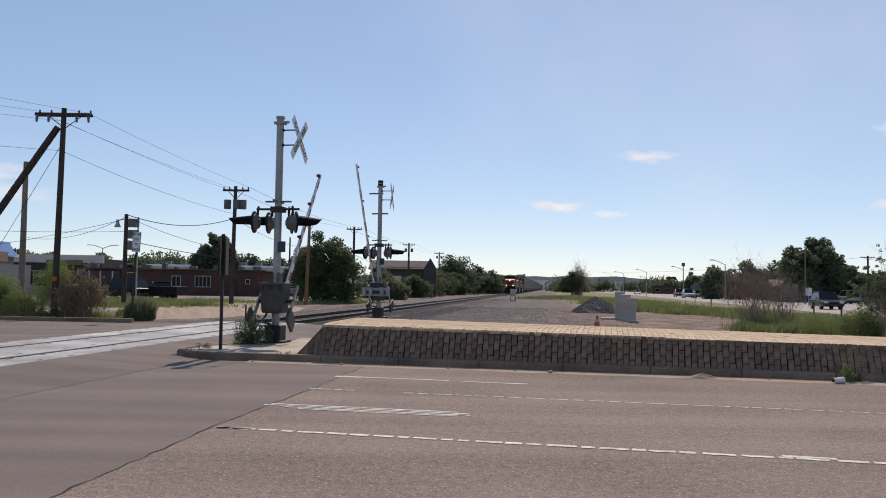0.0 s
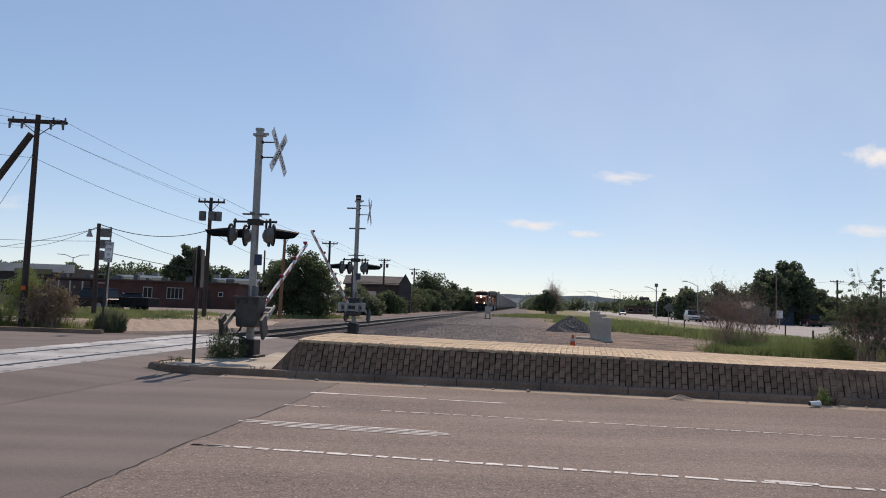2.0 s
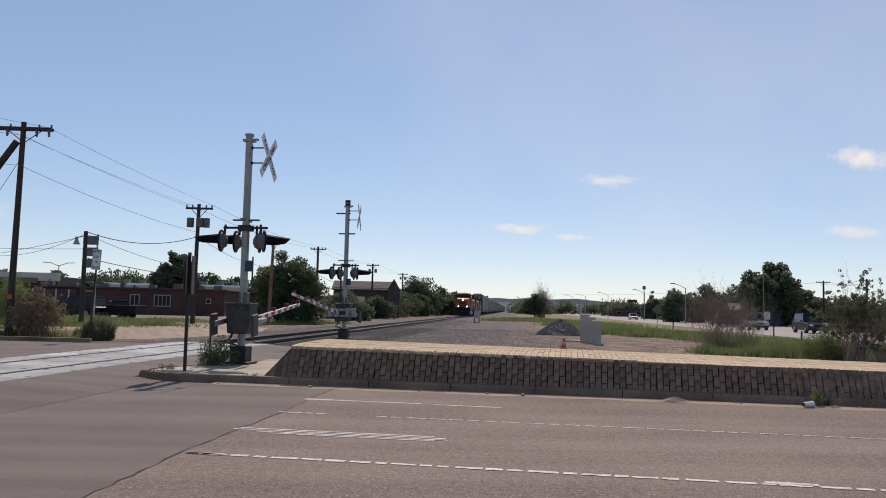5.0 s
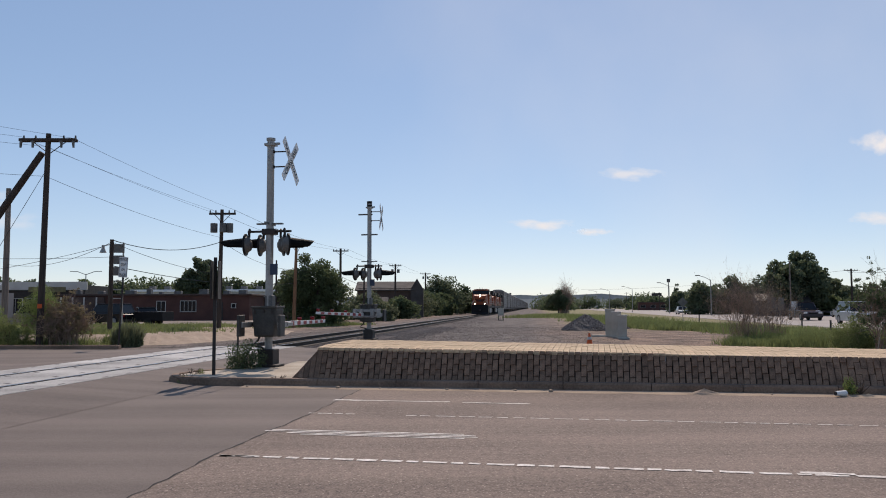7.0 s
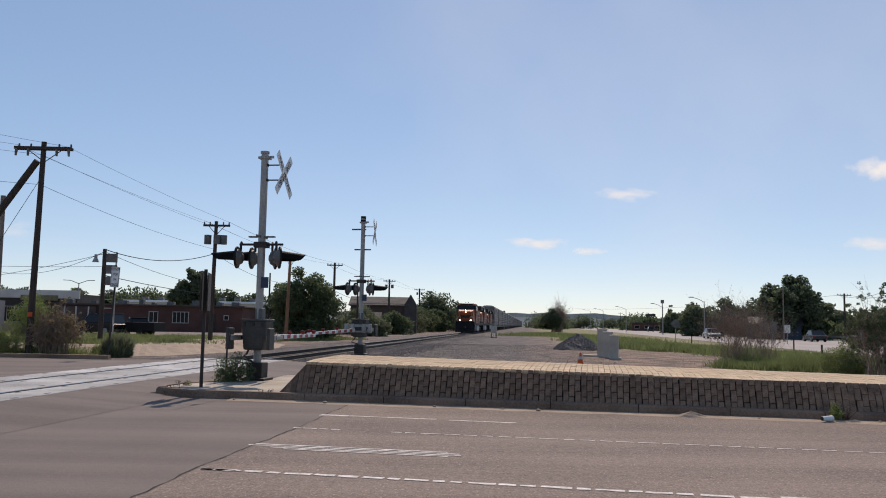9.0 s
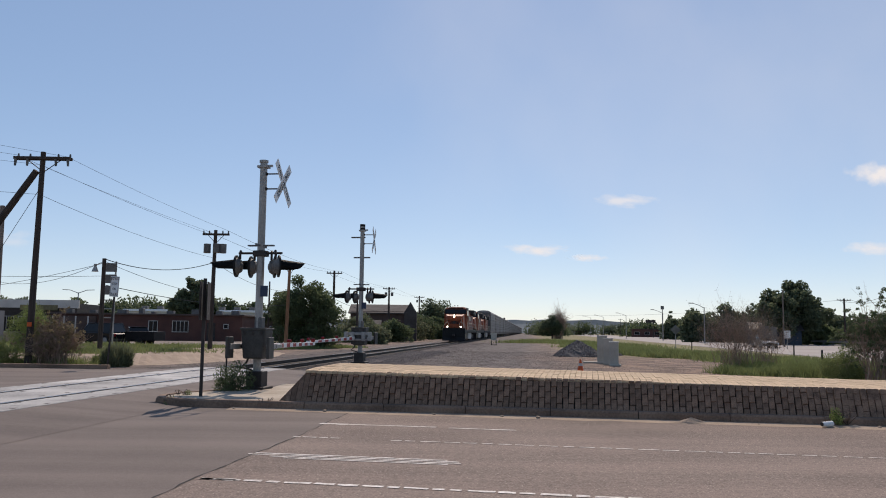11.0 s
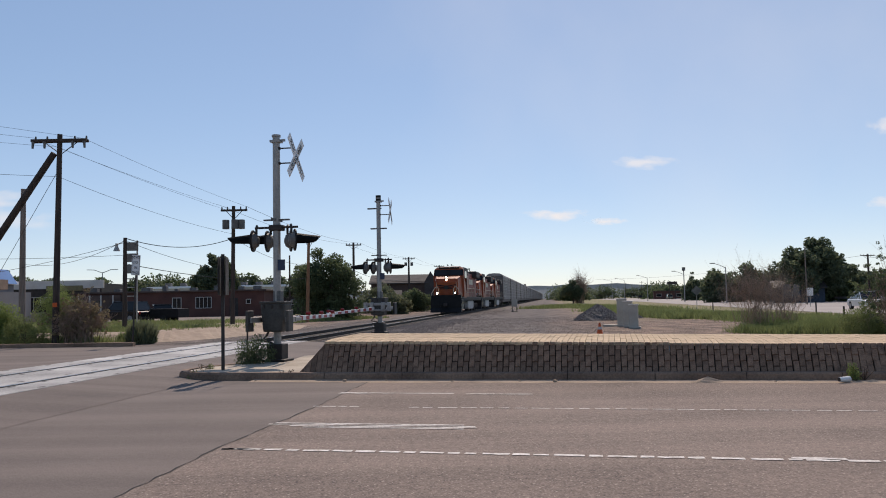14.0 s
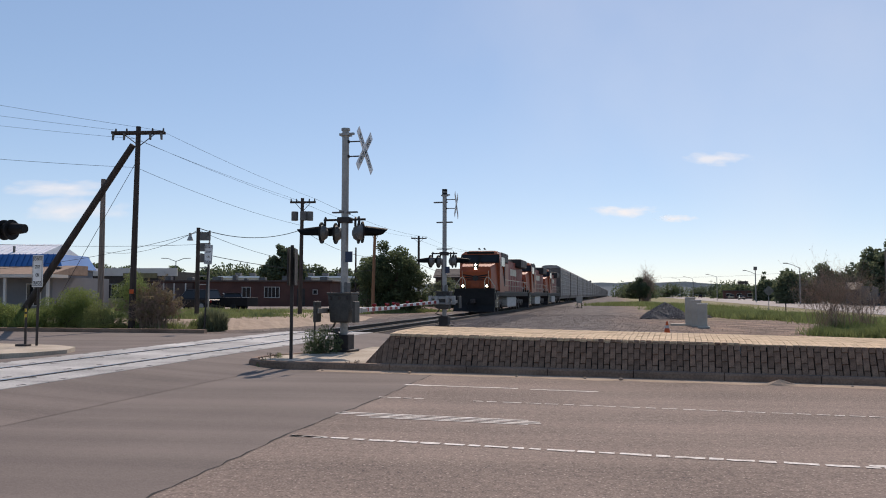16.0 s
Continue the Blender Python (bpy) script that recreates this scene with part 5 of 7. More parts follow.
def gravel_heap(x, y, w, h, label, seed):
    rng = np.random.default_rng(seed)
    bm = bmesh.new()
    n, rings = 26, 9
    g = []
    for j in range(rings + 1):
        f = j / rings
        row = []
        for i in range(n):
            a = 6.2832 * i / n
            rr = w / 2 * f * (1 + 0.1 * math.sin(3 * a + 1) + rng.uniform(-0.05, 0.05))
            row.append(bm.verts.new((x + rr * math.cos(a), y + rr * math.sin(a), -0.04 + h * max(0, 1 - f) ** 0.85 + rng.uniform(-0.03, 0.03))))
        g.append(row)
    for a, b in zip(g, g[1:]):
        for i in range(n):
            bm.faces.new((a[i], b[i], b[(i + 1) % n], a[(i + 1) % n]))
    ob = tagged(link("heap", bm, mat("heap_gravel", (0.16, 0.145, 0.135), (0.06, 0.055, 0.05), 0.95, scale=4, fine=14, bump=1.0)), label, "gravel heap")
    k = 0
    oct_v = np.array(((1, 0, 0), (-1, 0, 0), (0, 1, 0), (0, -1, 0), (0, 0, 1), (0, 0, -1)), float)
    oct_f = np.array(((0, 2, 4), (2, 1, 4), (1, 3, 4), (3, 0, 4), (2, 0, 5), (1, 2, 5), (3, 1, 5), (0, 3, 5)))
    vs, fs = [], []
    for i in range(2600):
        f, a = rng.uniform(0, 1) ** 0.5, rng.uniform(0, 6.283)
        c = np.array((x + w / 2 * f * math.cos(a), y + w / 2 * f * math.sin(a), -0.03 + h * (1 - f) ** 0.85))
        vs.append(oct_v * rng.uniform(0.4, 1.2, (6, 1)) * rng.uniform(0.045, 0.1) + c)
        fs.append(oct_f + k)
        k += 6
    s = new("heap_stones", from_arrays("heap_stones", np.concatenate(vs), np.concatenate(fs), M_STONE))
    s.parent = ob
    s["kind"] = "stuff"


gravel_heap(9.65, 51, 3.0, 0.98, "heap of dark grey crushed stone on the dirt", 8)
gravel_heap(12.4, 54, 1.4, 0.3, "low heap of dark gravel on the dirt", 9)

# ---- poles and wires ----
def utility_pole(x, y, h, label, material=M_WOOD, r=0.14, arm=1.1, arm_z=0.25, transformers=0, double=False, lean=(0, 0), rz=0):
    p = thing("utility_pole", pose(x, y, -0.03, 0, 0, rz), label, "utility pole", "utility poles")
    part("pole", T(((0, 0, 0), (lean[0], lean[1], h), r, r * 0.72), seg=12), material, p)
    top = Vector((lean[0], lean[1], 0))
    if arm:
        for dy in ((-0.1, 0.1) if double else (0.1,)):
            part("crossarm", soften(B((top.x, top.y + dy, h - arm_z, arm * 2, 0.09, 0.11)), 0.01, 1), material, p)
        for s in (-1, 1):
            part("brace", T(((top.x + s * arm * 0.6, top.y + 0.1, h - arm_z - 0.03), (top.x, top.y + 0.1, h - arm_z - 0.5), 0.018), seg=6), M_DARK, p)
        for dx in (-0.92, -0.5, 0.5, 0.92):
            part("insulator", T(((top.x + dx * arm, top.y + 0.1, h - arm_z + 0.05), (top.x + dx * arm, top.y + 0.1, h - arm_z + 0.2), 0.045, 0.03), seg=8), M_GREY, p)
            if double:
                part("dead_end", T(((top.x + dx * arm, top.y - 0.1, h - arm_z - 0.04), (top.x + dx * arm * 1.02, top.y - 0.1, h - arm_z - 0.3), 0.06, 0.04), seg=8), M_GREY, p)
    for k in range(transformers):
        dx = (-0.42, 0.42, 0.1)[k]
        part("transformer", soften(T(((top.x + dx, top.y - 0.12 * (k == 2), h - 1.25), (top.x + dx, top.y - 0.12 * (k == 2), h - 0.75), 0.19), seg=14), 0.02), M_GREY, p, "grey can transformer")
    return p


utility_pole(-14.5, 30.7, 8.0, "dark wooden utility pole with double crossarm behind the kerb", r=0.128, arm=1.05, double=True, lean=(0.1, 0))
utility_pole(-25.7, 50.0, 8.75, "weathered grey wooden pole with a thicker sleeved foot", M_WOODG, 0.2, arm=0)
utility_pole(-14.9, 38.4, 4.65, "short dark wooden pole carrying a small lamp", r=0.12, arm=0)
utility_pole(-11.35, 44.2, 6.75, "dark wooden utility pole with two can transformers", r=0.13, arm=0.72, arm_z=0.22, transformers=3, lean=(0.08, 0))
utility_pole(-9.95, 60, 6.0, "light brown wooden pole in front of trees", M_WOODL, 0.14, arm=0.4, arm_z=0.1, lean=(0.15, 0))
utility_pole(-13.1, 70, 5.5, "slim dark pole behind the signal mast", r=0.09, arm=0)
utility_pole(-9.15, 84, 7.5, "wooden utility pole with one crossarm beside the track", r=0.15, arm=0.8, arm_z=0.25)
utility_pole(-7.6, 95, 5.6, "plain dark wooden pole beside the track", r=0.12, arm=0)
utility_pole(-4.8, 115, 7.55, "wooden utility pole with transformers beside the track", r=0.16, arm=0.85, transformers=2)
utility_pole(-0.75, 160, 8.25, "wooden utility pole with transformers further along the track", r=0.17, arm=1.0, transformers=2)
for y, x, h in ((200, 5.3, 6.6), (216, 7.2, 6.4), (232, 9.0, 6.2)):
    utility_pole(x, y, h, "distant wooden utility pole beside trackside trees", r=0.16, arm=0.8)
utility_pole(62.4, 120, 7.0, "wooden utility pole with two crossarms beyond the highway", r=0.17, arm=1.05, arm_z=0.25)
utility_pole(46.0, 80, 5.45, "wooden utility pole with a crossarm near the highway", r=0.13, arm=0.72, arm_z=0.2)
utility_pole(44.35, 100, 7.0, "tall plain grey pole beside the highway", M_WOODG, 0.08, arm=0)
for a, y, h in ((13.6, 420, 9), (14.3, 440, 8.5), (15.0, 380, 8), (12.5, 520, 10)):
    utility_pole(y * math.tan(radians(a)), y, h, "distant utility pole near the horizon", r=0.14, arm=1.2, arm_z=0.5)

# raking brace pole
tagged(link("brace_pole", T(((-19.4, 31.2, 0.4), (-14.62, 30.72, 7.25), 0.145, 0.12), ((-19.9, 31.25, -0.3), (-19.4, 31.2, 0.4), 0.145, 0.145), seg=12), M_WOOD), "thick raking wooden brace pole leaning on a utility pole", "brace pole")
tagged(link("pole_marker", soften(B((-14.45, 30.53, 1.5, 0.16, 0.04, 0.16)), 0.01), M_CONE), "small red orange marker on a wooden pole", "marker")


def wire(a, b, drop, r=0.006, label="thin black overhead wire"):
    pts = sag(a, b, drop)
    tagged(link("overhead_wire", path_tube(pts, r, 4), M_WIRE), label, "wire", "overhead wires")


A1, A2, A3 = (-15.4, 30.7, 7.85), (-13.5, 30.7, 7.8), (-14.5, 30.8, 7.5)
D1, D2, D3 = (-11.85, 44.3, 6.72), (-10.6, 44.3, 6.7), (-11.3, 44.3, 6.4)
for a, b in ((A1, D1), (A2, D2), (A3, D3)):
    wire(a, b, 0.1)
for a, b in ((D1, (-9.9, 84.1, 7.4)), (D2, (-8.4, 84.1, 7.4)), ((-9.9, 84.1, 7.4), (-5.6, 115.1, 7.45)), ((-8.4, 84.1, 7.4), (-4.0, 115.1, 7.45)), ((-5.6, 115.1, 7.45), (-1.6, 160.1, 8.1)), ((-4.0, 115.1, 7.45), (0.2, 160.1, 8.1))):
    wire(a, b, 0.4, 0.009)
wire((-14.45, 30.7, 6.35), (-11.3, 44.2, 5.2), 0.2, 0.008, "thin black cable between two utility poles")
wire((-14.45, 30.7, 6.35), (-32, 24, 7.6), 0.3, 0.008)
wire(A1, (-32, 23, 9.6), 0.2)
wire(A2, (-31, 21, 10.0), 0.2)
wire(A3, (-33, 25, 9.2), 0.2)
wire((-14.9, 38.4, 4.6), (-11.35, 44.2, 4.95), 0.45, 0.022, "sagging black cable between two poles")
wire((-14.9, 38.4, 4.5), (-11.35, 44.2, 3.2), 0.2, 0.011)
wire((-14.9, 38.4, 3.4), (-9.95, 60, 3.2), 0.4, 0.02, "sagging black cable with a splice")
wire((-14.9, 38.4, 4.5), (-25.7, 50, 4.1), 0.5, 0.011)
wire((-14.9, 38.4, 3.8), (-30, 36, 4.1), 0.25, 0.011)
wire((-14.9, 38.4, 4.4), (-27, 40, 2.6), 0.3, 0.012)
wire((-11.3, 44.2, 5.0), (-9.9, 60, 4.2), 0.4, 0.011)
wire((-9.9, 60, 4.4), (-9.1, 84, 5.0), 0.5, 0.011)
wire((-9.1, 84, 4.6), (-4.8, 115, 4.6), 0.7, 0.02)
wire((-14.5, 30.7, 6.5), (-20.5, 35, 0.2), 0.0, 0.01, "thin steel guy wire")
wire((-14.5, 30.7, 7.2), (-23.0, 37, 0.2), 0.0, 0.01, "thin steel guy wire")
wire((61.5, 120, 6.8), (45.4, 80, 5.3), 0.5, 0.02)
wire((63.3, 120, 6.8), (46.6, 80, 5.3), 0.5, 0.02)
wire((62.4, 120, 6.8), (40, 215, 6.0), 0.8, 0.02)
tagged(link("pole_lamp", soften(T(((-15.3, 38.4, 4.0), (-15.3, 38.4, 4.22), 0.16, 0.07), ((-15.3, 38.4, 4.22), (-15.3, 38.4, 4.36), 0.07), ((-15.3, 38.4, 4.32), (-14.9, 38.4, 4.4), 0.02), seg=10), 0.006, 1), M_GALV), "small grey area lamp on a wooden pole", "lamp")


def street_lamp(x, y, h, arm):
    s = thing("street_lamp", pose(x, y, -0.03), "tall grey street lamp with a curved arm beside the highway", "street lamp", "street lamps")
    part("post", T(((0, 0, 0), (0, 0, h), 0.11, 0.07), seg=8), M_GALV, s)
    part("arm", path_tube([Vector((0, 0, h - 0.1)), Vector((-arm * 0.5, 0, h + 0.35)), Vector((-arm, 0, h + 0.62))], 0.045, 6), M_GALV, s)
    part("lamp_head", soften(B((-arm - 0.35, 0, h + 0.66, 0.75, 0.28, 0.14)), 0.04), M_GREY, s)


for x, y, h, arm in ((44.9, 130, 5.75, 1.75), (50, 170, 5.8, 1.8), (56, 225, 6.4, 2.2), (64, 290, 7.2, 2.6), (76, 370, 8.4, 3.0)):
    street_lamp(x, y, h, arm)
s = thing("street_lamp", pose(-50, 120, 0), "thin double-armed street lamp above roofs", "street lamp", "street lamps")
part("post", T(((0, 0, 0), (0, 0, 6.4), 0.1, 0.07), seg=8), M_GALV, s)
for d in (-1, 1):
    part("arm", path_tube([Vector((0, 0, 6.3)), Vector((d * 1.2, 0, 6.75)), Vector((d * 2.3, 0, 6.8))], 0.05, 6), M_GALV, s)


# ---- signs ----
def text_sign(x, y, z0, rz, tilt, lines, w, h, zc, label, post_m=M_DARK, size=0.125):
    s = thing("traffic_sign", pose(x, y, z0, 0, tilt, rz), label, "traffic sign", "traffic signs")
    part("post", soften(B((0, 0.03, zc / 2 + 0.2, 0.06, 0.04, zc + 0.35)), 0.006, 1), post_m, s)
    pl = part("sign_plate", soften(B((0, 0, zc, w, 0.012, h)), 0.004, 1), M_WHITE, s, "white plate with black capitals")
    part("border", B((0, -0.0075, zc + h / 2 - 0.035, w - 0.05, 0.003, 0.012), (0, -0.0075, zc - h / 2 + 0.035, w - 0.05, 0.003, 0.012), (-w / 2 + 0.03, -0.0075, zc, 0.012, 0.003, h - 0.08), (w / 2 - 0.03, -0.0075, zc, 0.012, 0.003, h - 0.08)), M_INK, pl)
    for i, t in enumerate(lines):
        lettering("lettering", t, size, pl, pose(0, -0.009, zc + h / 2 - h * (i + 0.5) / len(lines), 90, 0, 0) @ Matrix.Diagonal((0.75, 1, 1, 1)))
    return s


text_sign(-11.36, 19.0, 0.13, -28, 0, ("DO NOT", "STOP", "ON", "TRACKS"), 0.44, 0.78, 1.83, "white do not stop on tracks sign on the median")
text_sign(-11.1, 29.3, -0.03, -24, 3.5, ("DO NOT", "STOP", "ON", "TRACKS"), 0.4, 0.72, 2.9, "leaning white do not stop on tracks sign behind the kerb")
# delineator beside the median sign
d = thing("delineator_post", pose(-11.62, 19.0, 0.13), "short dark post with yellow reflectors on the median", "marker post")
part("post", B((0, 0, 0.5, 0.05, 0.03, 1.0)), M_DARK, d)
for z in (0.75, 0.88):
    part("reflector", B((0, -0.02, z, 0.05, 0.01, 0.08)), M_YEL, d)
part("foot", soften(B((-0.05, 0, 0.03, 0.3, 0.2, 0.06)), 0.01), M_DARK, d)
# back-to-back signs on one post, seen edge-on
b = thing("sign_post", pose(-4.28, 16.1, 0.1, 0, 0, 8), "dark steel post with two back-to-back sign plates", "sign post")
part("post", B((0, 0, 1.15, 0.06, 0.06, 2.3)), M_DARK, b)
part("sign_plate", soften(B((-0.06, -0.02, 1.86, 0.014, 0.5, 0.74)), 0.004, 1), M_DARK, b, "dull brown sign back")
part("sign_plate", soften(B((0.07, 0.05, 1.86, 0.014, 0.5, 0.74)), 0.004, 1), M_DARK, b, "dark sign plate")
# thin rod beside the mast
tagged(link("marker_rod", T(((-4.4, 18.6, 0.1), (-4.4, 18.6, 0.95), 0.02), seg=8), M_DARK), "thin dark rod beside the signal mast", "rod")
# ladder-like sign stack behind the short pole
f = thing("sign_tower", pose(-17.9, 47, -0.03), "tall thin frame with three grey sign panels", "sign tower")
for x in (-0.35, 0.35):
    part("post", B((x, 0, 2.6, 0.07, 0.07, 5.2)), M_GALV, f)
for z in (4.85, 4.2, 3.55):
    part("panel", soften(B((0, -0.05, z, 0.85, 0.06, 0.5)), 0.01, 1), M_GREY, f)
for z in (3.0, 2.5, 2.0):
    part("rung", B((0, 0, z, 0.7, 0.04, 0.05)), M_GALV, f)
# median signal at the left edge
m = thing("crossing_signal", pose(-12.95, 19.3, 0.13, 0, 0, ROAD_RZ), "grey crossing signal mast with hooded lamps on the median", "crossing signal", "crossing signals")
part("mast", T(((0, 0, 0), (0, 0, 4.8), 0.085, 0.08), seg=14), M_GALV, m)
part("base", soften(B((0, 0, 0.2, 0.36, 0.36, 0.4)), 0.02), M_DARK, m)
part("lamp_bar", T(((-0.5, 0, 3.0), (0.9, 0, 3.0), 0.028)), M_GREY, m)
part("mechanism_box", soften(B((0, -0.05, 1.2, 0.46, 0.4, 0.56)), 0.04), M_GREY, m)
for x in (0.68, 0.9):
    lamp = part("signal_lamp", T(((x, -0.1, 2.84), (x + 0.04, -0.1, 2.84), 0.25), ((x, -0.1, 2.84), (x - 0.12, -0.1, 2.84), 0.14, 0.08), seg=20), M_BLACK, m, "black hooded flashing lamp")
    part("hood", T(((x + 0.03, -0.1, 2.86), (x + 0.42, -0.1, 2.86), 0.155, 0.11), seg=16), M_BLACK, lamp)
# roadside signs by the highway
w = thing("road_sign", pose(35.7, 85, -0.03, 0, 0, -15), "grey backs of road signs on posts beside the highway", "road sign", "road signs")
for x in (-0.45, 0.75):
    part("post", B((x, 0, 1.2, 0.09, 0.09, 2.4)), M_GALV, w)
part("panel", soften(B((0.0, -0.08, 1.75, 0.8, 0.03, 1.3)), 0.01, 1), M_GREY, w)
part("panel", soften(B((0.85, -0.08, 1.7, 0.62, 0.03, 1.2)), 0.01, 1), M_GREY, w)
w = thing("road_sign", pose(37.6, 84, -0.03, 0, 0, -18), "small white sign on a post beside the highway", "road sign", "road signs")
part("post", B((0, 0, 1.0, 0.06, 0.06, 2.0)), M_GALV, w)
part("panel", soften(B((0, -0.05, 1.55, 0.6, 0.02, 0.8)), 0.006, 1), M_WHITE, w)
w = thing("road_sign", pose(23.2, 75, -0.03, 0, 0, -15), "grey back of a diamond road sign", "road sign", "road signs")
part("post", B((0, 0, 1.1, 0.06, 0.06, 2.2)), M_GALV, w)
part("panel", soften(B((0, -0.04, 1.85, 0.66, 0.02, 0.66, pose(0, 0, 0, 0, 45, 0))), 0.006, 1), M_GREY, w)
for x, y, h in ((22.75, 50, 0.9), (18.6, 38, 0.8), (20.4, 62, 0.85)):
    tagged(link("marker_post", B((x, y, h / 2 - 0.03, 0.07, 0.05, h)), M_DARK), "short dark marker post on the verge", "marker post", "marker posts")
w = thing("billboard", pose(83.7, 300, -0.03, 0, 0, -12), "dark horizontal billboard on two posts", "billboard")
part("panel", soften(B((0, 0, 6.0, 3.6, 0.3, 1.0)), 0.03, 1), M_DARK, w)
for x in (-1.0, 1.0):
    part("post", B((x, 0, 2.8, 0.22, 0.22, 5.6)), M_DARK, w)
tagged(link("tall_sign", T(((70.5, 240, 0), (70.5, 240, 9.0), 0.14, 0.12), ((70.5, 240, 8.6), (70.5, 240, 9.6), 0.5, 0.5), seg=8), M_GREY), "tall grey pole sign beyond the highway", "sign")


# ---- buildings ----
def window(parent, x, y, z, w, h, panes=2):
    wd = part("window", B((x, y, z, w, 0.06, h)), M_GLASS, parent, "dark glazed window")
    part("frame", B((x, y - 0.03, z + h / 2, w + 0.1, 0.07, 0.06), (x, y - 0.03, z - h / 2, w + 0.1, 0.07, 0.06), (x - w / 2, y - 0.03, z, 0.06, 0.07, h), (x + w / 2, y - 0.03, z, 0.06, 0.07, h),
                    *[(x - w / 2 + w * (i + 1) / panes, y - 0.03, z, 0.045, 0.06, h) for i in range(panes - 1)]), M_WALLW, wd, "pale window frame")


h1 = thing("brick_building", pose(-31.9, 95, -0.03), "long single-storey red brick building with a flat roof", "building")
part("wall", B((0, 4, 1.45, 22.2, 8, 2.9)), M_REDBRICK, h1)
part("roof", soften(B((0, 4, 2.98, 22.8, 8.5, 0.2)), 0.03, 1), M_BROWN, h1, "flat dark roof edge")
window(h1, 1.0, -0.02, 1.65, 1.0, 1.2, 2)
window(h1, 4.1, -0.02, 1.65, 1.8, 1.25, 4)
window(h1, 9.3, -0.02, 1.7, 0.5, 0.5, 1)
part("door", B((7.6, -0.03, 1.05, 0.95, 0.06, 2.1)), M_DARK, h1)
part("notice", B((-2.6, -0.03, 1.2, 0.55, 0.03, 0.5)), M_WALLW, h1, "pale notice board")
part("porch_wall", B((-8.2, -0.25, 1.35, 5.6, 0.5, 2.7)), M_BROWN, h1, "weathered timber front")
for x in (-10.2, -8.9, -7.6, -6.2):
    part("porch_post", B((x, -0.55, 1.35, 0.14, 0.12, 2.7)), M_WALLW, h1)
part("porch_door", B((-8.2, -0.53, 1.05, 0.95, 0.05, 2.1)), M_GLASS, h1)
for x, ww, hh in ((-9.6, 0.9, 0.5), (-6.8, 0.7, 0.4), (-3.4, 1.1, 0.5), (-1.2, 0.5, 0.7), (2.2, 0.8, 0.4), (5.2, 1.0, 0.6), (7.9, 0.7, 0.45), (9.8, 0.9, 0.5), (0.2, 0.4, 0.3)):
    part("roof_vent", soften(B((x, 2.5, 3.05 + hh / 2, ww, 0.8, hh)), 0.03, 1), M_GREY, h1)
h2 = thing("brick_building", pose(-17.5, 104, -0.03), "low dark brown brick building behind the signal mast", "building")
part("wall", B((0, 3, 1.35, 9.0, 6, 2.7)), M_BROWN, h2)
part("roof", B((0, 3, 2.78, 9.4, 6.4, 0.16)), M_ROOFT, h2)
window(h2, -1.5, -0.02, 1.5, 0.6, 0.6, 1)
part("door", B((1.8, -0.03, 1.05, 0.9, 0.06, 2.1)), M_WALLW, h2)

h3 = thing("shop_building", pose(-36.0, 54, -0.03), "grey single-storey shop with a blue metal mansard and canopy", "building")
part("wall", B((-1.35, 4, 1.3, 12.3, 8, 2.6)), M_STUCCO, h3)
part("canopy_edge", B((-1.0, -0.8, 2.62, 13.6, 2.0, 0.22)), M_WALLW, h3, "pale canopy edge")
part("tan_roof", profile([(-1.8, 2.74), (1.6, 3.42), (3.0, 3.42), (3.0, 2.74)], -7.8, 5.7), M_TANROOF, h3, "tan shingled lower roof")
mans = profile([(1.2, 3.2), (1.9, 4.25), (6.0, 4.25), (6.0, 3.2)], -7.8, 4.8)
for v in mans.verts:
    if v.co.z > 4 and v.co.x > 0:
        v.co.x -= 0.7
part("blue_roof", mans, M_ROOFB, h3, "blue standing seam mansard roof")
for i in range(29):
    x = -7.6 + i * 0.42
    part("seam", B((x, 1.5, 3.75, 0.05, 0.06, 1.26, pose(0, 0, 0, -33.7, 0, 0))), M_ROOFB, h3)
for x in (-4.5, 2.4, 5.4):
    part("canopy_post", B((x, -1.6, 1.25, 0.16, 0.16, 2.5)), M_WALLW, h3)
window(h3, -5.0, -0.03, 1.35, 1.6, 1.4, 2)
window(h3, 3.5, -0.03, 1.35, 1.0, 1.5, 2)
part("wall_sign", soften(B((-1.6, -0.05, 1.75, 0.75, 0.08, 0.9)), 0.02, 1), M_STUCCO, h3, "grey electric cabinet on the wall")
for x in (-4.2, 5.0):
    part("roof_lamp", soften(B((x, 0.2, 3.22, 0.45, 0.3, 0.14)), 0.03, 1), M_DARK, h3)

h4 = thing("warehouse", pose(-63.0, 84, -0.03), "large building with a low white metal gable roof", "building")
part("wall", B((0, 8, 2.2, 21, 16, 4.4)), M_STUCCO, h4)
part("roof", profile([(-0.6, 4.3), (-0.6, 4.5), (8, 7.2), (16.6, 4.5), (16.6, 4.3)], -10.9, 10.9), M_ROOFW, h4, "white ribbed metal roof")
for i in range(26):
    part("rib", B((-10.6 + i * 0.84, 3.7, 5.88, 0.07, 9.1, 0.06, pose(0, 0, 0, 17.4, 0, 0))), M_ROOFW, h4)
for x, z in ((4.4, 6.6), (7.2, 6.3)):
    part("vent_pipe", T(((x, 4.5, 5.6), (x, 4.5, z + 0.5), 0.14), seg=8), M_GREY, h4)
h5 = thing("shop_building", pose(-53.5, 112, -0.03), "flat-roofed shop with a dark front and pale sign band", "building")
part("wall", B((0, 4, 2.3, 13.5, 8, 4.6)), M_DARK, h5)
part("fascia", B((0, -0.12, 4.5, 14.2, 0.3, 1.1)), M_WALLW, h5)
part("sign_band", B((1.8, -0.3, 4.0, 5.0, 0.08, 0.7)), M_OLIVE, h5, "dull yellow sign band")
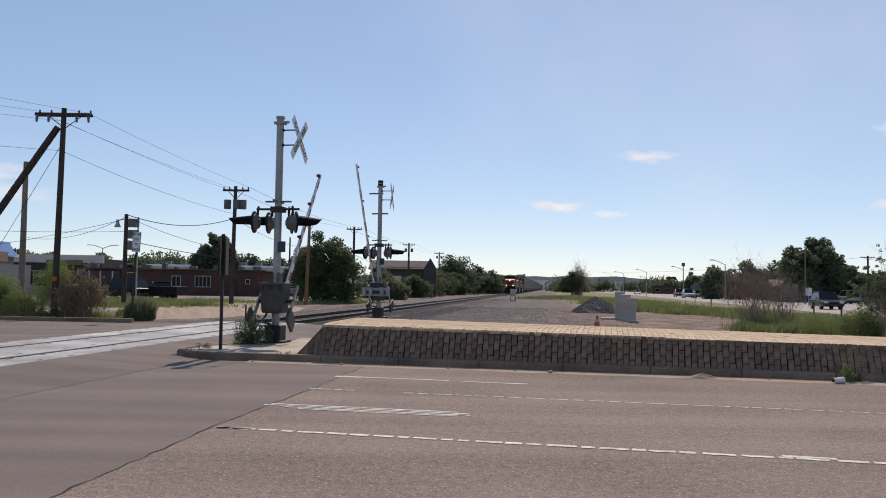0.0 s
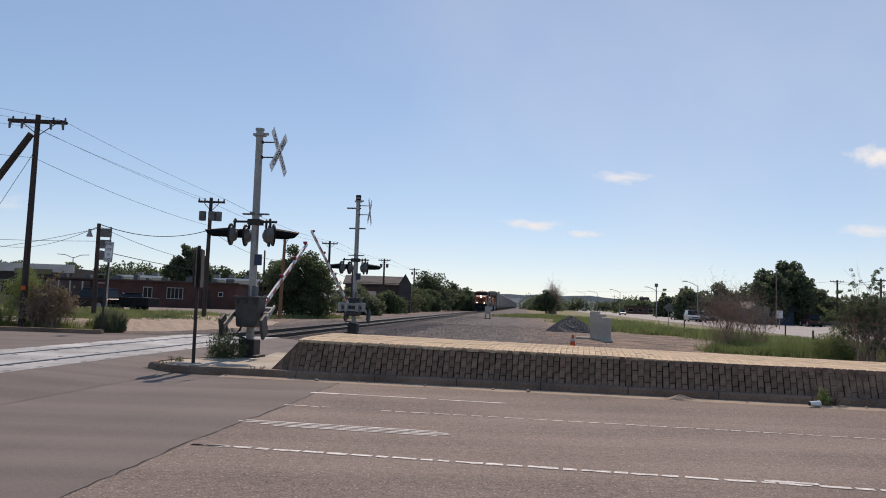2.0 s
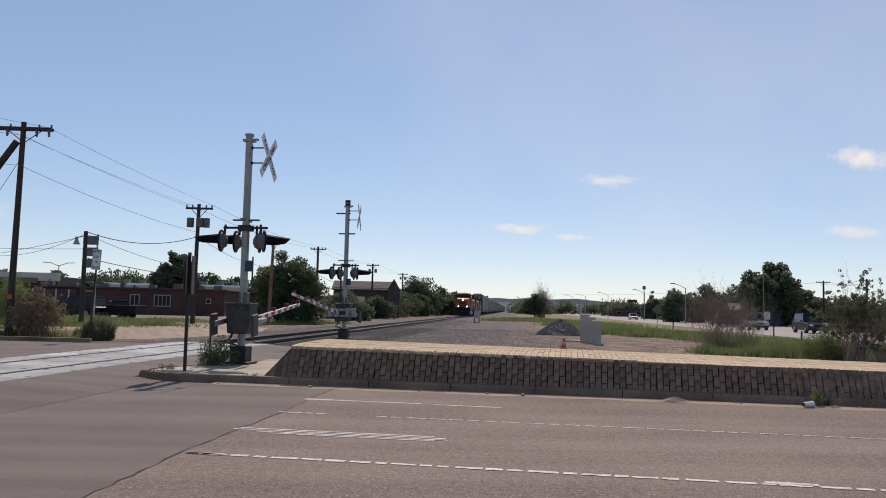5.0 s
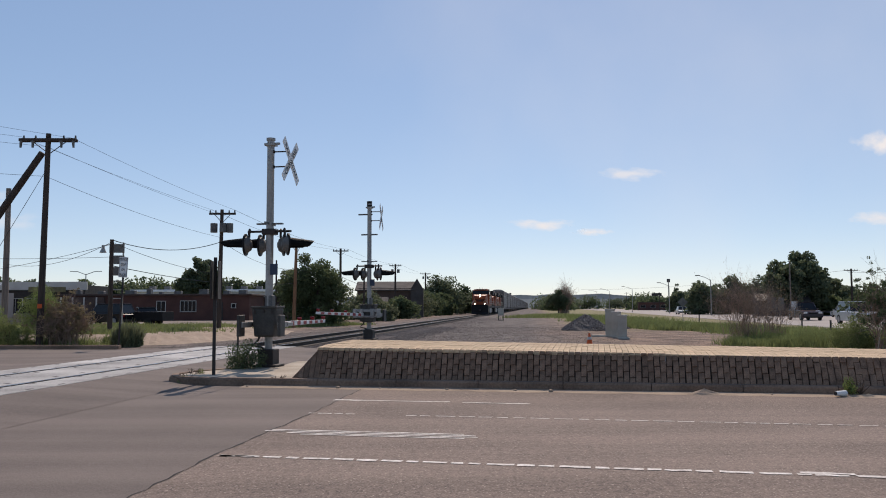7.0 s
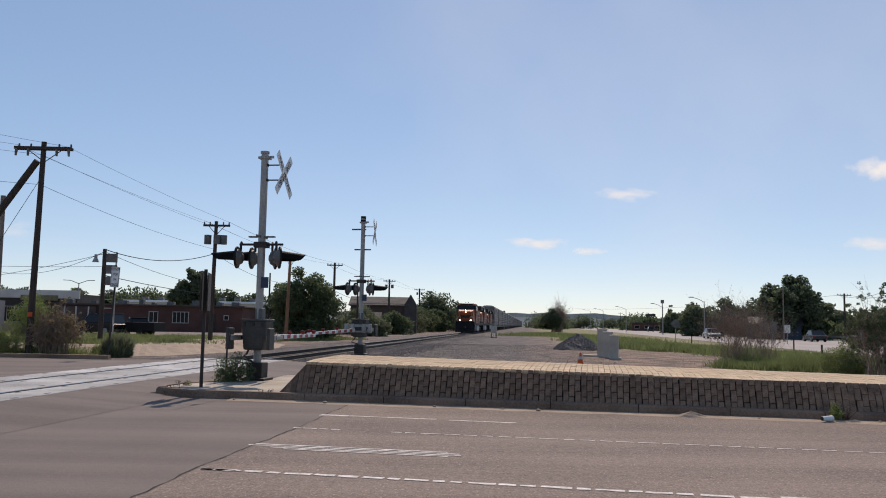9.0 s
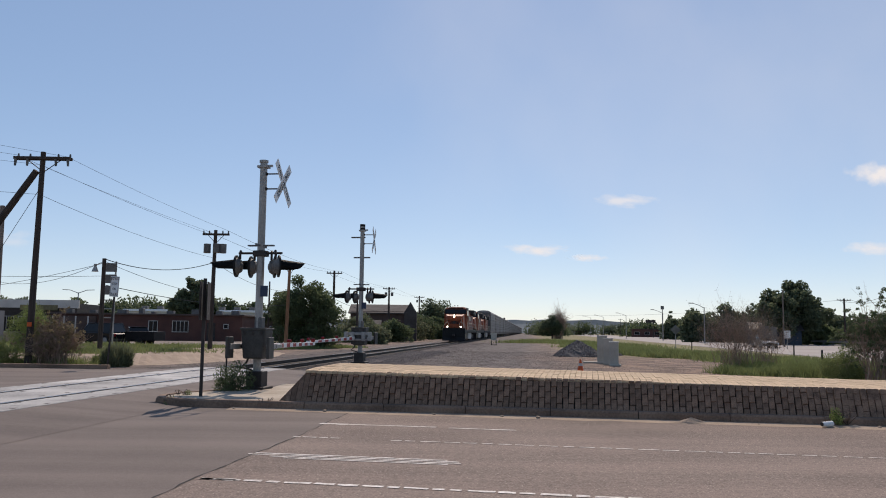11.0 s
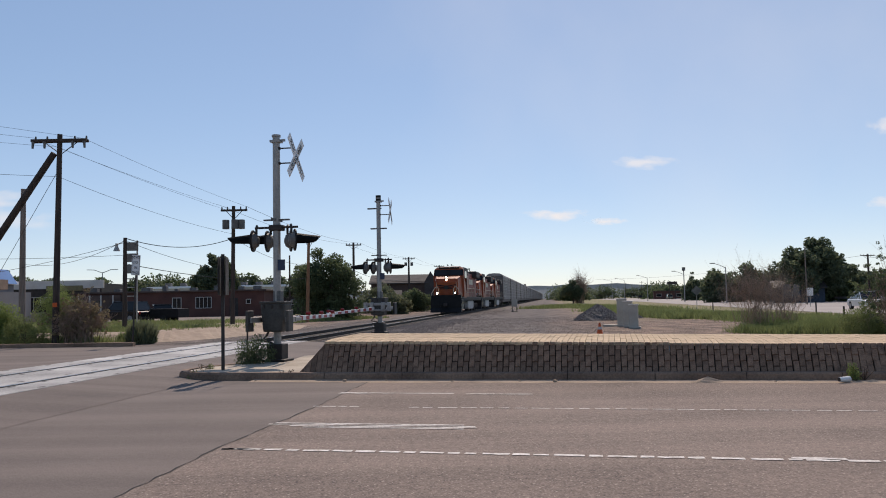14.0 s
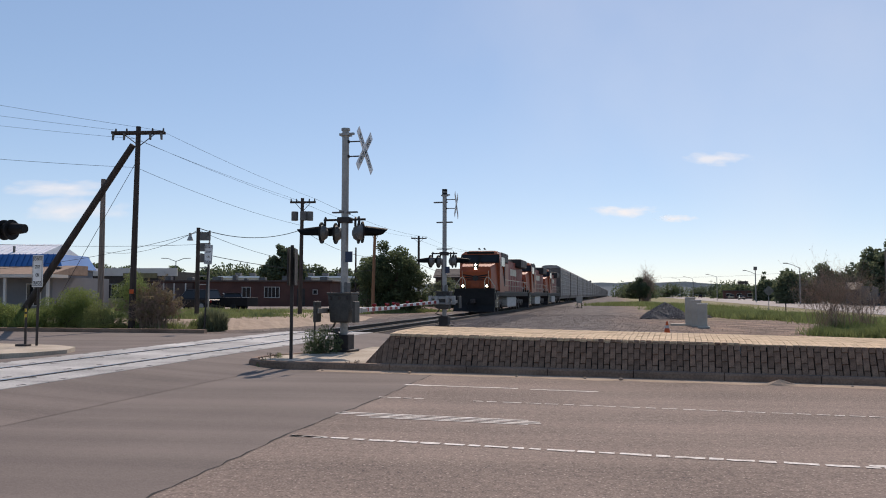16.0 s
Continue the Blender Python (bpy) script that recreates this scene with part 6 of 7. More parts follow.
for i in range(5):
    window(h5, -5 + i * 2.5, -0.05, 1.6, 1.9, 2.4, 2)
h6 = thing("warehouse", pose(-41, 150, -0.03), "distant building with a long white roof", "building")
part("wall", B((0, 5, 2.2, 26, 10, 4.4)), M_WALLW, h6)
part("roof", soften(B((0, 5, 4.6, 26.6, 10.6, 0.4)), 0.05, 1), M_ROOFW, h6)
for i in range(8):
    part("roof_vent", soften(B((-10 + i * 2.8, 2, 5.1, 1.1, 1.0, 0.7)), 0.05, 1), M_GREY, h6)
h7 = thing("gabled_house", pose(-6.3, 118, -0.03), "dark brown house with a long grey shingle roof and gable", "house")
part("wall", B((0, 4, 2.1, 8.2, 8, 4.2)), M_BROWN, h7)
part("roof", profile([(-0.5, 4.0), (4.0, 5.3), (8.5, 4.0), (8.5, 3.85), (-0.5, 3.85)], -4.4, 4.2), M_ROOFT, h7)
g = bmesh.new()
vv = [g.verts.new(p) for p in ((3.6, -0.4, 0), (5.4, -0.4, 0), (5.4, -0.4, 4.1), (4.5, -0.4, 5.6), (3.6, -0.4, 4.1))]
gf = g.faces.new(vv)
ex = bmesh.ops.extrude_face_region(g, geom=[gf])
for v in ex["geom"]:
    if isinstance(v, bmesh.types.BMVert):
        v.co.y += 5
bmesh.ops.recalc_face_normals(g, faces=g.faces[:])
part("gable", g, M_ROOFT, h7, "steep grey gable")
window(h7, -2.0, -0.05, 2.2, 0.9, 1.1, 2)
window(h7, 1.5, -0.05, 2.2, 0.9, 1.1, 2)
h8 = thing("shed", pose(-6.8, 104, -0.03), "small pale shed with a low roof beside the track", "shed")
part("wall", B((0, 1.5, 1.1, 2.6, 3, 2.2)), M_WALLW, h8)
part("roof", profile([(-0.2, 2.15), (1.5, 2.8), (3.2, 2.15), (3.2, 2.05), (-0.2, 2.05)], -1.5, 1.5), M_ROOFT, h8)
h9 = thing("house", pose(53, 122, -0.03, 0, 0, -15), "low dark blue grey house beneath the big tree", "house")
part("wall", B((0, 3, 1.2, 7, 6, 2.4)), mat("slate_paint", (0.05, 0.065, 0.09), (0.03, 0.04, 0.055), 0.8), h9)
part("roof", profile([(-0.4, 2.3), (3, 3.4), (6.4, 2.3), (6.4, 2.15), (-0.4, 2.15)], -3.8, 3.8), M_DARK, h9)
window(h9, -1.5, -0.03, 1.3, 1.0, 0.9, 2)
for x, y, w, h, m in ((92, 335, 12, 3.2, M_REDBRICK), (120, 400, 16, 5, M_BROWN), (72, 104, 8, 2.8, M_WALLW)):
    k = thing("roadside_building", pose(x, y, -0.03, 0, 0, -12), "low roadside building seen beyond the highway", "building", "roadside buildings")
    part("wall", B((0, 3, h / 2, w, 6, h)), m, k)
    part("roof", soften(B((0, 3, h + 0.12, w + 0.6, 6.6, 0.24)), 0.03, 1), M_ROOFT, k)
    for i in range(3):
        window(k, -w / 3 + i * w / 3, -0.03, h * 0.5, w * 0.16, h * 0.35, 1)
tagged(link("guard_rail", B(*[(47.5 + 0.15 * (y - 20), 20 + y, 0.6, 0.08, 3.9, 0.3) for y in range(60, 220, 4)], *[(47.5 + 0.15 * (y - 20), 18 + y, 0.35, 0.12, 0.12, 0.75) for y in range(60, 220, 4)]), M_GREY), "grey steel guard rail beyond the highway", "guard rail")

sheet("parking_lot", [(-60, 60), (-14.5, 58), (-13.5, 93), (-60, 118)], -0.012, M_LOT, "pale dusty parking area before the brick building", "parking lot")
# hills on the horizon; distance haze is mixed into their base colour
rng = np.random.default_rng(12)
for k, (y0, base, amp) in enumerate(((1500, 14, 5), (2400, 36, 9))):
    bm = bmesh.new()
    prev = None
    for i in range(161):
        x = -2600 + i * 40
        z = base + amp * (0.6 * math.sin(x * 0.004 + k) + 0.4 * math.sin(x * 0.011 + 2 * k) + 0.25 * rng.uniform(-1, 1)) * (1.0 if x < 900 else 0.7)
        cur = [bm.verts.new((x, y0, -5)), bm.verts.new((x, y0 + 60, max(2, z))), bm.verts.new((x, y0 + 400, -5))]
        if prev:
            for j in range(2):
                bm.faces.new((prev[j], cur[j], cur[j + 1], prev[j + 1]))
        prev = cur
    tagged(link("backdrop_hills", bm, M_HILL_HAZE), "low hills on the horizon, their blue green colour tinted with haze", "hills", kind="structure")

# ---- vehicles ----
CAR_M = {}


def car_paint(name, col):
    if name not in CAR_M:
        CAR_M[name] = mat("car_" + name, col, tuple(c * 0.85 for c in col), 0.25, 0.3, scale=2, bump=0, spec=0.6)
    return CAR_M[name]


def vehicle(kind, paint, label, m):
    """Front towards +y, centred on x, z from the ground."""
    v = thing(kind, m, label, "car" if kind != "pickup_truck" else "pickup truck", "vehicles")
    L, W, H = {"sedan": (4.6, 1.78, 1.45), "hatchback": (4.2, 1.76, 1.5), "suv": (4.7, 1.88, 1.78), "pickup_truck": (5.5, 1.95, 1.85)}[kind]
    f, b = L / 2, -L / 2
    belt = H * 0.58
    lower = [(f, 0.35), (f - 0.03, belt * 0.72), (f - 0.25, belt * 0.86), (L * 0.17, belt), (b + 0.25, belt), (b, belt * 0.85), (b + 0.02, 0.35), (b + 0.3, 0.26), (f - 0.3, 0.26)]
    bm = soften(profile(lower, -W / 2, W / 2), 0.07, 3)
    part("body", bm, paint, v)
    if kind == "sedan":
        cab = [(L * 0.2, belt), (L * 0.04, H), (-L * 0.2, H), (-L * 0.38, belt)]
    elif kind == "hatchback":
        cab = [(L * 0.2, belt), (L * 0.05, H), (-L * 0.34, H - 0.05), (-L * 0.46, belt)]
    elif kind == "suv":
        cab = [(L * 0.18, belt), (L * 0.07, H - 0.04), (-L * 0.4, H), (-L * 0.47, belt)]
    else:
        cab = [(L * 0.17, belt), (L * 0.07, H), (-L * 0.13, H), (-L * 0.17, belt)]
    bm = profile(cab, -W / 2 + 0.06, W / 2 - 0.06)
    for vv in bm.verts:
        if vv.co.z > belt + 0.1:
            vv.co.x *= 0.84
    part("glasshouse", soften(bm, 0.04), M_GLASS, v, "dark tinted windows")
    ys = [p[0] for p in cab[1:3]]
    part("roof", soften(B((0, sum(ys) / 2, H - 0.005, W * 0.8, abs(ys[0] - ys[1]) + 0.1, 0.06)), 0.02), paint, v)
    for x in (-1, 1):
        part("pillar", T(((x * (W / 2 - 0.07), cab[0][0], belt), (x * W * 0.375, cab[1][0], H - 0.03), 0.035), seg=6), paint, v)
        part("pillar", T(((x * (W / 2 - 0.07), cab[3][0], belt), (x * W * 0.375, cab[2][0], H - 0.03), 0.05), seg=6), paint, v)
        part("headlight", soften(B((x * W * 0.36, f - 0.06, belt * 0.72, 0.36, 0.12, 0.16)), 0.03), M_CARLAMP, v, "clear headlight")
        part("tail_light", soften(B((x * W * 0.4, b + 0.03, belt * 0.78, 0.2, 0.08, 0.22)), 0.02), M_REDL, v, "red tail light")
        part("mirror", soften(B((x * (W / 2 + 0.08), L * 0.14, belt + 0.08, 0.16, 0.1, 0.13)), 0.02), paint, v)
    part("grille", B((0, f - 0.01, belt * 0.66, W * 0.4, 0.05, 0.14)), M_BLACK, v)
    for y in (f - 0.02, b + 0.02):
        part("bumper", soften(B((0, y, 0.42, W * 0.92, 0.14, 0.16)), 0.03), M_DARK, v)
    if kind == "pickup_truck":
        part("bed", soften(B((0, b + 0.95, belt - 0.03, W * 0.8, 1.6, 0.04)), 0.01, 1), M_BLACK, v, "dark open truck bed")
    r = 0.33 if kind in ("sedan", "hatchback") else 0.38
    for x in (-1, 1):
        for y in (f - 0.85, b + 0.85):
            wl = part("wheel", T(((x * (W / 2 - 0.2), y, r), (x * (W / 2 + 0.01), y, r), r), seg=18), M_TYRE, v, "black tyre")
            part("rim", T(((x * (W / 2), y, r), (x * (W / 2 + 0.02), y, r), r * 0.62), seg=12), M_GALV, wl)
    return v


P_BLUE, P_SILVER, P_WHITE = car_paint("navy", (0.012, 0.016, 0.035)), car_paint("silver", (0.5, 0.52, 0.54)), car_paint("white", (0.75, 0.75, 0.74))
P_DARK, P_MAR, P_TAN = car_paint("black", (0.012, 0.012, 0.014)), car_paint("maroon", (0.03, 0.008, 0.012)), car_paint("tan", (0.35, 0.33, 0.25))
Z = pose(0, 0, 0)
# lane offset from the verge, driving direction, rows of (seconds, distance ahead)
TRAFFIC = (
    (vehicle("hatchback", P_BLUE, "dark blue hatchback driving along the highway", Z), 23.0, -1, ((0, 72), (0.5, 67), (1, 62.5), (3, 45), (8, 5), (16, -50))),
    (vehicle("suv", P_TAN, "tan estate car driving away along the highway", Z), 38.0, 1, ((0, 110), (0.5, 118), (1, 126), (1.5, 132.5), (4, 166), (8, 222), (16, 330))),
    (vehicle("pickup_truck", P_MAR, "dark maroon pickup truck driving along the highway", Z), 26.0, -1, ((0, 187), (1, 169), (2, 152), (3, 137), (4, 122), (6.5, 88.7), (7, 83.9), (7.5, 79.5), (8, 74.6), (10, 54), (16, -10))),
    (vehicle("suv", P_SILVER, "silver sport utility vehicle driving along the highway", Z), 24.0, -1, ((0, 160), (1, 143.5), (2, 127), (3, 112), (4, 98), (6.5, 69), (7, 64), (9, 45), (16, -30))),
    (vehicle("suv", P_DARK, "dark sport utility vehicle driving along the highway", Z), 26.0, -1, ((0, 159), (1, 140), (2, 124), (3, 107), (4, 90.6), (6.3, 52), (16, -80))),
    (vehicle("sedan", P_WHITE, "white sedan driving along the highway", Z), 24.3, -1, ((0, 277), (4, 202), (6.5, 162), (7, 152.5), (8, 135.5), (9, 119), (11.5, 84.6), (12, 80), (12.5, 76.3), (13, 72.3), (13.5, 68.8), (14, 66), (16, 56))),
    (vehicle("sedan", P_SILVER, "silver sedan driving away along the highway", Z), 38.0, 1, ((0, 22), (6, 94), (8, 117.8), (8.5, 123.4), (9, 129.7), (12, 170), (13.5, 194), (16, 235))),
    (vehicle("suv", P_MAR, "dark red sport utility vehicle driving away along the highway", Z), 38.0, 1, ((0, 61), (8, 269), (16, 480))),
    (vehicle("sedan", P_DARK, "dark sedan driving away along the far highway lane", Z), 35.0, 1, ((0, -10), (6, 60), (10, 130), (12, 190), (13.5, 222), (16, 275))),
)
vehicle("suv", P_DARK, "black sport utility vehicle parked before the brick building", pose(-27.2, 69.5, -0.015, 0, 0, 72))
vehicle("hatchback", P_DARK, "dark estate car parked beside another black car", pose(-25.0, 72.5, -0.015, 0, 0, 25))
vehicle("pickup_truck", P_BLUE, "dark pickup truck parked by the shop", pose(-51, 106, -0.03, 0, 0, 80))
vehicle("pickup_truck", P_TAN, "pale pickup truck parked behind shrubs", pose(-30.5, 64, -0.03, 0, 0, 80))
t = thing("trailer", pose(-23.4, 70, -0.015, 0, 0, 80), "black box utility trailer beside parked cars", "trailer")
part("box", soften(B((0, 0, 0.75, 2.0, 2.6, 0.75)), 0.03), M_BLACK, t)
for x in (-1, 1):
    part("wheel", T(((x * 0.85, 0, 0.3), (x * 1.05, 0, 0.3), 0.3), seg=16), M_TYRE, t)
part("hitch", T(((0, 1.3, 0.5), (0, 2.2, 0.45), 0.05)), M_DARK, t)

# ---- small things on the dirt ----
c = thing("utility_pedestal", pose(8.72, 39.9, -0.03, 0, 0, -15), "tall pale grey concrete utility cabinet", "utility cabinet", "utility cabinets")
part("cabinet", soften(B((0, 0, 0.66, 0.46, 0.45, 1.3)), 0.02), M_UTIL, c)
part("lid", soften(B((0, 0, 1.32, 0.5, 0.49, 0.06)), 0.015), M_WALLW, c)
part("pad", soften(B((-0.4, -0.1, 0.04, 1.0, 0.6, 0.09)), 0.02), M_UTIL, c)
for x, y, w, h in ((8.72, 38.6, 0.42, 1.12), (8.62, 37.0, 0.4, 0.98)):
    c = thing("utility_pedestal", pose(x, y, -0.03, 0, 0, -15), "pale grey utility cabinet on a concrete pad", "utility cabinet", "utility cabinets")
    part("cabinet", soften(B((0, 0, 0.08 + h / 2, w, 0.45, h)), 0.02), M_UTIL, c)
    part("lid", soften(B((0, 0, 0.08 + h, w + 0.05, 0.5, 0.06)), 0.015), M_WALLW, c)
    part("pad", soften(B((0.05, -0.05, 0.04, w + 0.12, 0.6, 0.09)), 0.02), M_UTIL, c)
c = thing("traffic_cone", pose(5.75, 30.0, -0.03), "small faded orange traffic cone on the dirt", "traffic cone")
part("foot", soften(B((0, 0, 0.02, 0.3, 0.3, 0.04)), 0.01), M_CONE, c)
part("cone", T(((0, 0, 0.03), (0, 0, 0.5), 0.13, 0.03), seg=16), M_CONE, c)
part("band", T(((0, 0, 0.26), (0, 0, 0.36), 0.088, 0.068), seg=16), M_WALLW, c, "dirty white band")
c = thing("trackside_box", pose(7.8, 90, -0.03, 0, 0, -8), "pale trackside equipment box on a dark stand", "equipment box")
part("box", soften(B((0, 0, 0.95, 0.62, 0.5, 0.8)), 0.03), M_UTIL, c)
part("stand", B((-0.25, 0, 0.28, 0.06, 0.4, 0.56), (0.25, 0, 0.28, 0.06, 0.4, 0.56), (0, 0, 0.05, 0.7, 0.5, 0.06)), M_DARK, c)
c = thing("rail_signal", pose(28.8, 290, 0), "slim trackside signal mast far along the line", "rail signal")
part("mast", T(((0, 0, 0), (0, 0, 6.5), 0.15), seg=8), M_GALV, c)
part("head", soften(B((0, -0.2, 5.6, 0.7, 0.3, 1.6)), 0.05, 1), M_BLACK, c)


def mound(x, y, w, d, h, label, seed):
    r = random.Random(seed)
    bm = bmesh.new()
    g = []
    for j in range(7):
        f = j / 6
        g.append([bm.verts.new((x + math.cos(a * 0.3927) * w / 2 * f * r.uniform(0.92, 1.08), y + math.sin(a * 0.3927) * d / 2 * f, -0.02 + h * (1 - f) ** 1.3 + (r.uniform(-0.006, 0.006) if j < 6 else 0))) for a in range(16)])
    for a, b in zip(g, g[1:]):
        for i in range(16):
            bm.faces.new((a[i], b[i], b[(i + 1) % 16], a[(i + 1) % 16]))
    tagged(link("sand_mound", bm, M_SAND), label, "sand mound")


def bank():
    """Low sandy terrace behind the far kerb, worn and uneven along its front."""
    foot = [(-62, 33.3), (-40, 33.0), (-24, 32.6), (-16, 32.3), (-12.6, 31.9), (-10.6, 32.2), (-9.2, 34.6), (-8.3, 38.5), (-7.6, 44), (-8.2, 51), (-12, 57), (-24, 58.5), (-62, 59)]
    crest = [(-62, 35.2), (-40, 34.8), (-24, 34.2), (-16, 33.8), (-13.2, 33.6), (-11.9, 34.2), (-11.0, 36.4), (-10.4, 39.5), (-10.0, 44), (-10.6, 49.5), (-13, 54), (-24, 55.5), (-62, 56)]
    rnd = random.Random(31)
    bm = bmesh.new()
    rings = []
    for f, z in ((0.0, -0.06), (0.3, 0.03), (0.55, 0.14), (0.8, 0.27), (1.0, 0.31), (1.35, 0.32)):
        ring = []
        for (a, b), (c, d), (a2, b2), (c2, d2) in zip(foot, crest, foot[1:] + foot[:1], crest[1:] + crest[:1]):
            for k in range(8):
                u = k / 8
                p = Vector((a + (a2 - a) * u, b + (b2 - b) * u, 0))
                q = Vector((c + (c2 - c) * u, d + (d2 - d) * u, 0))
                w = p.lerp(q, f + (rnd.uniform(-0.09, 0.09) if 0 < f < 1.3 else 0))
                ring.append(bm.verts.new((w.x, w.y, z + (rnd.uniform(-0.035, 0.035) if f else 0))))
        rings.append(ring)
    n = len(rings[0])
    for r0, r1 in zip(rings, rings[1:]):
        for i in range(n):
            bm.faces.new((r0[i], r0[(i + 1) % n], r1[(i + 1) % n], r1[i]))
    bm.faces.new(rings[-1])
    bmesh.ops.recalc_face_normals(bm, faces=bm.faces[:])
    tagged(link("verge_bank", bm, M_SAND), "low sandy bank with worn edges behind the far kerb", "bank", kind="structure")


bank()
mound(4.33, 13.32, 0.85, 0.34, 0.115, "small mound of sand washed against the kerb", 1)
mound(6.75, 12.85, 0.6, 0.25, 0.07, "low drift of sand beside the kerb", 2)
c = thing("paper_cup", pose(6.33, 12.88, 0.055, 0, 90, 20), "crumpled white drink cup lying at the kerb", "cup")
part("cup", T(((0, 0, -0.11), (0, 0, 0.09), 0.035, 0.048), seg=16), M_WHITE, c)
# the cup is solid; a dark disc paints the shade inside its opening
part("mouth_shade", T(((0, 0, -0.115), (0, 0, -0.109), 0.031), seg=16), M_DARK, c, "dark disc drawn for the shaded open end")
rs = random.Random(21)
for r in (-5.1, -4.6, -3.85, -2.7, -2.66, -1.5, -0.9, 0.8, 2.6, -6.3, 4.4):
    k = rs.uniform(0.02, 0.04)
    bm = bmesh.new()
    bmesh.ops.create_icosphere(bm, subdivisions=1, radius=k)
    for v in bm.verts:
        v.co = Vector((v.co.x * rs.uniform(0.8, 1.5), v.co.y * rs.uniform(0.8, 1.2), v.co.z * rs.uniform(0.6, 0.9)))
    p = rq(r, 14.02 - rs.uniform(0, 0.12), k * 0.6)
    ob = tagged(link("pebble", bm, M_SAND), "small rough stone lying against the kerb", "stone", "pebbles at the kerb")
    ob.location = p
# sand washed along the kerb
bm = bmesh.new()
prev = None
for i in range(60):
    r = -6.4 + i * 0.27
    w = 0.22 + 0.16 * rs.random()
    cur = [bm.verts.new(rq(r, 14.11, 0.022)), bm.verts.new(rq(r, 14.1 - w * 0.5, 0.014)), bm.verts.new(rq(r, 14.1 - w, 0.002))]
    if prev:
        for j in range(2):
            bm.faces.new((prev[j], prev[j + 1], cur[j + 1], cur[j]))
    prev = cur
tagged(link("gutter_sand", bm, M_SAND), "thin strip of sand in the gutter", "sand", kind="stuff")


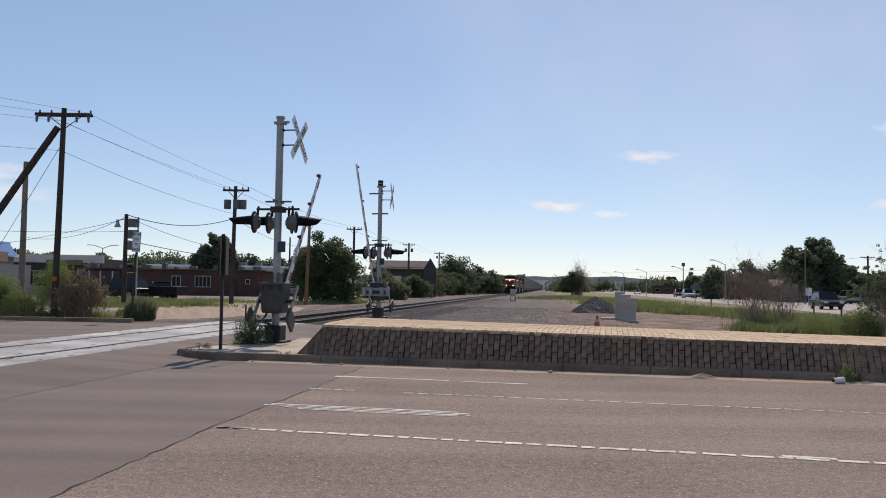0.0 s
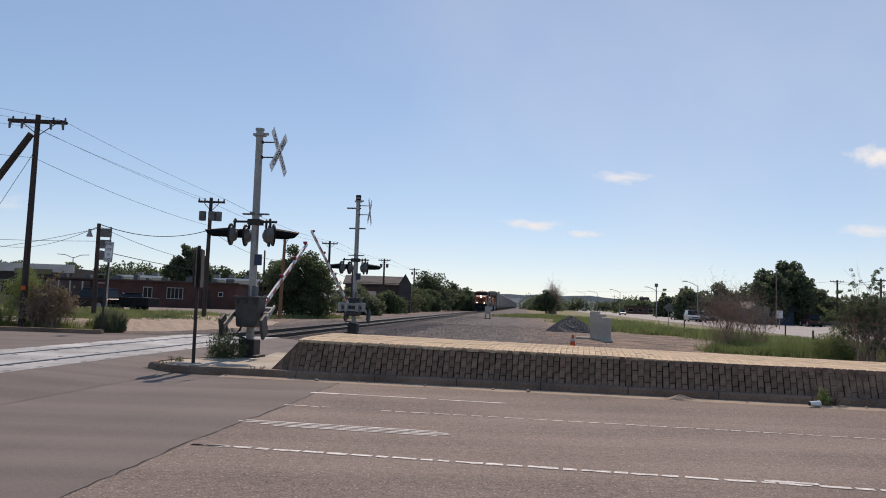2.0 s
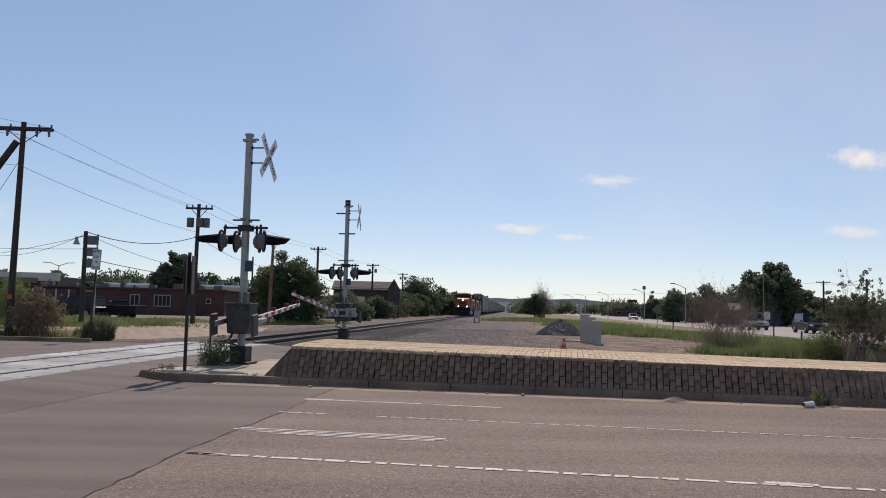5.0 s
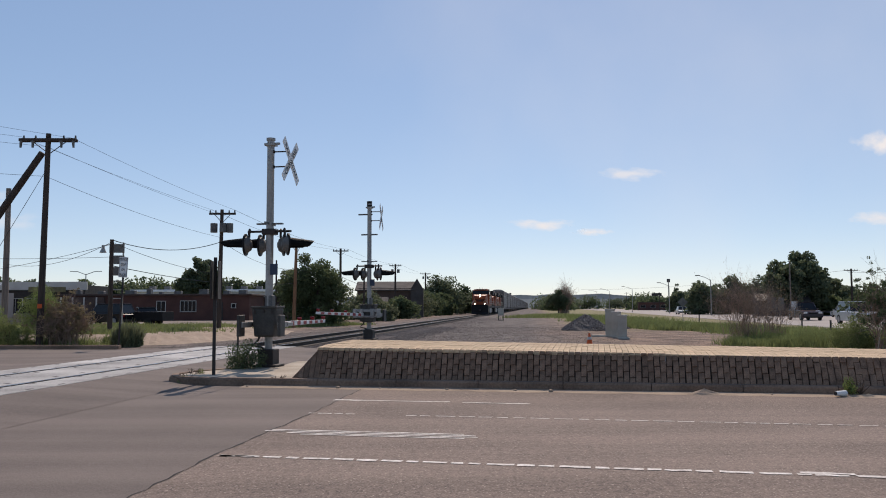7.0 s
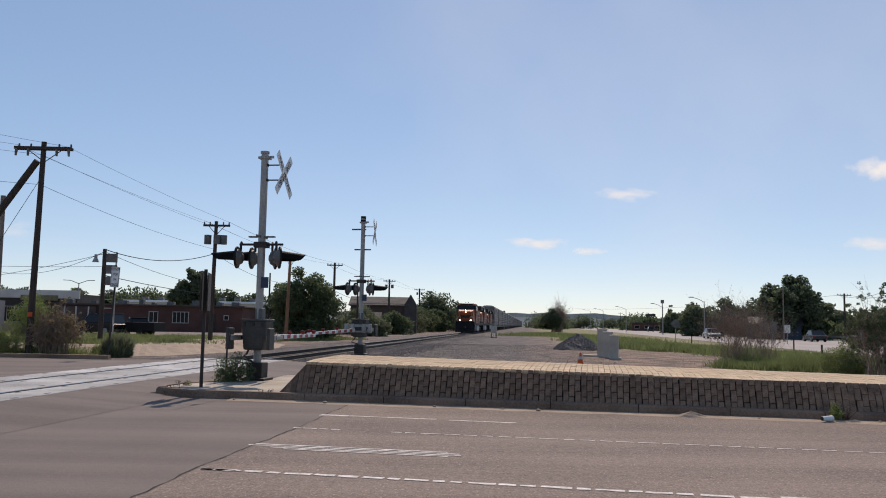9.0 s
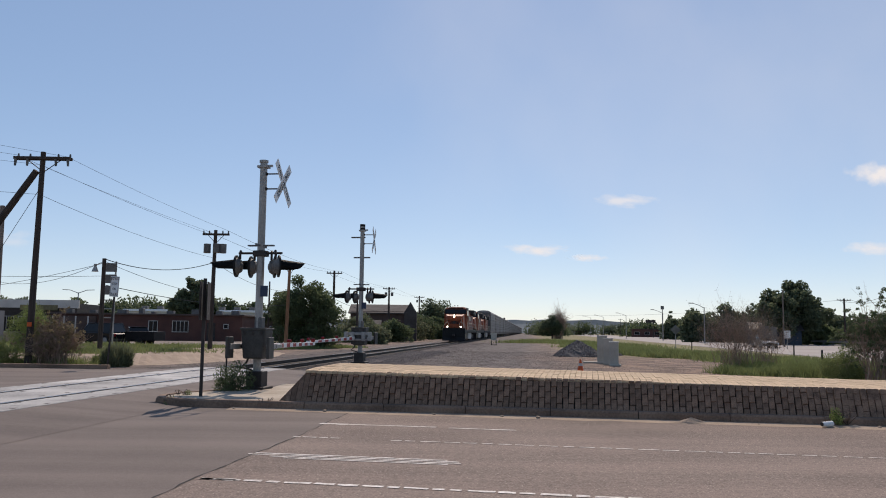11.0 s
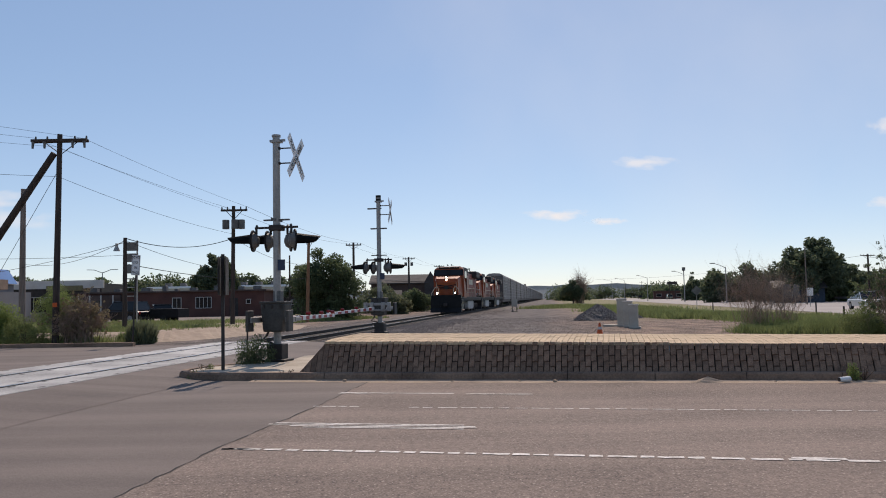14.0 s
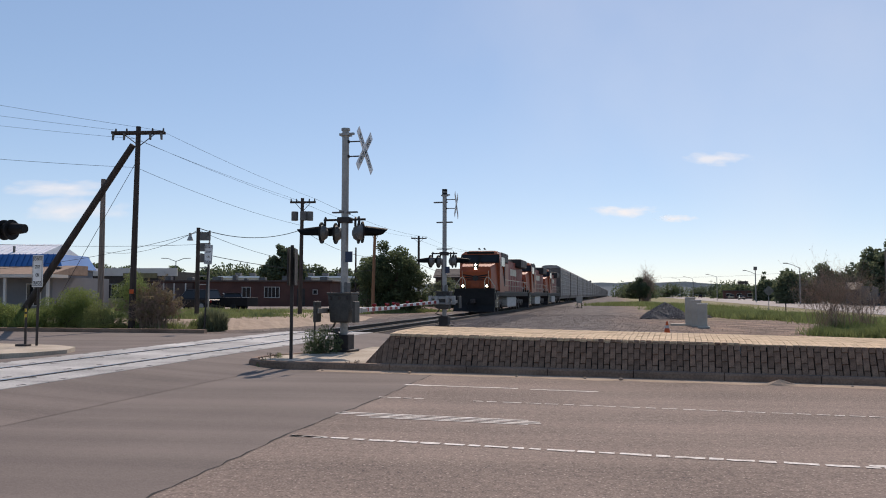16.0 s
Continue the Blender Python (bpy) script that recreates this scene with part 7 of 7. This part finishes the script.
# ---- clouds ----
def cloud(x, z, w, h, seed, dens):
    m = bpy.data.materials.new("cloud")
    m.use_nodes = True
    nt = m.node_tree
    nt.nodes.remove(nt.nodes["Principled BSDF"])
    tc = nt.nodes.new("ShaderNodeTexCoord")
    n = nt.nodes.new("ShaderNodeTexNoise")
    n.inputs["Scale"].default_value, n.inputs["Detail"].default_value = 2.6, 9
    mp = nt.nodes.new("ShaderNodeMapping")
    mp.inputs["Location"].default_value = (seed * 3.1, 0, seed)
    mp.inputs["Scale"].default_value = (2.0, 1, 1.0)
    nt.links.new(tc.outputs["Generated"], mp.inputs[0])
    nt.links.new(mp.outputs[0], n.inputs[0])
    g = nt.nodes.new("ShaderNodeTexGradient")
    g.gradient_type = "SPHERICAL"
    m2 = nt.nodes.new("ShaderNodeMapping")
    m2.inputs["Location"].default_value = (-1, 0, -1)
    m2.inputs["Scale"].default_value = (2, 0, 2)
    nt.links.new(tc.outputs["Generated"], m2.inputs[0])
    nt.links.new(m2.outputs[0], g.inputs[0])
    a = nt.nodes.new("ShaderNodeMath")
    a.operation = "MULTIPLY_ADD"
    nt.links.new(n.outputs[0], a.inputs[0])
    a.inputs[1].default_value = 1.5
    nt.links.new(g.outputs[0], a.inputs[2])
    r = nt.nodes.new("ShaderNodeMapRange")
    r.inputs["From Min"].default_value, r.inputs["From Max"].default_value, r.inputs["To Max"].default_value = 0.95, 1.7, dens
    nt.links.new(a.outputs[0], r.inputs[0])
    m0 = nt.nodes.new("ShaderNodeMath")
    m0.operation = "MULTIPLY"
    sm = nt.nodes.new("ShaderNodeMapRange")
    sm.inputs["From Max"].default_value = 0.25
    nt.links.new(g.outputs[0], sm.inputs[0])
    nt.links.new(r.outputs[0], m0.inputs[0])
    nt.links.new(sm.outputs[0], m0.inputs[1])
    # emission stands in for sunlight on the cloud
    e, tr, mx = nt.nodes.new("ShaderNodeEmission"), nt.nodes.new("ShaderNodeBsdfTransparent"), nt.nodes.new("ShaderNodeMixShader")
    e.inputs[0].default_value, e.inputs[1].default_value = (1.0, 0.98, 0.97, 1), 0.86
    nt.links.new(m0.outputs[0], mx.inputs[0])
    nt.links.new(tr.outputs[0], mx.inputs[1])
    nt.links.new(e.outputs[0], mx.inputs[2])
    nt.links.new(mx.outputs[0], nt.nodes["Material Output"].inputs[0])
    bm = bmesh.new()
    v = [bm.verts.new(p) for p in ((-w / 2, 0, -h / 2), (w / 2, 0, -h / 2), (w / 2, 0, h / 2), (-w / 2, 0, h / 2))]
    bm.faces.new(v)
    ob = tagged(link("backdrop_cloud", bm, m), "thin wispy white cloud", "cloud", kind="structure")
    ob.location = (x, 3000 + 30 * seed, z)
    ob.visible_shadow = False


# the last, widest one is a veil added to brighten the sky to the right
for x, z, w, h, s, d in ((425, 307, 330, 60, 1, 1.0), (620, 284, 190, 40, 2, 0.95), (770, 508, 330, 70, 3, 0.7), (1780, 630, 320, 130, 4, 1.0), (1760, 345, 330, 70, 5, 0.8), (-1800, 430, 700, 90, 6, 0.7), (-1780, 345, 600, 130, 7, 0.65), (1500, 1050, 4200, 2400, 8, 0.21)):
    cloud(x, z, w, h, s, d)

wall()


# ---- everything that moves ----
def rail_pose(s):
    p = sl(s, 0, RZ)
    return pose(p.x, p.y, p.z, 0, 0, 180 + TRACK_RZ)


def motions():
    times = (0, 2, 4, 6, 8, 10, 12, 14, 16)
    for i, ob in enumerate(LOCO + RACKS):
        off = i * 22.6 if i < 3 else 67.8 + (i - 3) * 28.1
        walk(ob, [(t, rail_pose(202.9 - 8.05 * t - 0.0625 * t * t + off)) for t in times])
    # gates come down
    for arm, flip, rows in ((ARM1, 0, ((0, 48.5), (1.5, 30.3), (2, 25.5), (2.5, 21), (3.5, 13.8), (4.5, 8), (6.0, 1), (6.5, 0), (7.5, 0), (16, 0))),
                            (ARM2, 1, ((0, 61.5), (0.5, 52.5), (1.5, 35), (2, 28.8), (2.5, 23.5), (3.5, 14.5), (4.5, 9), (6.0, 4), (7, 1.2), (8.5, -1.2), (16, -1.2)))):
        z = arm["pivot"]
        turn = TRACK_RZ - ROAD_RZ - 5.5 * flip
        walk(arm, [(t, pose(0, 0, z, 0, 0, turn + 180 * flip) @ pose(0, 0, 0, a, 0, 0)) for t, a in rows])
    # traffic on the highway, which runs nearly along the track
    for car, off, way, rows in TRAFFIC:
        walk(car, [(t, pose(off + 0.15 * y, y, 0.0, 0, 0, -8.53 + (180 if way < 0 else 0))) for t, y in rows])


motions()
